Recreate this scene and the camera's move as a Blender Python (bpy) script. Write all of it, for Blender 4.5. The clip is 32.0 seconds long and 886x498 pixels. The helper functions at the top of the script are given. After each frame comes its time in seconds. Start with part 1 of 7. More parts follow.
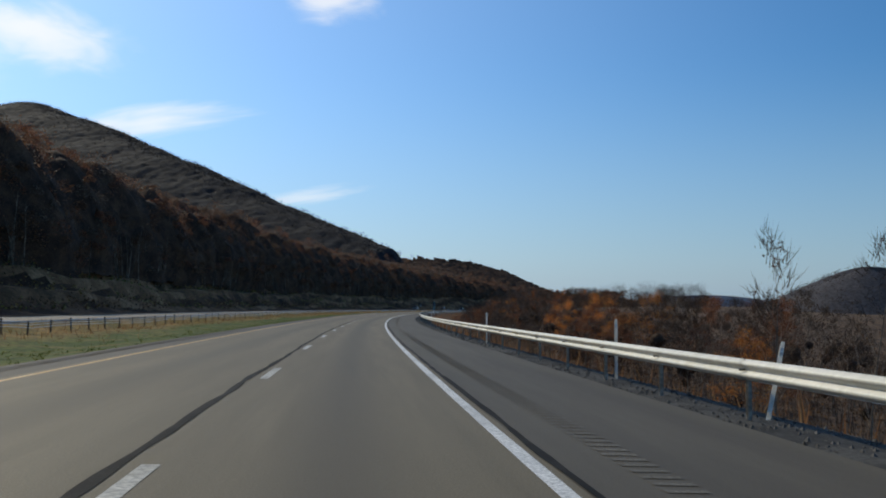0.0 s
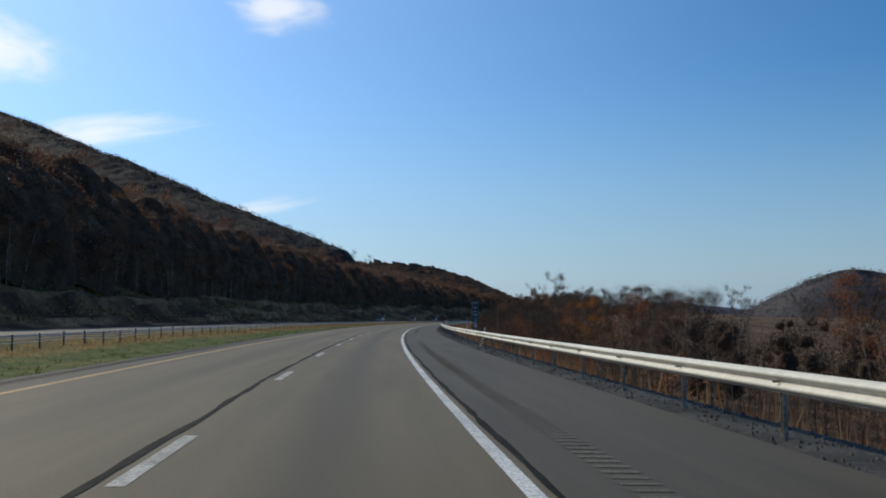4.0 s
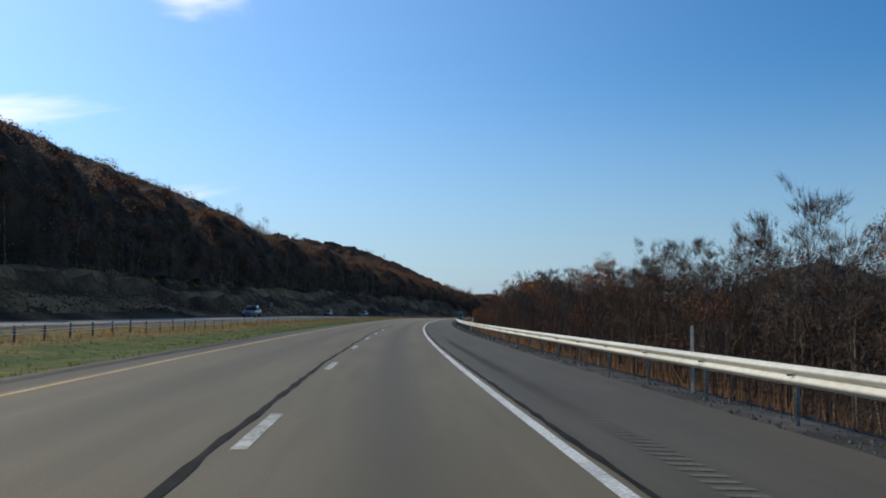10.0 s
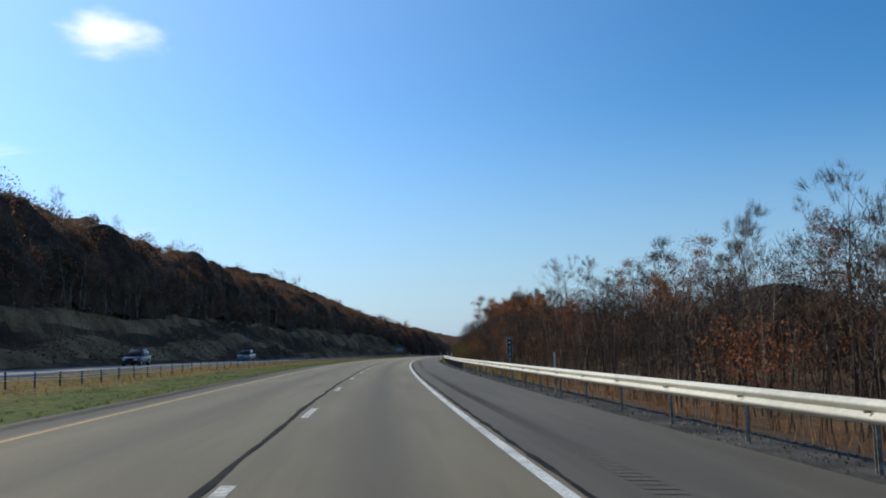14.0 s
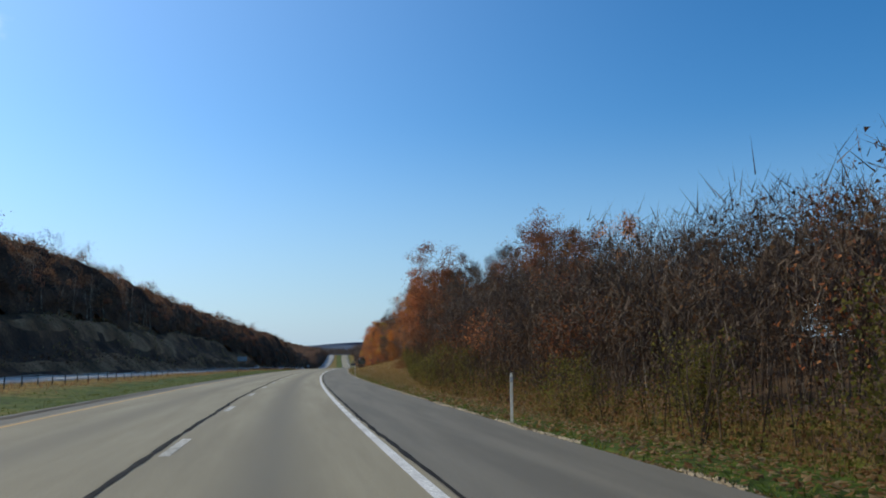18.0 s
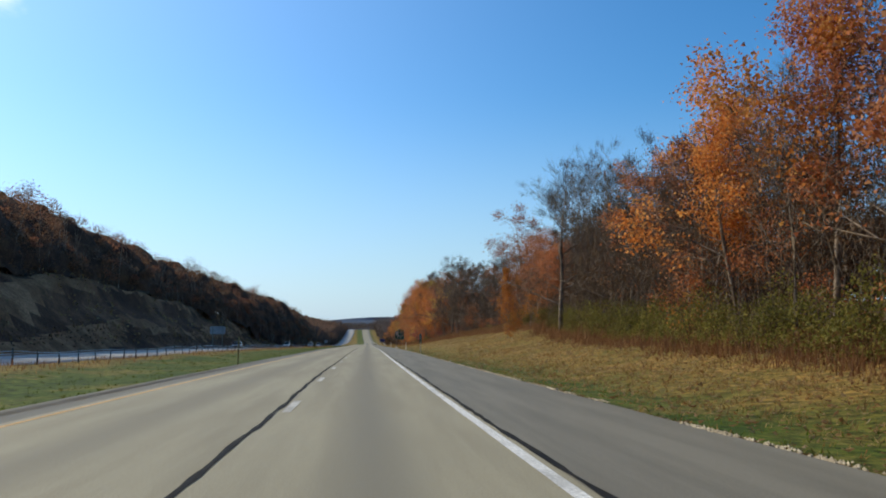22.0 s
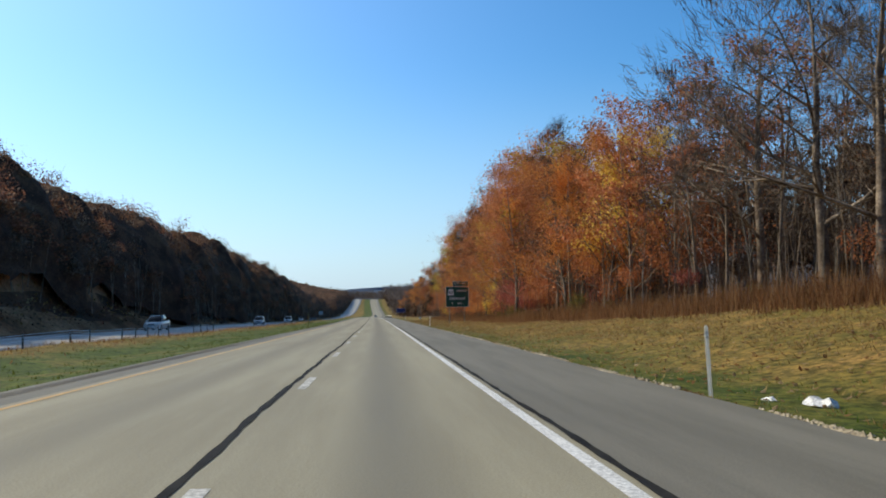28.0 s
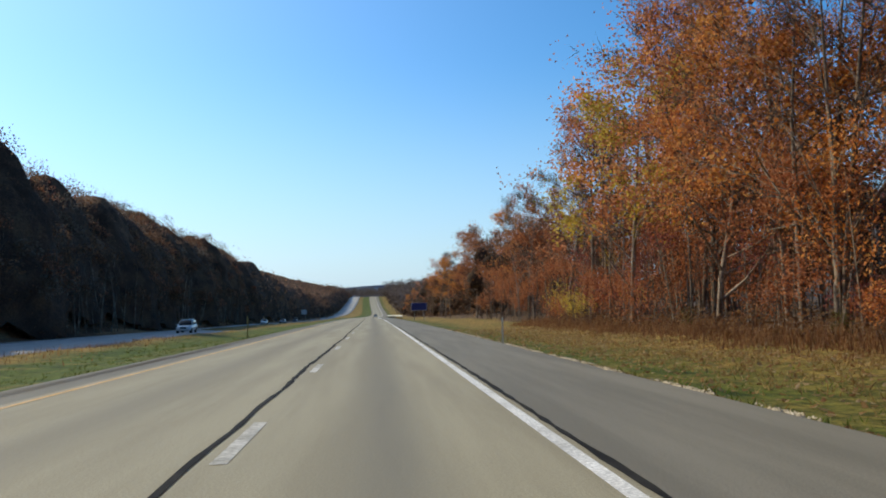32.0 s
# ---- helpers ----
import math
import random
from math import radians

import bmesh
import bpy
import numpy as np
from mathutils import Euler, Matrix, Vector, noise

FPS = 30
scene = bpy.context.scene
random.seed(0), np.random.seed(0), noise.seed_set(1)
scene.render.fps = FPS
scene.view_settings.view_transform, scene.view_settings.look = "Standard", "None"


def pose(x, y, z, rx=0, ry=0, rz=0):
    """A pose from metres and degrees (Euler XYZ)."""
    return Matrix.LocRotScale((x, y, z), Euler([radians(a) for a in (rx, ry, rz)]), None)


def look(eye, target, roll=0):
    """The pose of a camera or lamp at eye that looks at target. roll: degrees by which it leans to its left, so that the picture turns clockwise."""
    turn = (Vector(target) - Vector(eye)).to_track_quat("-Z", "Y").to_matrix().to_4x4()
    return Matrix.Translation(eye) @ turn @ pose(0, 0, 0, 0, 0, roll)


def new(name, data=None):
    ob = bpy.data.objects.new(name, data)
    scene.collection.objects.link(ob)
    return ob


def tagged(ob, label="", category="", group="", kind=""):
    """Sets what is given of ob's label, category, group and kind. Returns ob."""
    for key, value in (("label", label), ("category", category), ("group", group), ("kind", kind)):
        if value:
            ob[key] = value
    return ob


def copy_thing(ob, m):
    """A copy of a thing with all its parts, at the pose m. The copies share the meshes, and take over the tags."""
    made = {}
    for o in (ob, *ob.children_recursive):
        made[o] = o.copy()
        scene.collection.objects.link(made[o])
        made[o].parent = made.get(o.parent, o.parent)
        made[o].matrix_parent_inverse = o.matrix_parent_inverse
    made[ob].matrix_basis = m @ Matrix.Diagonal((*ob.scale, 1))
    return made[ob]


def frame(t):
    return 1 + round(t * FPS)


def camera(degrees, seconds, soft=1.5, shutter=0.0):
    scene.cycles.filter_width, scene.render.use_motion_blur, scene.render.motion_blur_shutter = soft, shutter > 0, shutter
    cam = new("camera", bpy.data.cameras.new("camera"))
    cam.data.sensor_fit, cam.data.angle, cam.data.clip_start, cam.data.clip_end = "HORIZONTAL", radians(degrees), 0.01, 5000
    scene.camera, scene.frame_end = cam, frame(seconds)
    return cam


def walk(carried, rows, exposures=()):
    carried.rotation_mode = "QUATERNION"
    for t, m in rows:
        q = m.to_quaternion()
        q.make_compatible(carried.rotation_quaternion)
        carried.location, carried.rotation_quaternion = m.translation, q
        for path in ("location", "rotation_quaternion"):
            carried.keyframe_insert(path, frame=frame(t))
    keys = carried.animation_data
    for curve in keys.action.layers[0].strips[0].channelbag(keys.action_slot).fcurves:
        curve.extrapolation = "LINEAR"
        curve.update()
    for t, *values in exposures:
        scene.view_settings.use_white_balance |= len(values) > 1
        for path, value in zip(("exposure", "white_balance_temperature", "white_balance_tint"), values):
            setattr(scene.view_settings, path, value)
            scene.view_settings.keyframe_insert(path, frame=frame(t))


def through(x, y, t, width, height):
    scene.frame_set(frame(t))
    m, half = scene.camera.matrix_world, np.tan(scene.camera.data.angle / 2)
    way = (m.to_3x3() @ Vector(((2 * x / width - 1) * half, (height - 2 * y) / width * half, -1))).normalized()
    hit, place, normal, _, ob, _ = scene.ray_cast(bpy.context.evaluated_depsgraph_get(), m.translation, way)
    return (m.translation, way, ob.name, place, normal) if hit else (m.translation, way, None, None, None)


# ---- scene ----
# ---------------------------------------------------------------- camera and its way
cam = camera(53.27, 32.0, soft=1.9)
DRIVE = [  # seconds, eye x y z, heading, pitch, lean to the right
    (0, 1.897, 0.001, 1.301, -5.978, 2.788, -0.274),
    (1, 2.094, 29.971, 0.717, -7.039, 2.869, -0.660),
    (2, 2.877, 59.838, 0.126, -8.565, 2.765, -0.072),
    (5, 8.131, 148.718, -1.506, -9.489, 3.698, 0.721),
    (6, 11.016, 178.508, -2.026, -10.276, 2.871, 1.029),
    (7, 14.597, 208.369, -2.558, -11.105, 3.192, 0.115),
    (8, 18.797, 238.409, -3.112, -11.739, 3.411, -0.288),
    (9, 23.569, 268.483, -3.681, -12.937, 3.170, -0.206),
    (10, 28.918, 298.726, -4.265, -14.511, 3.085, -0.359),
    (11, 34.609, 328.874, -4.850, -16.296, 3.058, -0.019),
    (12, 40.931, 359.092, -5.451, -17.705, 2.651, -2.345),
    (13, 48.370, 389.414, -6.068, -18.932, 2.266, -1.321),
    (14, 56.216, 419.976, -6.667, -19.413, 5.404, 1.414),
    (14.5, 60.307, 435.213, -6.965, -20.439, 7.626, 1.010),
    (16.5, 77.849, 495.650, -8.191, -24.596, 7.734, 0.310),
    (17, 82.548, 510.944, -8.512, -26.243, 7.024, -0.210),
    (18, 92.525, 541.342, -9.180, -29.137, 5.995, 0.434),
    (19, 103.220, 572.176, -9.896, -29.290, 6.158, 0.108),
    (20, 114.528, 602.798, -10.644, -26.685, 4.614, 0.088),
    (21.5, 132.504, 648.485, -11.770, -27.901, 4.435, -0.296),
    (22, 138.636, 663.594, -12.150, -27.941, 4.472, -0.064),
    (23, 151.259, 693.670, -12.935, -29.214, 4.352, -0.091),
    (24, 164.166, 723.840, -13.745, -29.437, 3.910, -0.407),
    (25, 177.084, 753.825, -14.555, -28.874, 2.852, 1.041),
    (28, 215.177, 843.607, -17.230, -27.431, 2.564, 0.473),
    (29, 227.893, 873.525, -18.135, -27.302, 1.958, 0.214),
    (30, 240.715, 903.379, -19.044, -27.312, 2.167, 0.021),
    (31, 253.538, 933.238, -19.960, -27.341, 2.368, 0.356),
    (32, 266.244, 963.146, -20.854, -27.444, 2.467, 0.846),
]


def drive_pose(x, y, z, heading, pitch, lean):
    a, b = radians(heading), radians(pitch)
    way = Vector((-math.sin(a) * math.cos(b), math.cos(a) * math.cos(b), math.sin(b)))
    return look((x, y, z), Vector((x, y, z)) + way * 50, -lean)


walk(cam, [(row[0], drive_pose(*row[1:])) for row in DRIVE],
     exposures=[(0, -0.70, 6900, 10), (9, -0.52, 6900, 10), (13, -0.34, 6900, 10), (14.5, -0.26, 6900, 10), (16.5, -0.48, 6900, 10), (18, -0.26, 6950, 10), (20, -0.08, 7100, 10), (24, 0.02, 7250, 10), (32, 0.10, 7250, 10)])

# ---------------------------------------------------------------- sky and sun
SUN_AZ, SUN_EL = radians(36), radians(33)      # to the left of +y, above the horizon
sun_data = bpy.data.lights.new("sun", "SUN")
sun_data.energy, sun_data.angle, sun_data.color = 3.65, radians(0.55), (1.0, 0.94, 0.76)
sun = new("sun", sun_data)
sun_way = Vector((-math.sin(SUN_AZ) * math.cos(SUN_EL), math.cos(SUN_AZ) * math.cos(SUN_EL), math.sin(SUN_EL)))
sun.matrix_world = look((0, 0, 400), Vector((0, 0, 400)) - sun_way)

world = bpy.data.worlds.new("sky")
scene.world = world
world.use_nodes = True
wn, wl = world.node_tree.nodes, world.node_tree.links
sky = wn.new("ShaderNodeTexSky")
sky.sky_type, sky.sun_disc = "NISHITA", False
sky.sun_elevation, sky.sun_rotation = SUN_EL, -SUN_AZ
sky.altitude, sky.air_density, sky.dust_density, sky.ozone_density = 400, 1.0, 0.5, 2.6
sky_tint = wn.new("ShaderNodeMix")
sky_tint.data_type, sky_tint.blend_type = "RGBA", "MULTIPLY"
sky_tint.inputs[0].default_value = 1.0
sky_tint.inputs[7].default_value = (0.80, 0.98, 1.16, 1)
wl.new(sky.outputs[0], sky_tint.inputs[6])
sky_sat = wn.new("ShaderNodeHueSaturation")
sky_sat.inputs["Saturation"].default_value = 1.22
wl.new(sky_tint.outputs[2], sky_sat.inputs["Color"])


def sky_math(op, *values):
    k = wn.new("ShaderNodeVectorMath" if op == "DOT_PRODUCT" else "ShaderNodeMath")
    k.operation = op
    for i, v in enumerate(values):
        if isinstance(v, (int, float, tuple, Vector)):
            k.inputs[i].default_value = v
        else:
            wl.new(v, k.inputs[i])
    return k.outputs["Value"]


def cloud(azimuth, elevation, wide, high, slope, scale, seed, amount):
    """Cover of one wisp of cloud in the direction given (degrees left of +y, degrees up)."""
    a, e = radians(azimuth), radians(elevation)
    mid = Vector((-math.sin(a) * math.cos(e), math.cos(a) * math.cos(e), math.sin(e)))
    side = Vector((math.cos(a), math.sin(a), 0))
    rise = side.cross(mid)
    side, rise = side * math.cos(slope) - rise * math.sin(slope), rise * math.cos(slope) + side * math.sin(slope)
    x = sky_math("DIVIDE", sky_math("DOT_PRODUCT", sky_way, side), radians(wide))
    y = sky_math("DIVIDE", sky_math("DOT_PRODUCT", sky_way, rise), radians(high))
    front = sky_math("GREATER_THAN", sky_math("DOT_PRODUCT", sky_way, mid), 0.5)
    r = sky_math("SQRT", sky_math("ADD", sky_math("MULTIPLY", x, x), sky_math("MULTIPLY", y, y)))
    comb = wn.new("ShaderNodeCombineXYZ")
    wl.new(x, comb.inputs[0])
    wl.new(y, comb.inputs[1])
    comb.inputs[2].default_value = seed
    t = wn.new("ShaderNodeTexNoise")
    t.inputs["Scale"].default_value, t.inputs["Detail"].default_value, t.inputs["Distortion"].default_value = scale, 5.0, 0.4
    wl.new(comb.outputs[0], t.inputs["Vector"])
    edge_ = sky_math("ADD", r, sky_math("MULTIPLY", sky_math("SUBTRACT", t.outputs["Fac"], 0.5), 1.5))
    k = wn.new("ShaderNodeMapRange")
    k.interpolation_type = "SMOOTHSTEP"
    for i, v in ((1, 0.05), (2, 1.2), (3, amount), (4, 0.0)):
        k.inputs[i].default_value = v
    wl.new(edge_, k.inputs[0])
    return sky_math("MULTIPLY", k.outputs[0], front)


sky_way = wn.new("ShaderNodeTexCoord").outputs["Generated"]
cover = None
for row in ((18.8, 14.9, 4.4, 2.0, 0.12, 1.3, 3, 0.8), (13.0, 10.3, 6.0, 0.95, -0.19, 1.2, 7, 0.7), (3.2, 6.0, 4.0, 0.5, -0.18, 1.2, 9, 0.45),
            (1.3, 18.4, 3.0, 1.3, 0.05, 1.0, 12, 0.7), (24, 13, 4.0, 1.6, -0.1, 1.2, 15, 0.6), (20, 24, 5, 2, 0.1, 1.2, 18, 0.6)):
    c = cloud(*row)
    cover = c if cover is None else sky_math("MAXIMUM", cover, c)
clouds = wn.new("ShaderNodeMix")
clouds.data_type = "RGBA"
wl.new(cover, clouds.inputs[0])
# pale haze low over the horizon, and the bright air round the sun
sep_way = wn.new("ShaderNodeSeparateXYZ")
wl.new(sky_way, sep_way.inputs[0])
low = wn.new("ShaderNodeMapRange")
low.interpolation_type = "SMOOTHSTEP"
for i, v in ((1, -0.02), (2, 0.26), (3, 0.7), (4, 0.0)):
    low.inputs[i].default_value = v
wl.new(sep_way.outputs[2], low.inputs[0])
haze = wn.new("ShaderNodeMix")
haze.data_type = "RGBA"
wl.new(low.outputs[0], haze.inputs[0])
wl.new(sky_sat.outputs[0], haze.inputs[6])
haze.inputs[7].default_value = (2.8, 4.4, 6.5, 1)
near_sun = sky_math("POWER", sky_math("MAXIMUM", sky_math("DOT_PRODUCT", sky_way, sun_way), 0.0), 3.0)
glow = wn.new("ShaderNodeMix")
glow.data_type, glow.blend_type = "RGBA", "ADD"
wl.new(near_sun, glow.inputs[0])
# the sky grows darker towards the zenith
high = wn.new("ShaderNodeMapRange")
high.interpolation_type = "SMOOTHSTEP"
for i, v in ((1, 0.42), (2, 0.95), (3, 1.0), (4, 0.3)):
    high.inputs[i].default_value = v
wl.new(sep_way.outputs[2], high.inputs[0])
deep = wn.new("ShaderNodeMix")
deep.data_type, deep.blend_type = "RGBA", "MULTIPLY"
deep.inputs[0].default_value = 1.0
wl.new(haze.outputs[2], deep.inputs[6])
wl.new(high.outputs[0], deep.inputs[7])
wl.new(deep.outputs[2], glow.inputs[6])
glow.inputs[7].default_value = (3.15, 4.2, 5.8, 1)
wl.new(glow.outputs[2], clouds.inputs[6])
clouds.inputs[7].default_value = (11.5, 11.8, 12.2, 1)
wl.new(clouds.outputs[2], wn["Background"].inputs[0])
wn["Background"].inputs[1].default_value = 0.14
# ---------------------------------------------------------------- helpers for building
def part(name, data, material, parent=None, label=""):
    """Links a bmesh or a mesh as one object, under a thing or a part."""
    if isinstance(data, bmesh.types.BMesh):
        me = bpy.data.meshes.new(name)
        data.to_mesh(me)
        data.free()
    else:
        me = data
    for m in (material if isinstance(material, (list, tuple)) else [material]):
        if m is not None and m.name not in [k.name for k in me.materials if k]:
            me.materials.append(m)
    ob = new(name, me)
    if parent is not None:
        ob.parent = parent
    if label:
        ob["label"] = label
    return ob


def mesh_of(name, verts, faces, smooth=False):
    me = bpy.data.meshes.new(name)
    me.from_pydata(verts, [], faces)
    me.validate()
    if smooth:
        me.shade_smooth()
    me.update()
    return me


def empty(name, m=None):
    ob = new(name)
    ob.empty_display_size = 0.3
    if m is not None:
        ob.matrix_world = m
    return ob


def box(bm, x0, x1, y0, y1, z0, z1, bevel=0.0):
    r = bmesh.ops.create_cube(bm, size=1.0)
    vs = r["verts"]
    for v in vs:
        v.co = Vector(((x0 + x1) / 2 + v.co.x * (x1 - x0), (y0 + y1) / 2 + v.co.y * (y1 - y0), (z0 + z1) / 2 + v.co.z * (z1 - z0)))
    if bevel:
        es = list({e for v in vs for e in v.link_edges})
        bmesh.ops.bevel(bm, geom=es, offset=bevel, segments=2, affect="EDGES", profile=0.7)
    return bm


def tube(bm, a, b, ra, rb, n=8, caps=True):
    a, b = Vector(a), Vector(b)
    q = (b - a).to_track_quat("Z", "Y").to_matrix()
    ring = []
    for p, r in ((a, ra), (b, rb)):
        ring.append([bm.verts.new(p + q @ Vector((r * math.cos(2 * math.pi * i / n), r * math.sin(2 * math.pi * i / n), 0))) for i in range(n)])
    for i in range(n):
        bm.faces.new((ring[0][i], ring[0][(i + 1) % n], ring[1][(i + 1) % n], ring[1][i]))
    if caps:
        bm.faces.new(ring[0][::-1])
        bm.faces.new(ring[1])
    return bm


# ---------------------------------------------------------------- the line of the road
KN = [0, 60, 120, 180, 240, 300, 360, 420, 480, 540, 600, 660, 720, 780, 840, 900, 960, 1020, 1080, 1180, 1280, 1380, 1480, 1580, 1680, 1780, 1880, 1980, 2080, 2400]
BEND = [0.452, 0.525, 0.779, 0.731, 0.521, 0.584, 0.578, 0.539, 0.469, 0.723, 0.513, 0.431, 0.123, -0.03, 0.008, 0.032, -0.063, -0.008, -0.039, -0.037, 0.076, 0.143, 0.066, -0.067, -0.153, -0.13, -0.017, 0.05, 0.05, 0.05]
FALL = [-1.942, -1.969, -1.753, -1.754, -1.861, -1.913, -1.975, -1.861, -1.941, -2.126, -2.341, -2.287, -2.468, -2.478, -2.879, -2.768, -2.833, -2.678, -2.663, -2.943, -3.193, -3.22, -2.962, -2.38, -1.437, -0.124, 1.521, 3.408, 3.0, -3.0]
STEP = 5.0
RS = np.arange(-400, 3001, STEP)
_k, _g = np.interp(RS, KN, BEND) * 1e-3, np.interp(RS, KN, FALL) * 1e-2
RTH = np.concatenate([[0], np.cumsum((_k[1:] + _k[:-1]) / 2 * STEP)])
I0 = int(np.argmin(abs(RS)))
RTH -= RTH[I0]
_m = (RTH[1:] + RTH[:-1]) / 2
RX = np.concatenate([[0], np.cumsum(np.sin(_m) * STEP)])
RY = np.concatenate([[0], np.cumsum(np.cos(_m) * STEP)])
RZ = np.concatenate([[0], np.cumsum((_g[1:] + _g[:-1]) / 2 * STEP)])
RX, RY, RZ = RX - RX[I0], RY - RY[I0], RZ - RZ[I0]


def bank(s):
    return np.tan(np.radians(np.interp(s, [0, 500, 640], [1.75, 1.75, 0.45])))


def at(s, u, h=0.0):
    """World place s metres along the middle joint, u to its right, h over the road's plane (arrays too)."""
    t = np.interp(s, RS, RTH)
    x = np.interp(s, RS, RX) + u * np.cos(t)
    y = np.interp(s, RS, RY) - u * np.sin(t)
    z = np.interp(s, RS, RZ) - np.clip(u, -6.0, 9.0) * bank(s) + h
    return np.stack(np.broadcast_arrays(x, y, z), -1)


def P(s, u, h=0.0):
    return Vector([float(c) for c in at(float(s), float(u), float(h))])


def facing(s):
    """Turn about z so that a thing's +y lies along the road at s."""
    return -math.degrees(float(np.interp(s, RS, RTH)))


def table(rows, cols, values):
    rows, cols, values = np.array(rows, float), np.array(cols, float), np.array(values, float)

    def f(s, u):
        s, u = np.broadcast_arrays(np.asarray(s, float), np.asarray(u, float))
        i = np.clip(np.searchsorted(rows, s) - 1, 0, len(rows) - 2)
        a = np.clip((s - rows[i]) / (rows[i + 1] - rows[i]), 0, 1)
        j = np.clip(np.searchsorted(cols, u) - 1, 0, len(cols) - 2)
        b = np.clip((u - cols[j]) / (cols[j + 1] - cols[j]), 0, 1)
        v = values
        return (v[i, j] * (1 - b) + v[i, j + 1] * b) * (1 - a) + (v[i + 1, j] * (1 - b) + v[i + 1, j + 1] * b) * a
    return f


RIGHT = table([0, 200, 330, 480, 560, 640, 720, 800, 880, 940, 1040, 1300],
              [6.9, 8.6, 10, 14, 20, 28, 40, 80, 200, 600],
              [[-.06, -.12, -.6, -3.0, -5.5, -8, -10, -16, -34, -70],
               [-.06, -.12, -.5, -2.4, -4.4, -6, -8, -12, -26, -60],
               [-.06, -.12, -.5, -1.8, -3.2, -4, -5, -7, -16, -50],
               [-.06, -.12, -.3, -.9, -.8, -.3, 0, 0, -8, -40],
               [-.05, -.12, -.2, .1, .5, 1.3, 2, 3, -2, -30],
               [-.05, -.12, -.2, .1, .9, 2.0, 3, 4, 0, -20],
               [-.05, -.15, -.2, .2, 1.1, 2.6, 4, 5, 2, -10],
               [-.05, -.15, -.1, .8, 2.1, 4.0, 5, 6, 3, -10],
               [-.05, -.15, -.1, .7, 1.8, 3.4, 4.5, 6, 3, -10],
               [-.05, -.15, -.15, .3, 1.0, 2.2, 3.2, 5, 3, -10],
               [-.05, -.15, -.2, -.1, .2, .7, 1.5, 3, 2, -10],
               [-.05, -.15, -.3, -.3, 0, .5, 1.0, 2, 2, -10]])
LEFT = table([0, 300, 500, 640, 700, 760, 860, 920, 1030, 1200, 1500, 2000],
             [-400, -150, -100, -75, -50, -43, -36, -33, -31, -17.3, -15.3, -10, -6.5, -5.0],
             [[60, 36, 27, 17, 6.2, 5.2, 1.6, .5, .25, .25, -.25, -.5, -.25, -.06],
              [60, 36, 27, 17, 6.2, 5.2, 1.6, .5, .25, .25, -.25, -.5, -.25, -.06],
              [50, 38, 29, 18, 8.0, 6.6, 2.0, .5, .25, .25, -.25, -.5, -.25, -.06],
              [44, 40, 30, 20, 10.5, 8.6, 2.4, .2, .05, .05, -.05, -.4, -.25, -.06],
              [44, 40, 31, 22, 11.6, 9.6, 2.4, 0, -.1, -.1, 0, -.3, -.25, -.06],
              [44, 38, 31, 22, 12.4, 10.2, 2.4, 0, -.15, -.15, 0, -.3, -.25, -.06],
              [44, 36, 29, 21, 12.0, 10.0, 2.4, -.1, -.2, -.2, -.1, -.4, -.25, -.06],
              [44, 34, 28, 20, 11.0, 9.4, 2.2, -.2, -.4, -.4, -.2, -.5, -.25, -.06],
              [44, 32, 26, 18, 9.5, 8.2, 1.8, -.4, -.7, -.7, -.4, -.6, -.25, -.06],
              [40, 28, 20, 14, 7.0, 5.6, 1.4, -1.0, -1.3, -1.3, -.8, -.8, -.25, -.06],
              [34, 26, 19, 14, 9.0, 6.0, 1.6, -1.2, -1.5, -1.5, -.9, -.9, -.25, -.06],
              [30, 15, 8, 5, 3.0, 2.0, .6, .2, 0, 0, -.3, -.6, -.25, -.06]])


def shift(s):
    """How much farther to the left the opposite lanes lie where the median widens."""
    return np.interp(s, [1130, 1430, 1700, 2050], [0, 10, 8, 0])


LEFT_NEAR = LEFT


def LEFT(s, u):
    s, u = np.broadcast_arrays(np.asarray(s, float), np.asarray(u, float))
    return LEFT_NEAR(s, u + shift(s) * np.clip((-9 - u) / 5, 0, 1))


def ledge(s, u):
    """Long slanting benches in the cut: -1 in the hollows to 1 on the lips."""
    u = np.asarray(u, float)
    p = u * 0.95 + 1.9 * np.sin(s * 0.023) + 1.2 * np.sin(s * 0.061 + 1.0) + 0.5 * np.sin(s * 0.17 + 0.4 * u)
    t = (p / 6.2832) % 1.0
    return np.where(t < 0.72, t / 0.36 - 1.0, 1.0 - (t - 0.72) / 0.14)


def rough(s, u):
    """Small unevenness of the ground away from the road."""
    w = np.clip((np.abs(np.asarray(u) - 1) - 7.5) / 6, 0, 1) * np.where((np.asarray(u) < -16.5) & (np.asarray(u) > -31.5), 0, 1)
    n = np.sin(s * 0.23 + u * 0.31) * np.sin(s * 0.11 - u * 0.43) + 0.5 * np.sin(s * 0.61 + u * 0.17) * np.sin(u * 0.71 - s * .07)
    cut = np.clip((-34 - np.asarray(u)) / 3, 0, 1) * np.clip((np.asarray(u) + 52) / 4, 0, 1)
    gully = np.sin(s * 0.16 + 0.10 * u + 1.3 * np.sin(s * 0.05)) + 0.6 * np.sin(s * 0.37 - 0.2 * u)
    return 0.10 * w * n + 0.28 * cut * gully + 0.95 * cut * ledge(s, u)


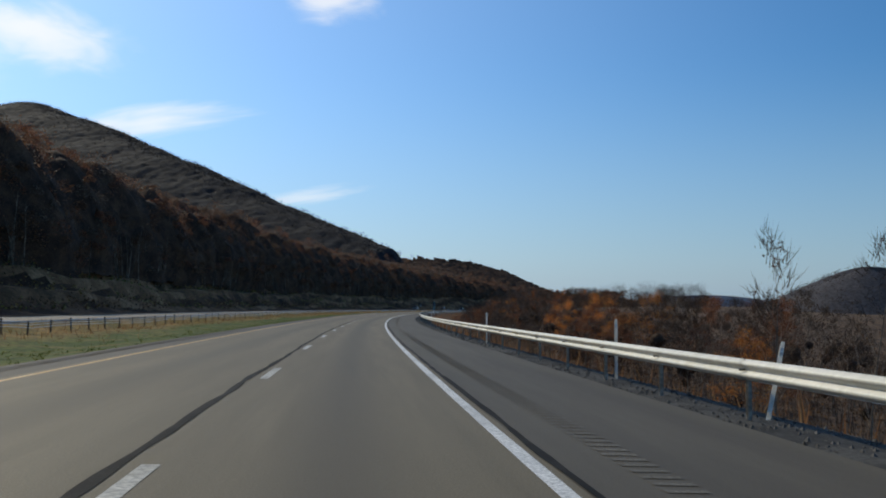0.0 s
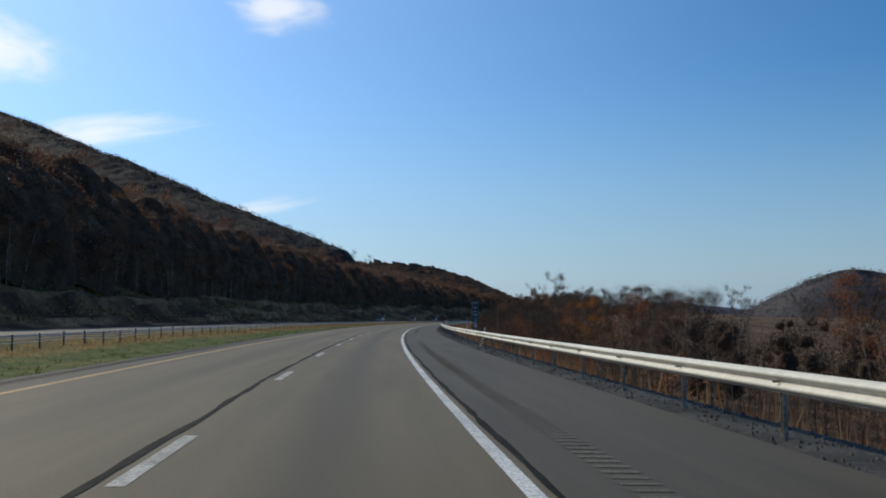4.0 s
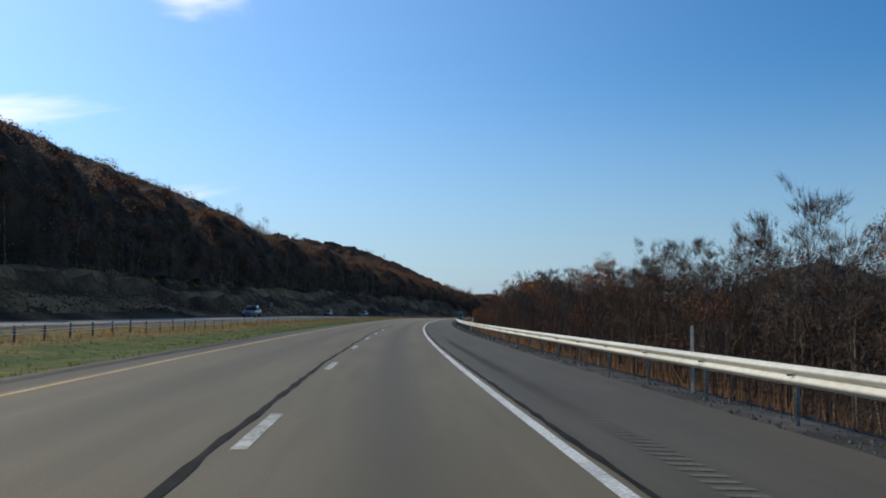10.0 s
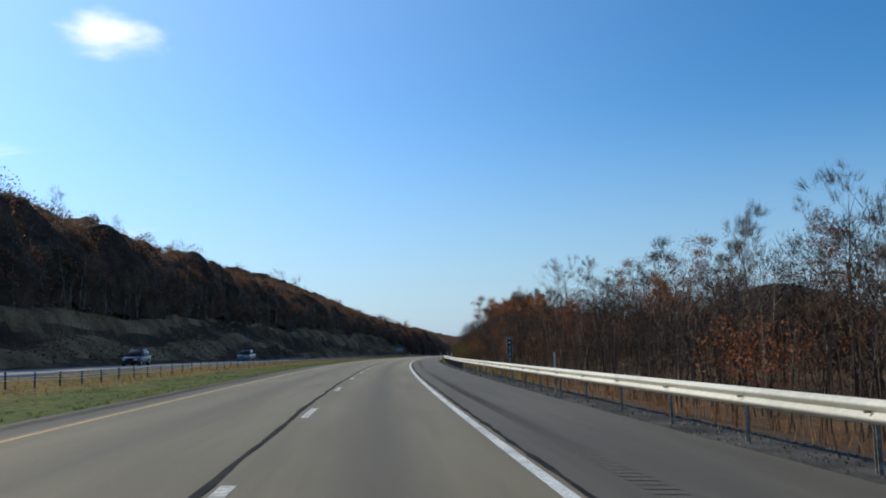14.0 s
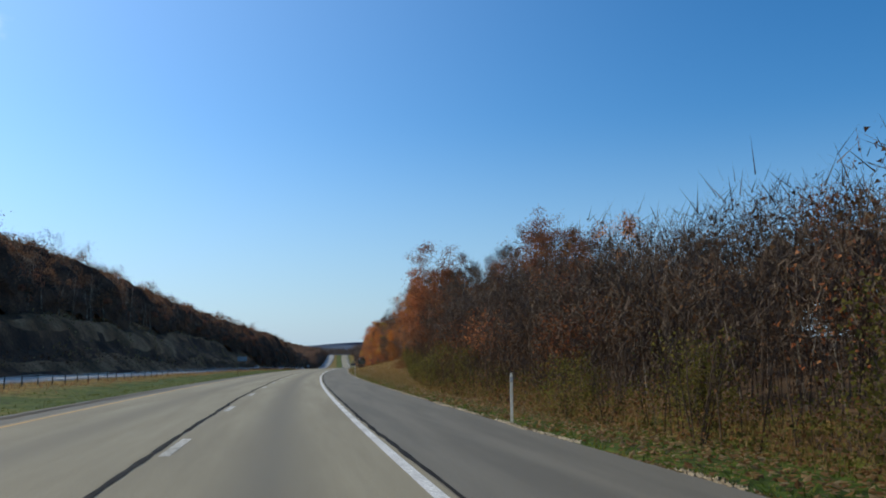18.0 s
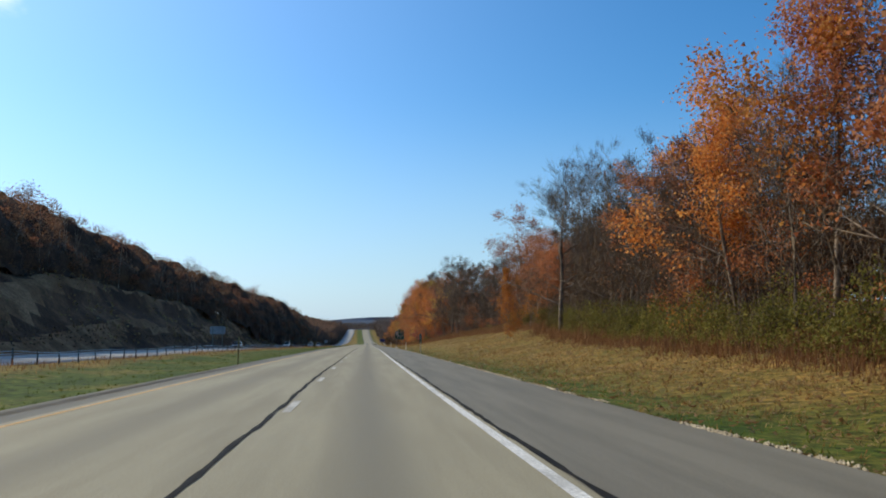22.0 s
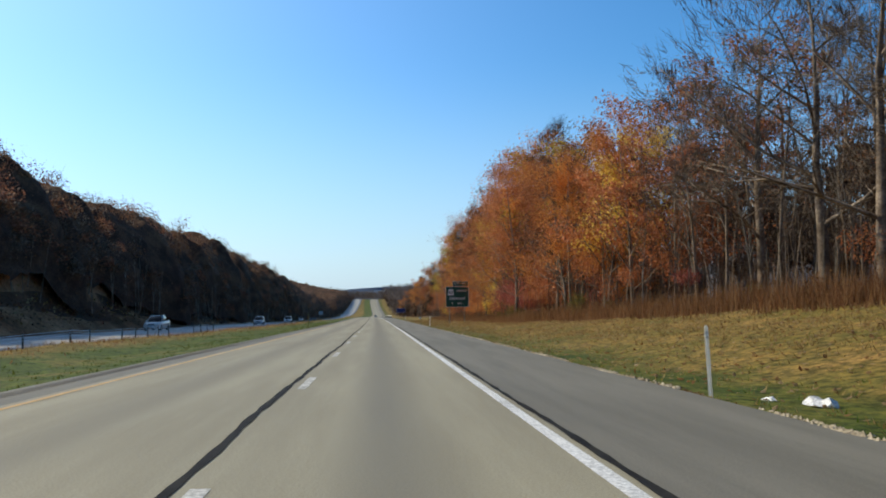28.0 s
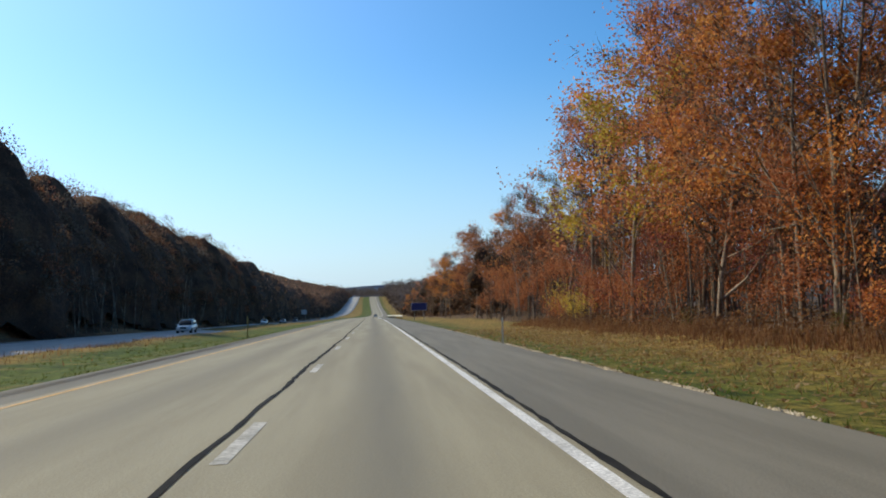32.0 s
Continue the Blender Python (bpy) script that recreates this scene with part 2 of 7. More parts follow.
def lie(s, u):
    """Height of the ground over the road's plane."""
    s, u = np.broadcast_arrays(np.asarray(s, float), np.asarray(u, float))
    mid = np.full(s.shape, -0.12)
    return np.where(u > 6.9, RIGHT(s, u), np.where(u < -5.0, LEFT(s, u), mid)) + rough(s, u)


def G(s, u, h=0.0):
    return P(s, u, float(lie(s, u)) + h)


def sheet(name, ss, us, height, smooth=True, aside=None):
    """A sheet over stations ss and offsets us, with metres along and across in its UV map."""
    ss, us = np.array(ss, float), np.array(us, float)
    A, B = np.meshgrid(ss, us, indexing="ij")
    C = B if aside is None else B - aside(A)
    v = at(A, C, height(A, B)).reshape(-1, 3)
    n = len(us)
    i, j = np.meshgrid(np.arange(len(ss) - 1), np.arange(n - 1), indexing="ij")
    a = (i * n + j).ravel()
    f = np.stack([a, a + 1, a + n + 1, a + n], 1)
    me = bpy.data.meshes.new(name)
    me.from_pydata(v.tolist(), [], f.tolist())
    uv = me.uv_layers.new(name="UVMap")
    flat = np.stack([B.ravel(), A.ravel()], 1)[f.ravel()]
    uv.data.foreach_set("uv", flat.astype(np.float32).ravel())
    if smooth:
        me.shade_smooth()
    me.update()
    return me
# ---------------------------------------------------------------- materials
def material(name, rough=0.8, metal=0.0):
    m = bpy.data.materials.new(name)
    m.use_nodes = True
    b = m.node_tree.nodes["Principled BSDF"]
    b.inputs["Roughness"].default_value, b.inputs["Metallic"].default_value = rough, metal
    if rough >= 0.8:
        b.inputs["Specular IOR Level"].default_value = 0.18
    return m, m.node_tree.nodes, m.node_tree.links, b


def noise_ramp(n, l, scale, stops, coord, detail=6.0, rough=0.6):
    t = n.new("ShaderNodeTexNoise")
    t.inputs["Scale"].default_value, t.inputs["Detail"].default_value, t.inputs["Roughness"].default_value = scale, detail, rough
    l.new(coord, t.inputs["Vector"])
    r = n.new("ShaderNodeValToRGB")
    while len(r.color_ramp.elements) < len(stops):
        r.color_ramp.elements.new(0.5)
    for e, (p, c) in zip(r.color_ramp.elements, stops):
        e.position, e.color = p, (*c, 1)
    l.new(t.outputs["Fac"], r.inputs["Fac"])
    return r.outputs["Color"], t.outputs["Fac"]


def mix(n, l, fac, a, b, kind="MIX"):
    m = n.new("ShaderNodeMix")
    m.data_type, m.blend_type = "RGBA", kind
    if isinstance(fac, (int, float)):
        m.inputs[0].default_value = fac
    else:
        l.new(fac, m.inputs[0])
    for slot, c in ((6, a), (7, b)):
        if isinstance(c, tuple):
            m.inputs[slot].default_value = (*c, 1)
        else:
            l.new(c, m.inputs[slot])
    return m.outputs[2]


def bump(n, l, b, height, strength, dist):
    k = n.new("ShaderNodeBump")
    k.inputs["Strength"].default_value, k.inputs["Distance"].default_value = strength, dist
    l.new(height, k.inputs["Height"])
    l.new(k.outputs[0], b.inputs["Normal"])


def two_scale(name, big, small, dark, mid, light, rough=0.85, metal=0.0, bumpy=0.3, dist=0.02, tint=None, grain=0.3):
    """Colour that varies at a large and a small scale, with fine relief."""
    m, n, l, b = material(name, rough, metal)
    co = n.new("ShaderNodeTexCoord").outputs["Object"]
    c1, f1 = noise_ramp(n, l, big, [(0.36, dark), (0.5, mid), (0.64, light)], co)
    c2, f2 = noise_ramp(n, l, small, [(0.38, (1 - grain,) * 3), (0.62, (1 + grain,) * 3)], co)
    col = mix(n, l, 1.0, c1, c2, "MULTIPLY")
    if tint:
        oi = n.new("ShaderNodeObjectInfo")
        col = mix(n, l, oi.outputs["Random"], col, mix(n, l, 1.0, col, tint, "MULTIPLY"))
    l.new(col, b.inputs["Base Color"])
    if bumpy:
        bump(n, l, b, f2, bumpy, dist)
    return m


def leaf_material(name, c0, c1, c2, through=0.55):
    """Leaves: each one its own shade, each tree a little different, light shining through."""
    m, n, l, b = material(name, 0.6)
    b.inputs["Specular IOR Level"].default_value = 0.15
    geo, oi = n.new("ShaderNodeNewGeometry"), n.new("ShaderNodeObjectInfo")
    r = n.new("ShaderNodeValToRGB")
    r.color_ramp.elements.new(0.5)
    for e, (p, c) in zip(r.color_ramp.elements, ((0.0, c0), (0.5, c1), (1.0, c2))):
        e.position, e.color = p, (*c, 1)
    l.new(geo.outputs["Random Per Island"], r.inputs["Fac"])
    hsv = n.new("ShaderNodeHueSaturation")
    mr = n.new("ShaderNodeMapRange")
    mr.inputs[3].default_value, mr.inputs[4].default_value = 0.7, 1.25
    l.new(oi.outputs["Random"], mr.inputs[0])
    l.new(mr.outputs[0], hsv.inputs["Value"])
    l.new(r.outputs[0], hsv.inputs["Color"])
    l.new(hsv.outputs[0], b.inputs["Base Color"])
    tr = n.new("ShaderNodeBsdfTranslucent")
    l.new(hsv.outputs[0], tr.inputs[0])
    ms = n.new("ShaderNodeMixShader")
    ms.inputs[0].default_value = through
    l.new(b.outputs[0], ms.inputs[1])
    l.new(tr.outputs[0], ms.inputs[2])
    l.new(ms.outputs[0], n["Material Output"].inputs[0])
    return m


def pavement_material(name, base, worn, stain, tracks):
    """Road surface: fine aggregate, patches along the road, oil-dark middles of the lanes."""
    m, n, l, b = material(name, 0.75)
    b.inputs["Specular IOR Level"].default_value = 0.32
    uv = n.new("ShaderNodeUVMap").outputs[0]
    mp = n.new("ShaderNodeMapping")
    mp.inputs["Scale"].default_value = (0.6, 0.035, 1)
    l.new(uv, mp.inputs["Vector"])
    c1, f1 = noise_ramp(n, l, 2.0, [(0.38, base), (0.62, worn)], mp.outputs[0])
    c2, f2 = noise_ramp(n, l, 45.0, [(0.4, (0.8, 0.8, 0.8)), (0.6, (1.2, 1.2, 1.2))], uv, 8.0, 0.75)
    col = mix(n, l, 1.0, c1, c2, "MULTIPLY")
    sep = n.new("ShaderNodeSeparateXYZ")
    l.new(uv, sep.inputs[0])
    for centre, half, amount in tracks:
        d = n.new("ShaderNodeMath")
        d.operation = "SUBTRACT"
        l.new(sep.outputs[0], d.inputs[0])
        d.inputs[1].default_value = centre
        q = n.new("ShaderNodeMath")
        q.operation = "ABSOLUTE"
        l.new(d.outputs[0], q.inputs[0])
        r = n.new("ShaderNodeMapRange")
        r.interpolation_type = "SMOOTHSTEP"
        for i, v in ((1, 0.0), (2, half), (3, amount), (4, 0.0)):
            r.inputs[i].default_value = v
        l.new(q.outputs[0], r.inputs[0])
        w = n.new("ShaderNodeMath")
        w.operation = "MULTIPLY"
        l.new(r.outputs[0], w.inputs[0])
        l.new(f1, w.inputs[1])
        col = mix(n, l, w.outputs[0], col, stain)
    # dimmer light over the first half kilometre, put into the pavement's colour
    dimming = n.new("ShaderNodeMapRange")
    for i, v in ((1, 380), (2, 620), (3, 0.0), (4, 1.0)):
        dimming.inputs[i].default_value = v
    l.new(sep.outputs[1], dimming.inputs[0])
    col = mix(n, l, 1.0, col, mix(n, l, dimming.outputs[0], (0.53, 0.485, 0.44), (1.0, 1.0, 1.0)), "MULTIPLY")
    l.new(col, b.inputs["Base Color"])
    bump(n, l, b, f2, 0.35, 0.006)
    return m


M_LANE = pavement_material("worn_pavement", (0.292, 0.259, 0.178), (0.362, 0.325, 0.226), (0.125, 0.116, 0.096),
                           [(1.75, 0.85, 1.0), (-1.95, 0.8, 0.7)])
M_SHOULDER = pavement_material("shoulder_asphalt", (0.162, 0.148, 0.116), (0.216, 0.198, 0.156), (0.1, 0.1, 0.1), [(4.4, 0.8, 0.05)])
M_FARROAD = pavement_material("far_pavement", (0.36, 0.35, 0.33), (0.46, 0.45, 0.42), (0.2, 0.2, 0.2), [(-22.2, 0.7, 0.4), (-25.9, 0.7, 0.4)])
M_TAR = two_scale("crack_sealer", 1.5, 40, (0.010, 0.0095, 0.009), (0.016, 0.015, 0.014), (0.028, 0.026, 0.023), 0.85, 0, 0.2, 0.004)
M_TAR.node_tree.nodes["Principled BSDF"].inputs["Specular IOR Level"].default_value = 0.12
M_WHITE = two_scale("white_road_paint", 0.7, 25, (0.55, 0.54, 0.51), (0.72, 0.71, 0.68), (0.8, 0.79, 0.76), 0.6, 0, 0.25, 0.004)
M_DASH = two_scale("worn_dash_paint", 1.6, 18, (0.34, 0.32, 0.27), (0.50, 0.48, 0.43), (0.62, 0.60, 0.56), 0.7, 0, 0.25, 0.004)
M_YELLOW = two_scale("yellow_road_paint", 0.7, 25, (0.5, 0.3, 0.09), (0.62, 0.36, 0.10), (0.66, 0.42, 0.16), 0.6, 0, 0.25, 0.004)
M_GROOVE = two_scale("groove_asphalt", 0.35, 30, (0.125, 0.117, 0.10), (0.15, 0.139, 0.12), (0.18, 0.167, 0.144), 0.9)
M_GRAVEL = two_scale("gravel", 0.6, 14, (0.045, 0.043, 0.041), (0.075, 0.071, 0.066), (0.12, 0.113, 0.104), 0.95, 0, 0.9, 0.04)
M_STONE = two_scale("loose_stones", 0.8, 20, (0.05, 0.048, 0.045), (0.09, 0.086, 0.08), (0.17, 0.16, 0.15), 0.95, 0, 0)
M_SAND = two_scale("sandy_soil", 0.8, 12, (0.30, 0.24, 0.16), (0.42, 0.35, 0.25), (0.55, 0.47, 0.35), 0.95, 0, 0)
M_DRY = two_scale("dry_grass", 0.16, 5, (0.13, 0.12, 0.04), (0.21, 0.145, 0.06), (0.28, 0.19, 0.085), 0.9, 0, 0.8, 0.06)
M_LITTER = two_scale("leaf_litter", 0.12, 3.5, (0.07, 0.045, 0.028), (0.12, 0.074, 0.043), (0.19, 0.115, 0.062), 0.95, 0, 0.9, 0.08)
M_CUT = two_scale("shale_bank", 0.12, 2.2, (0.054, 0.025, 0.013), (0.125, 0.056, 0.029), (0.26, 0.128, 0.064), 0.95, 0, 1.0, 0.25)
# very dark, cool tone: the mountain's shade and blue haze put into the colour
M_WOODS = two_scale("shade_toned_far_woods", 0.012, 0.12, (0.022, 0.0225, 0.026), (0.028, 0.027, 0.030), (0.038, 0.034, 0.034), 0.95, 0, 0.2, 0.2)
# valley haze painted in: a paler, greyer tone than the woods have
M_HILL = two_scale("haze_painted_hill_woods", 0.015, 0.2, (0.072, 0.068, 0.073), (0.088, 0.080, 0.083), (0.11, 0.096, 0.094), 0.95, 0, 0.2, 0.2)
# the blue of the distant air is painted into this ridge's base colour
M_HORIZON = two_scale("haze_blue_ridge", 0.001, 0.01, (0.075, 0.10, 0.15), (0.08, 0.11, 0.16), (0.09, 0.12, 0.17), 1.0, 0, 0, grain=0.08)
M_BANKGRASS = two_scale("dry_bank_grass", 0.13, 2.6, (0.13, 0.064, 0.027), (0.285, 0.138, 0.064), (0.47, 0.25, 0.125), 0.95, 0, 1.0, 0.15)
M_STEEL = two_scale("galvanised_steel", 0.25, 6, (0.66, 0.65, 0.58), (0.76, 0.74, 0.66), (0.82, 0.80, 0.72), 0.5, 0.05, 0.05, 0.002, tint=(0.86, 0.87, 0.88), grain=0.07)
M_POST = two_scale("weathered_post_steel", 1.2, 14, (0.20, 0.185, 0.155), (0.30, 0.28, 0.235), (0.40, 0.37, 0.32), 0.7, 0.1, 0.2, 0.004)
M_WOODPOST = two_scale("weathered_wood_post", 1.5, 16, (0.075, 0.065, 0.054), (0.12, 0.104, 0.086), (0.18, 0.155, 0.13), 0.85, 0, 0.4, 0.01)
M_DARKPOST = two_scale("dark_barrier_post", 1.2, 14, (0.05, 0.045, 0.04), (0.075, 0.07, 0.06), (0.11, 0.10, 0.085), 0.7, 0.2)
M_CABLE = two_scale("cable_steel", 2, 20, (0.5, 0.5, 0.5), (0.6, 0.6, 0.6), (0.7, 0.7, 0.7), 0.4, 0.3, 0)
M_BARK = two_scale("grey_brown_bark", 1.1, 12, (0.095, 0.072, 0.054), (0.175, 0.134, 0.102), (0.29, 0.235, 0.185), 0.9, 0, 0.8, 0.03, tint=(1.4, 1.35, 1.3))
M_PALEBARK = two_scale("pale_bark", 1.1, 9, (0.13, 0.108, 0.086), (0.22, 0.187, 0.15), (0.34, 0.30, 0.25), 0.9, 0, 0.7, 0.02, tint=(0.7, 0.68, 0.65))
M_TWIG = two_scale("twig_bark", 0.5, 8, (0.070, 0.048, 0.036), (0.110, 0.079, 0.060), (0.17, 0.126, 0.098), 0.9, 0, 0, 0.01, tint=(0.75, 0.72, 0.7))
M_TWIGPALE = two_scale("pale_twig_bark", 0.5, 8, (0.12, 0.090, 0.066), (0.18, 0.137, 0.102), (0.27, 0.21, 0.16), 0.9, 0, 0, 0.01, tint=(0.75, 0.72, 0.7))
M_RUST = leaf_material("rust_oak_leaves", (0.29, 0.088, 0.042), (0.50, 0.172, 0.072), (0.64, 0.30, 0.14))
M_RUSSET = leaf_material("russet_oak_leaves", (0.12, 0.042, 0.024), (0.235, 0.085, 0.042), (0.36, 0.16, 0.075))
M_ORANGE = leaf_material("orange_maple_leaves", (0.43, 0.125, 0.033), (0.61, 0.225, 0.056), (0.69, 0.36, 0.11))
M_GOLD = leaf_material("gold_leaves", (0.52, 0.34, 0.05), (0.70, 0.49, 0.085), (0.78, 0.60, 0.15))
M_BROWN = leaf_material("dry_brown_leaves", (0.078, 0.042, 0.026), (0.15, 0.078, 0.042), (0.23, 0.125, 0.062))
M_OLIVE = leaf_material("olive_bush_leaves", (0.085, 0.084, 0.021), (0.158, 0.147, 0.034), (0.27, 0.222, 0.065))
M_BLADE = leaf_material("grass_blades", (0.060, 0.105, 0.012), (0.105, 0.145, 0.022), (0.21, 0.19, 0.055))
M_STRAW = leaf_material("straw_blades", (0.21, 0.128, 0.045), (0.33, 0.212, 0.080), (0.48, 0.35, 0.17))
# brown leaves with the woods' inner shade darkened into their colour
M_HAZE = leaf_material("depth_darkened_brown_leaves", (0.060, 0.035, 0.024), (0.092, 0.055, 0.036), (0.135, 0.084, 0.055))
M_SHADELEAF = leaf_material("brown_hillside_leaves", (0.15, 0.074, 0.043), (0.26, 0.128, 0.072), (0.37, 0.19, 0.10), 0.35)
M_SHADERED = leaf_material("reddish_hillside_leaves", (0.18, 0.07, 0.043), (0.32, 0.126, 0.072), (0.43, 0.20, 0.105), 0.35)
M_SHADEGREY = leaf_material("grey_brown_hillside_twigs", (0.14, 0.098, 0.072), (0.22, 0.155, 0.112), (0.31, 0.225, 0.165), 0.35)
M_CRIMSON = leaf_material("crimson_leaves", (0.24, 0.055, 0.05), (0.42, 0.12, 0.10), (0.56, 0.24, 0.17))
# solid crown cores, coloured dark in place of the shade inside the woods
M_MASS = two_scale("dark_woods_depth", 0.35, 4.5, (0.035, 0.022, 0.015), (0.06, 0.038, 0.026), (0.10, 0.062, 0.038), 0.95, 0, 1.0, 0.2)
# backing behind the hillside leaves; its dark colour stands for shade between crowns
M_OAKMASS = two_scale("dark_crown_backing", 0.3, 4.5, (0.052, 0.029, 0.02), (0.09, 0.049, 0.032), (0.15, 0.08, 0.046), 0.95, 0, 1.0, 0.2)
# mountain leaves darkened and cooled in colour to look backlit and hazy
M_FARLEAF = leaf_material("shade_toned_mountain_leaves", (0.028, 0.027, 0.029), (0.037, 0.033, 0.033), (0.052, 0.043, 0.039), 0.08)
# far leaves made paler in colour to stand for haze
M_FARBROWN = leaf_material("haze_paled_far_woods", (0.095, 0.075, 0.068), (0.125, 0.095, 0.082), (0.16, 0.115, 0.092), 0.2)
M_WEED = leaf_material("reddish_weeds", (0.15, 0.066, 0.032), (0.25, 0.12, 0.056), (0.34, 0.20, 0.095))
M_FALLEN = leaf_material("fallen_leaves", (0.22, 0.10, 0.04), (0.34, 0.2, 0.09), (0.46, 0.34, 0.2))
M_GREEN = two_scale("green_sign_sheeting", 1.0, 30, (0.002, 0.06, 0.045), (0.003, 0.075, 0.056), (0.004, 0.085, 0.064), 0.4, 0, 0.02, 0.001)
M_BLUE = two_scale("blue_sign_sheeting", 1.0, 30, (0.01, 0.02, 0.14), (0.012, 0.025, 0.17), (0.015, 0.03, 0.19), 0.4, 0, 0.02, 0.001)
M_SIGNWHITE = two_scale("white_sign_sheeting", 1.0, 30, (0.66, 0.67, 0.66), (0.74, 0.75, 0.74), (0.8, 0.81, 0.8), 0.45, 0, 0.02, 0.001)
M_ALU = two_scale("dull_sign_back", 1.5, 20, (0.42, 0.43, 0.44), (0.5, 0.51, 0.52), (0.58, 0.59, 0.6), 0.5, 0.3, 0.05, 0.001)
M_BLACK = two_scale("black_lettering", 1.0, 30, (0.01, 0.01, 0.01), (0.015, 0.015, 0.015), (0.02, 0.02, 0.02), 0.5)
M_REDSIGN = two_scale("red_sign_sheeting", 1.0, 30, (0.3, 0.01, 0.015), (0.36, 0.015, 0.02), (0.4, 0.02, 0.025), 0.45)
M_MARKER = leaf_material("white_marker_plastic", (0.66, 0.65, 0.61), (0.74, 0.73, 0.7), (0.8, 0.79, 0.76))
M_TANPOST = two_scale("tan_marker_post", 2.0, 25, (0.22, 0.17, 0.06), (0.3, 0.24, 0.09), (0.38, 0.31, 0.14), 0.6)
M_TYRE = two_scale("tyre_rubber", 3.0, 30, (0.012, 0.012, 0.012), (0.018, 0.018, 0.018), (0.03, 0.03, 0.03), 0.8)
M_CHROME = two_scale("bright_trim", 3.0, 30, (0.5, 0.5, 0.5), (0.58, 0.58, 0.58), (0.65, 0.65, 0.65), 0.25, 0.9, 0)
M_BAG = two_scale("white_plastic_litter", 4.0, 25, (0.65, 0.65, 0.64), (0.75, 0.75, 0.74), (0.82, 0.82, 0.81), 0.5)
M_HOUSE = two_scale("white_house_siding", 0.5, 6, (0.6, 0.6, 0.58), (0.7, 0.7, 0.68), (0.78, 0.78, 0.76), 0.7)


def paint_material(name, col):
    m, n, l, b = material(name, 0.3, 0.2)
    co = n.new("ShaderNodeTexCoord").outputs["Object"]
    c, f = noise_ramp(n, l, 1.5, [(0.3, tuple(0.85 * k for k in col)), (0.7, col)], co)
    l.new(c, b.inputs["Base Color"])
    b.inputs["Coat Weight"].default_value = 0.6
    return m


PAINTS = {k: paint_material(k + "_car_paint", v) for k, v in dict(dark=(0.02, 0.022, 0.028), silver=(0.42, 0.44, 0.46), white=(0.7, 0.7, 0.69), maroon=(0.09, 0.02, 0.03), grey=(0.12, 0.13, 0.15), blue=(0.05, 0.09, 0.16)).items()}
M_CARGLASS, _n, _l, _b = material("dark_car_glass", 0.06)
_b.inputs["Base Color"].default_value = (0.012, 0.014, 0.016, 1)
M_LAMP, _n, _l, _b = material("headlight_lens", 0.15)
_b.inputs["Base Color"].default_value = (0.75, 0.76, 0.75, 1)


def verge_material():
    """Mown grass that turns into dry grass away from the pavement."""
    m, n, l, b = material("verge_grass_ground", 0.92)
    uv = n.new("ShaderNodeUVMap").outputs[0]
    co = n.new("ShaderNodeTexCoord").outputs["Object"]
    green, f1 = noise_ramp(n, l, 0.3, [(0.36, (0.038, 0.072, 0.008)), (0.5, (0.068, 0.105, 0.013)), (0.66, (0.115, 0.118, 0.026))], co)
    dry, f2 = noise_ramp(n, l, 0.25, [(0.3, (0.13, 0.115, 0.022)), (0.5, (0.21, 0.145, 0.036)), (0.7, (0.29, 0.18, 0.055))], co)
    fine, f3 = noise_ramp(n, l, 3.0, [(0.41, (0.38, 0.42, 0.32)), (0.5, (0.95, 0.95, 0.95)), (0.59, (1.65, 1.5, 1.45))], co, 9.0, 0.72)
    sep = n.new("ShaderNodeSeparateXYZ")
    l.new(uv, sep.inputs[0])
    parts_ = []
    for a, c in ((8.8, 13.5), (-12.0, -14.6)):
        r = n.new("ShaderNodeMapRange")
        r.inputs[1].default_value, r.inputs[2].default_value = a, c
        l.new(sep.outputs[0], r.inputs[0])
        parts_.append(r.outputs[0])
    top = n.new("ShaderNodeMath")
    top.operation = "MAXIMUM"
    l.new(parts_[0], top.inputs[0])
    l.new(parts_[1], top.inputs[1])
    along = n.new("ShaderNodeMapRange")
    for i, v in ((1, 630), (2, 760), (3, -0.15), (4, 0.3)):
        along.inputs[i].default_value = v
    l.new(sep.outputs[1], along.inputs[0])
    wob = n.new("ShaderNodeMath")
    wob.operation = "MULTIPLY_ADD"
    l.new(f1, wob.inputs[0])
    wob.inputs[1].default_value, wob.inputs[2].default_value = 1.6, -0.8
    fac = n.new("ShaderNodeMath")
    fac.operation, fac.use_clamp = "ADD", True
    right = n.new("ShaderNodeMath")
    right.operation = "GREATER_THAN"
    l.new(sep.outputs[0], right.inputs[0])
    dryer = n.new("ShaderNodeMath")
    dryer.operation = "MULTIPLY_ADD"
    l.new(along.outputs[0], dryer.inputs[0])
    l.new(right.outputs[0], dryer.inputs[1])
    l.new(top.outputs[0], dryer.inputs[2])
    l.new(dryer.outputs[0], fac.inputs[0])
    l.new(wob.outputs[0], fac.inputs[1])
    col = mix(n, l, 1.0, mix(n, l, fac.outputs[0], green, dry), fine, "MULTIPLY")
    l.new(col, b.inputs["Base Color"])
    bump(n, l, b, f3, 0.8, 0.05)
    return m


M_VERGE = verge_material()
# ---------------------------------------------------------------- ground and road
def stations(a, b, step):
    return np.arange(a, b + step * 0.5, step)


ground_s = np.unique(np.concatenate([stations(-300, -20, 20), stations(-20, 1120, 4), stations(1130, 2400, 15), stations(2450, 3000, 50)]))
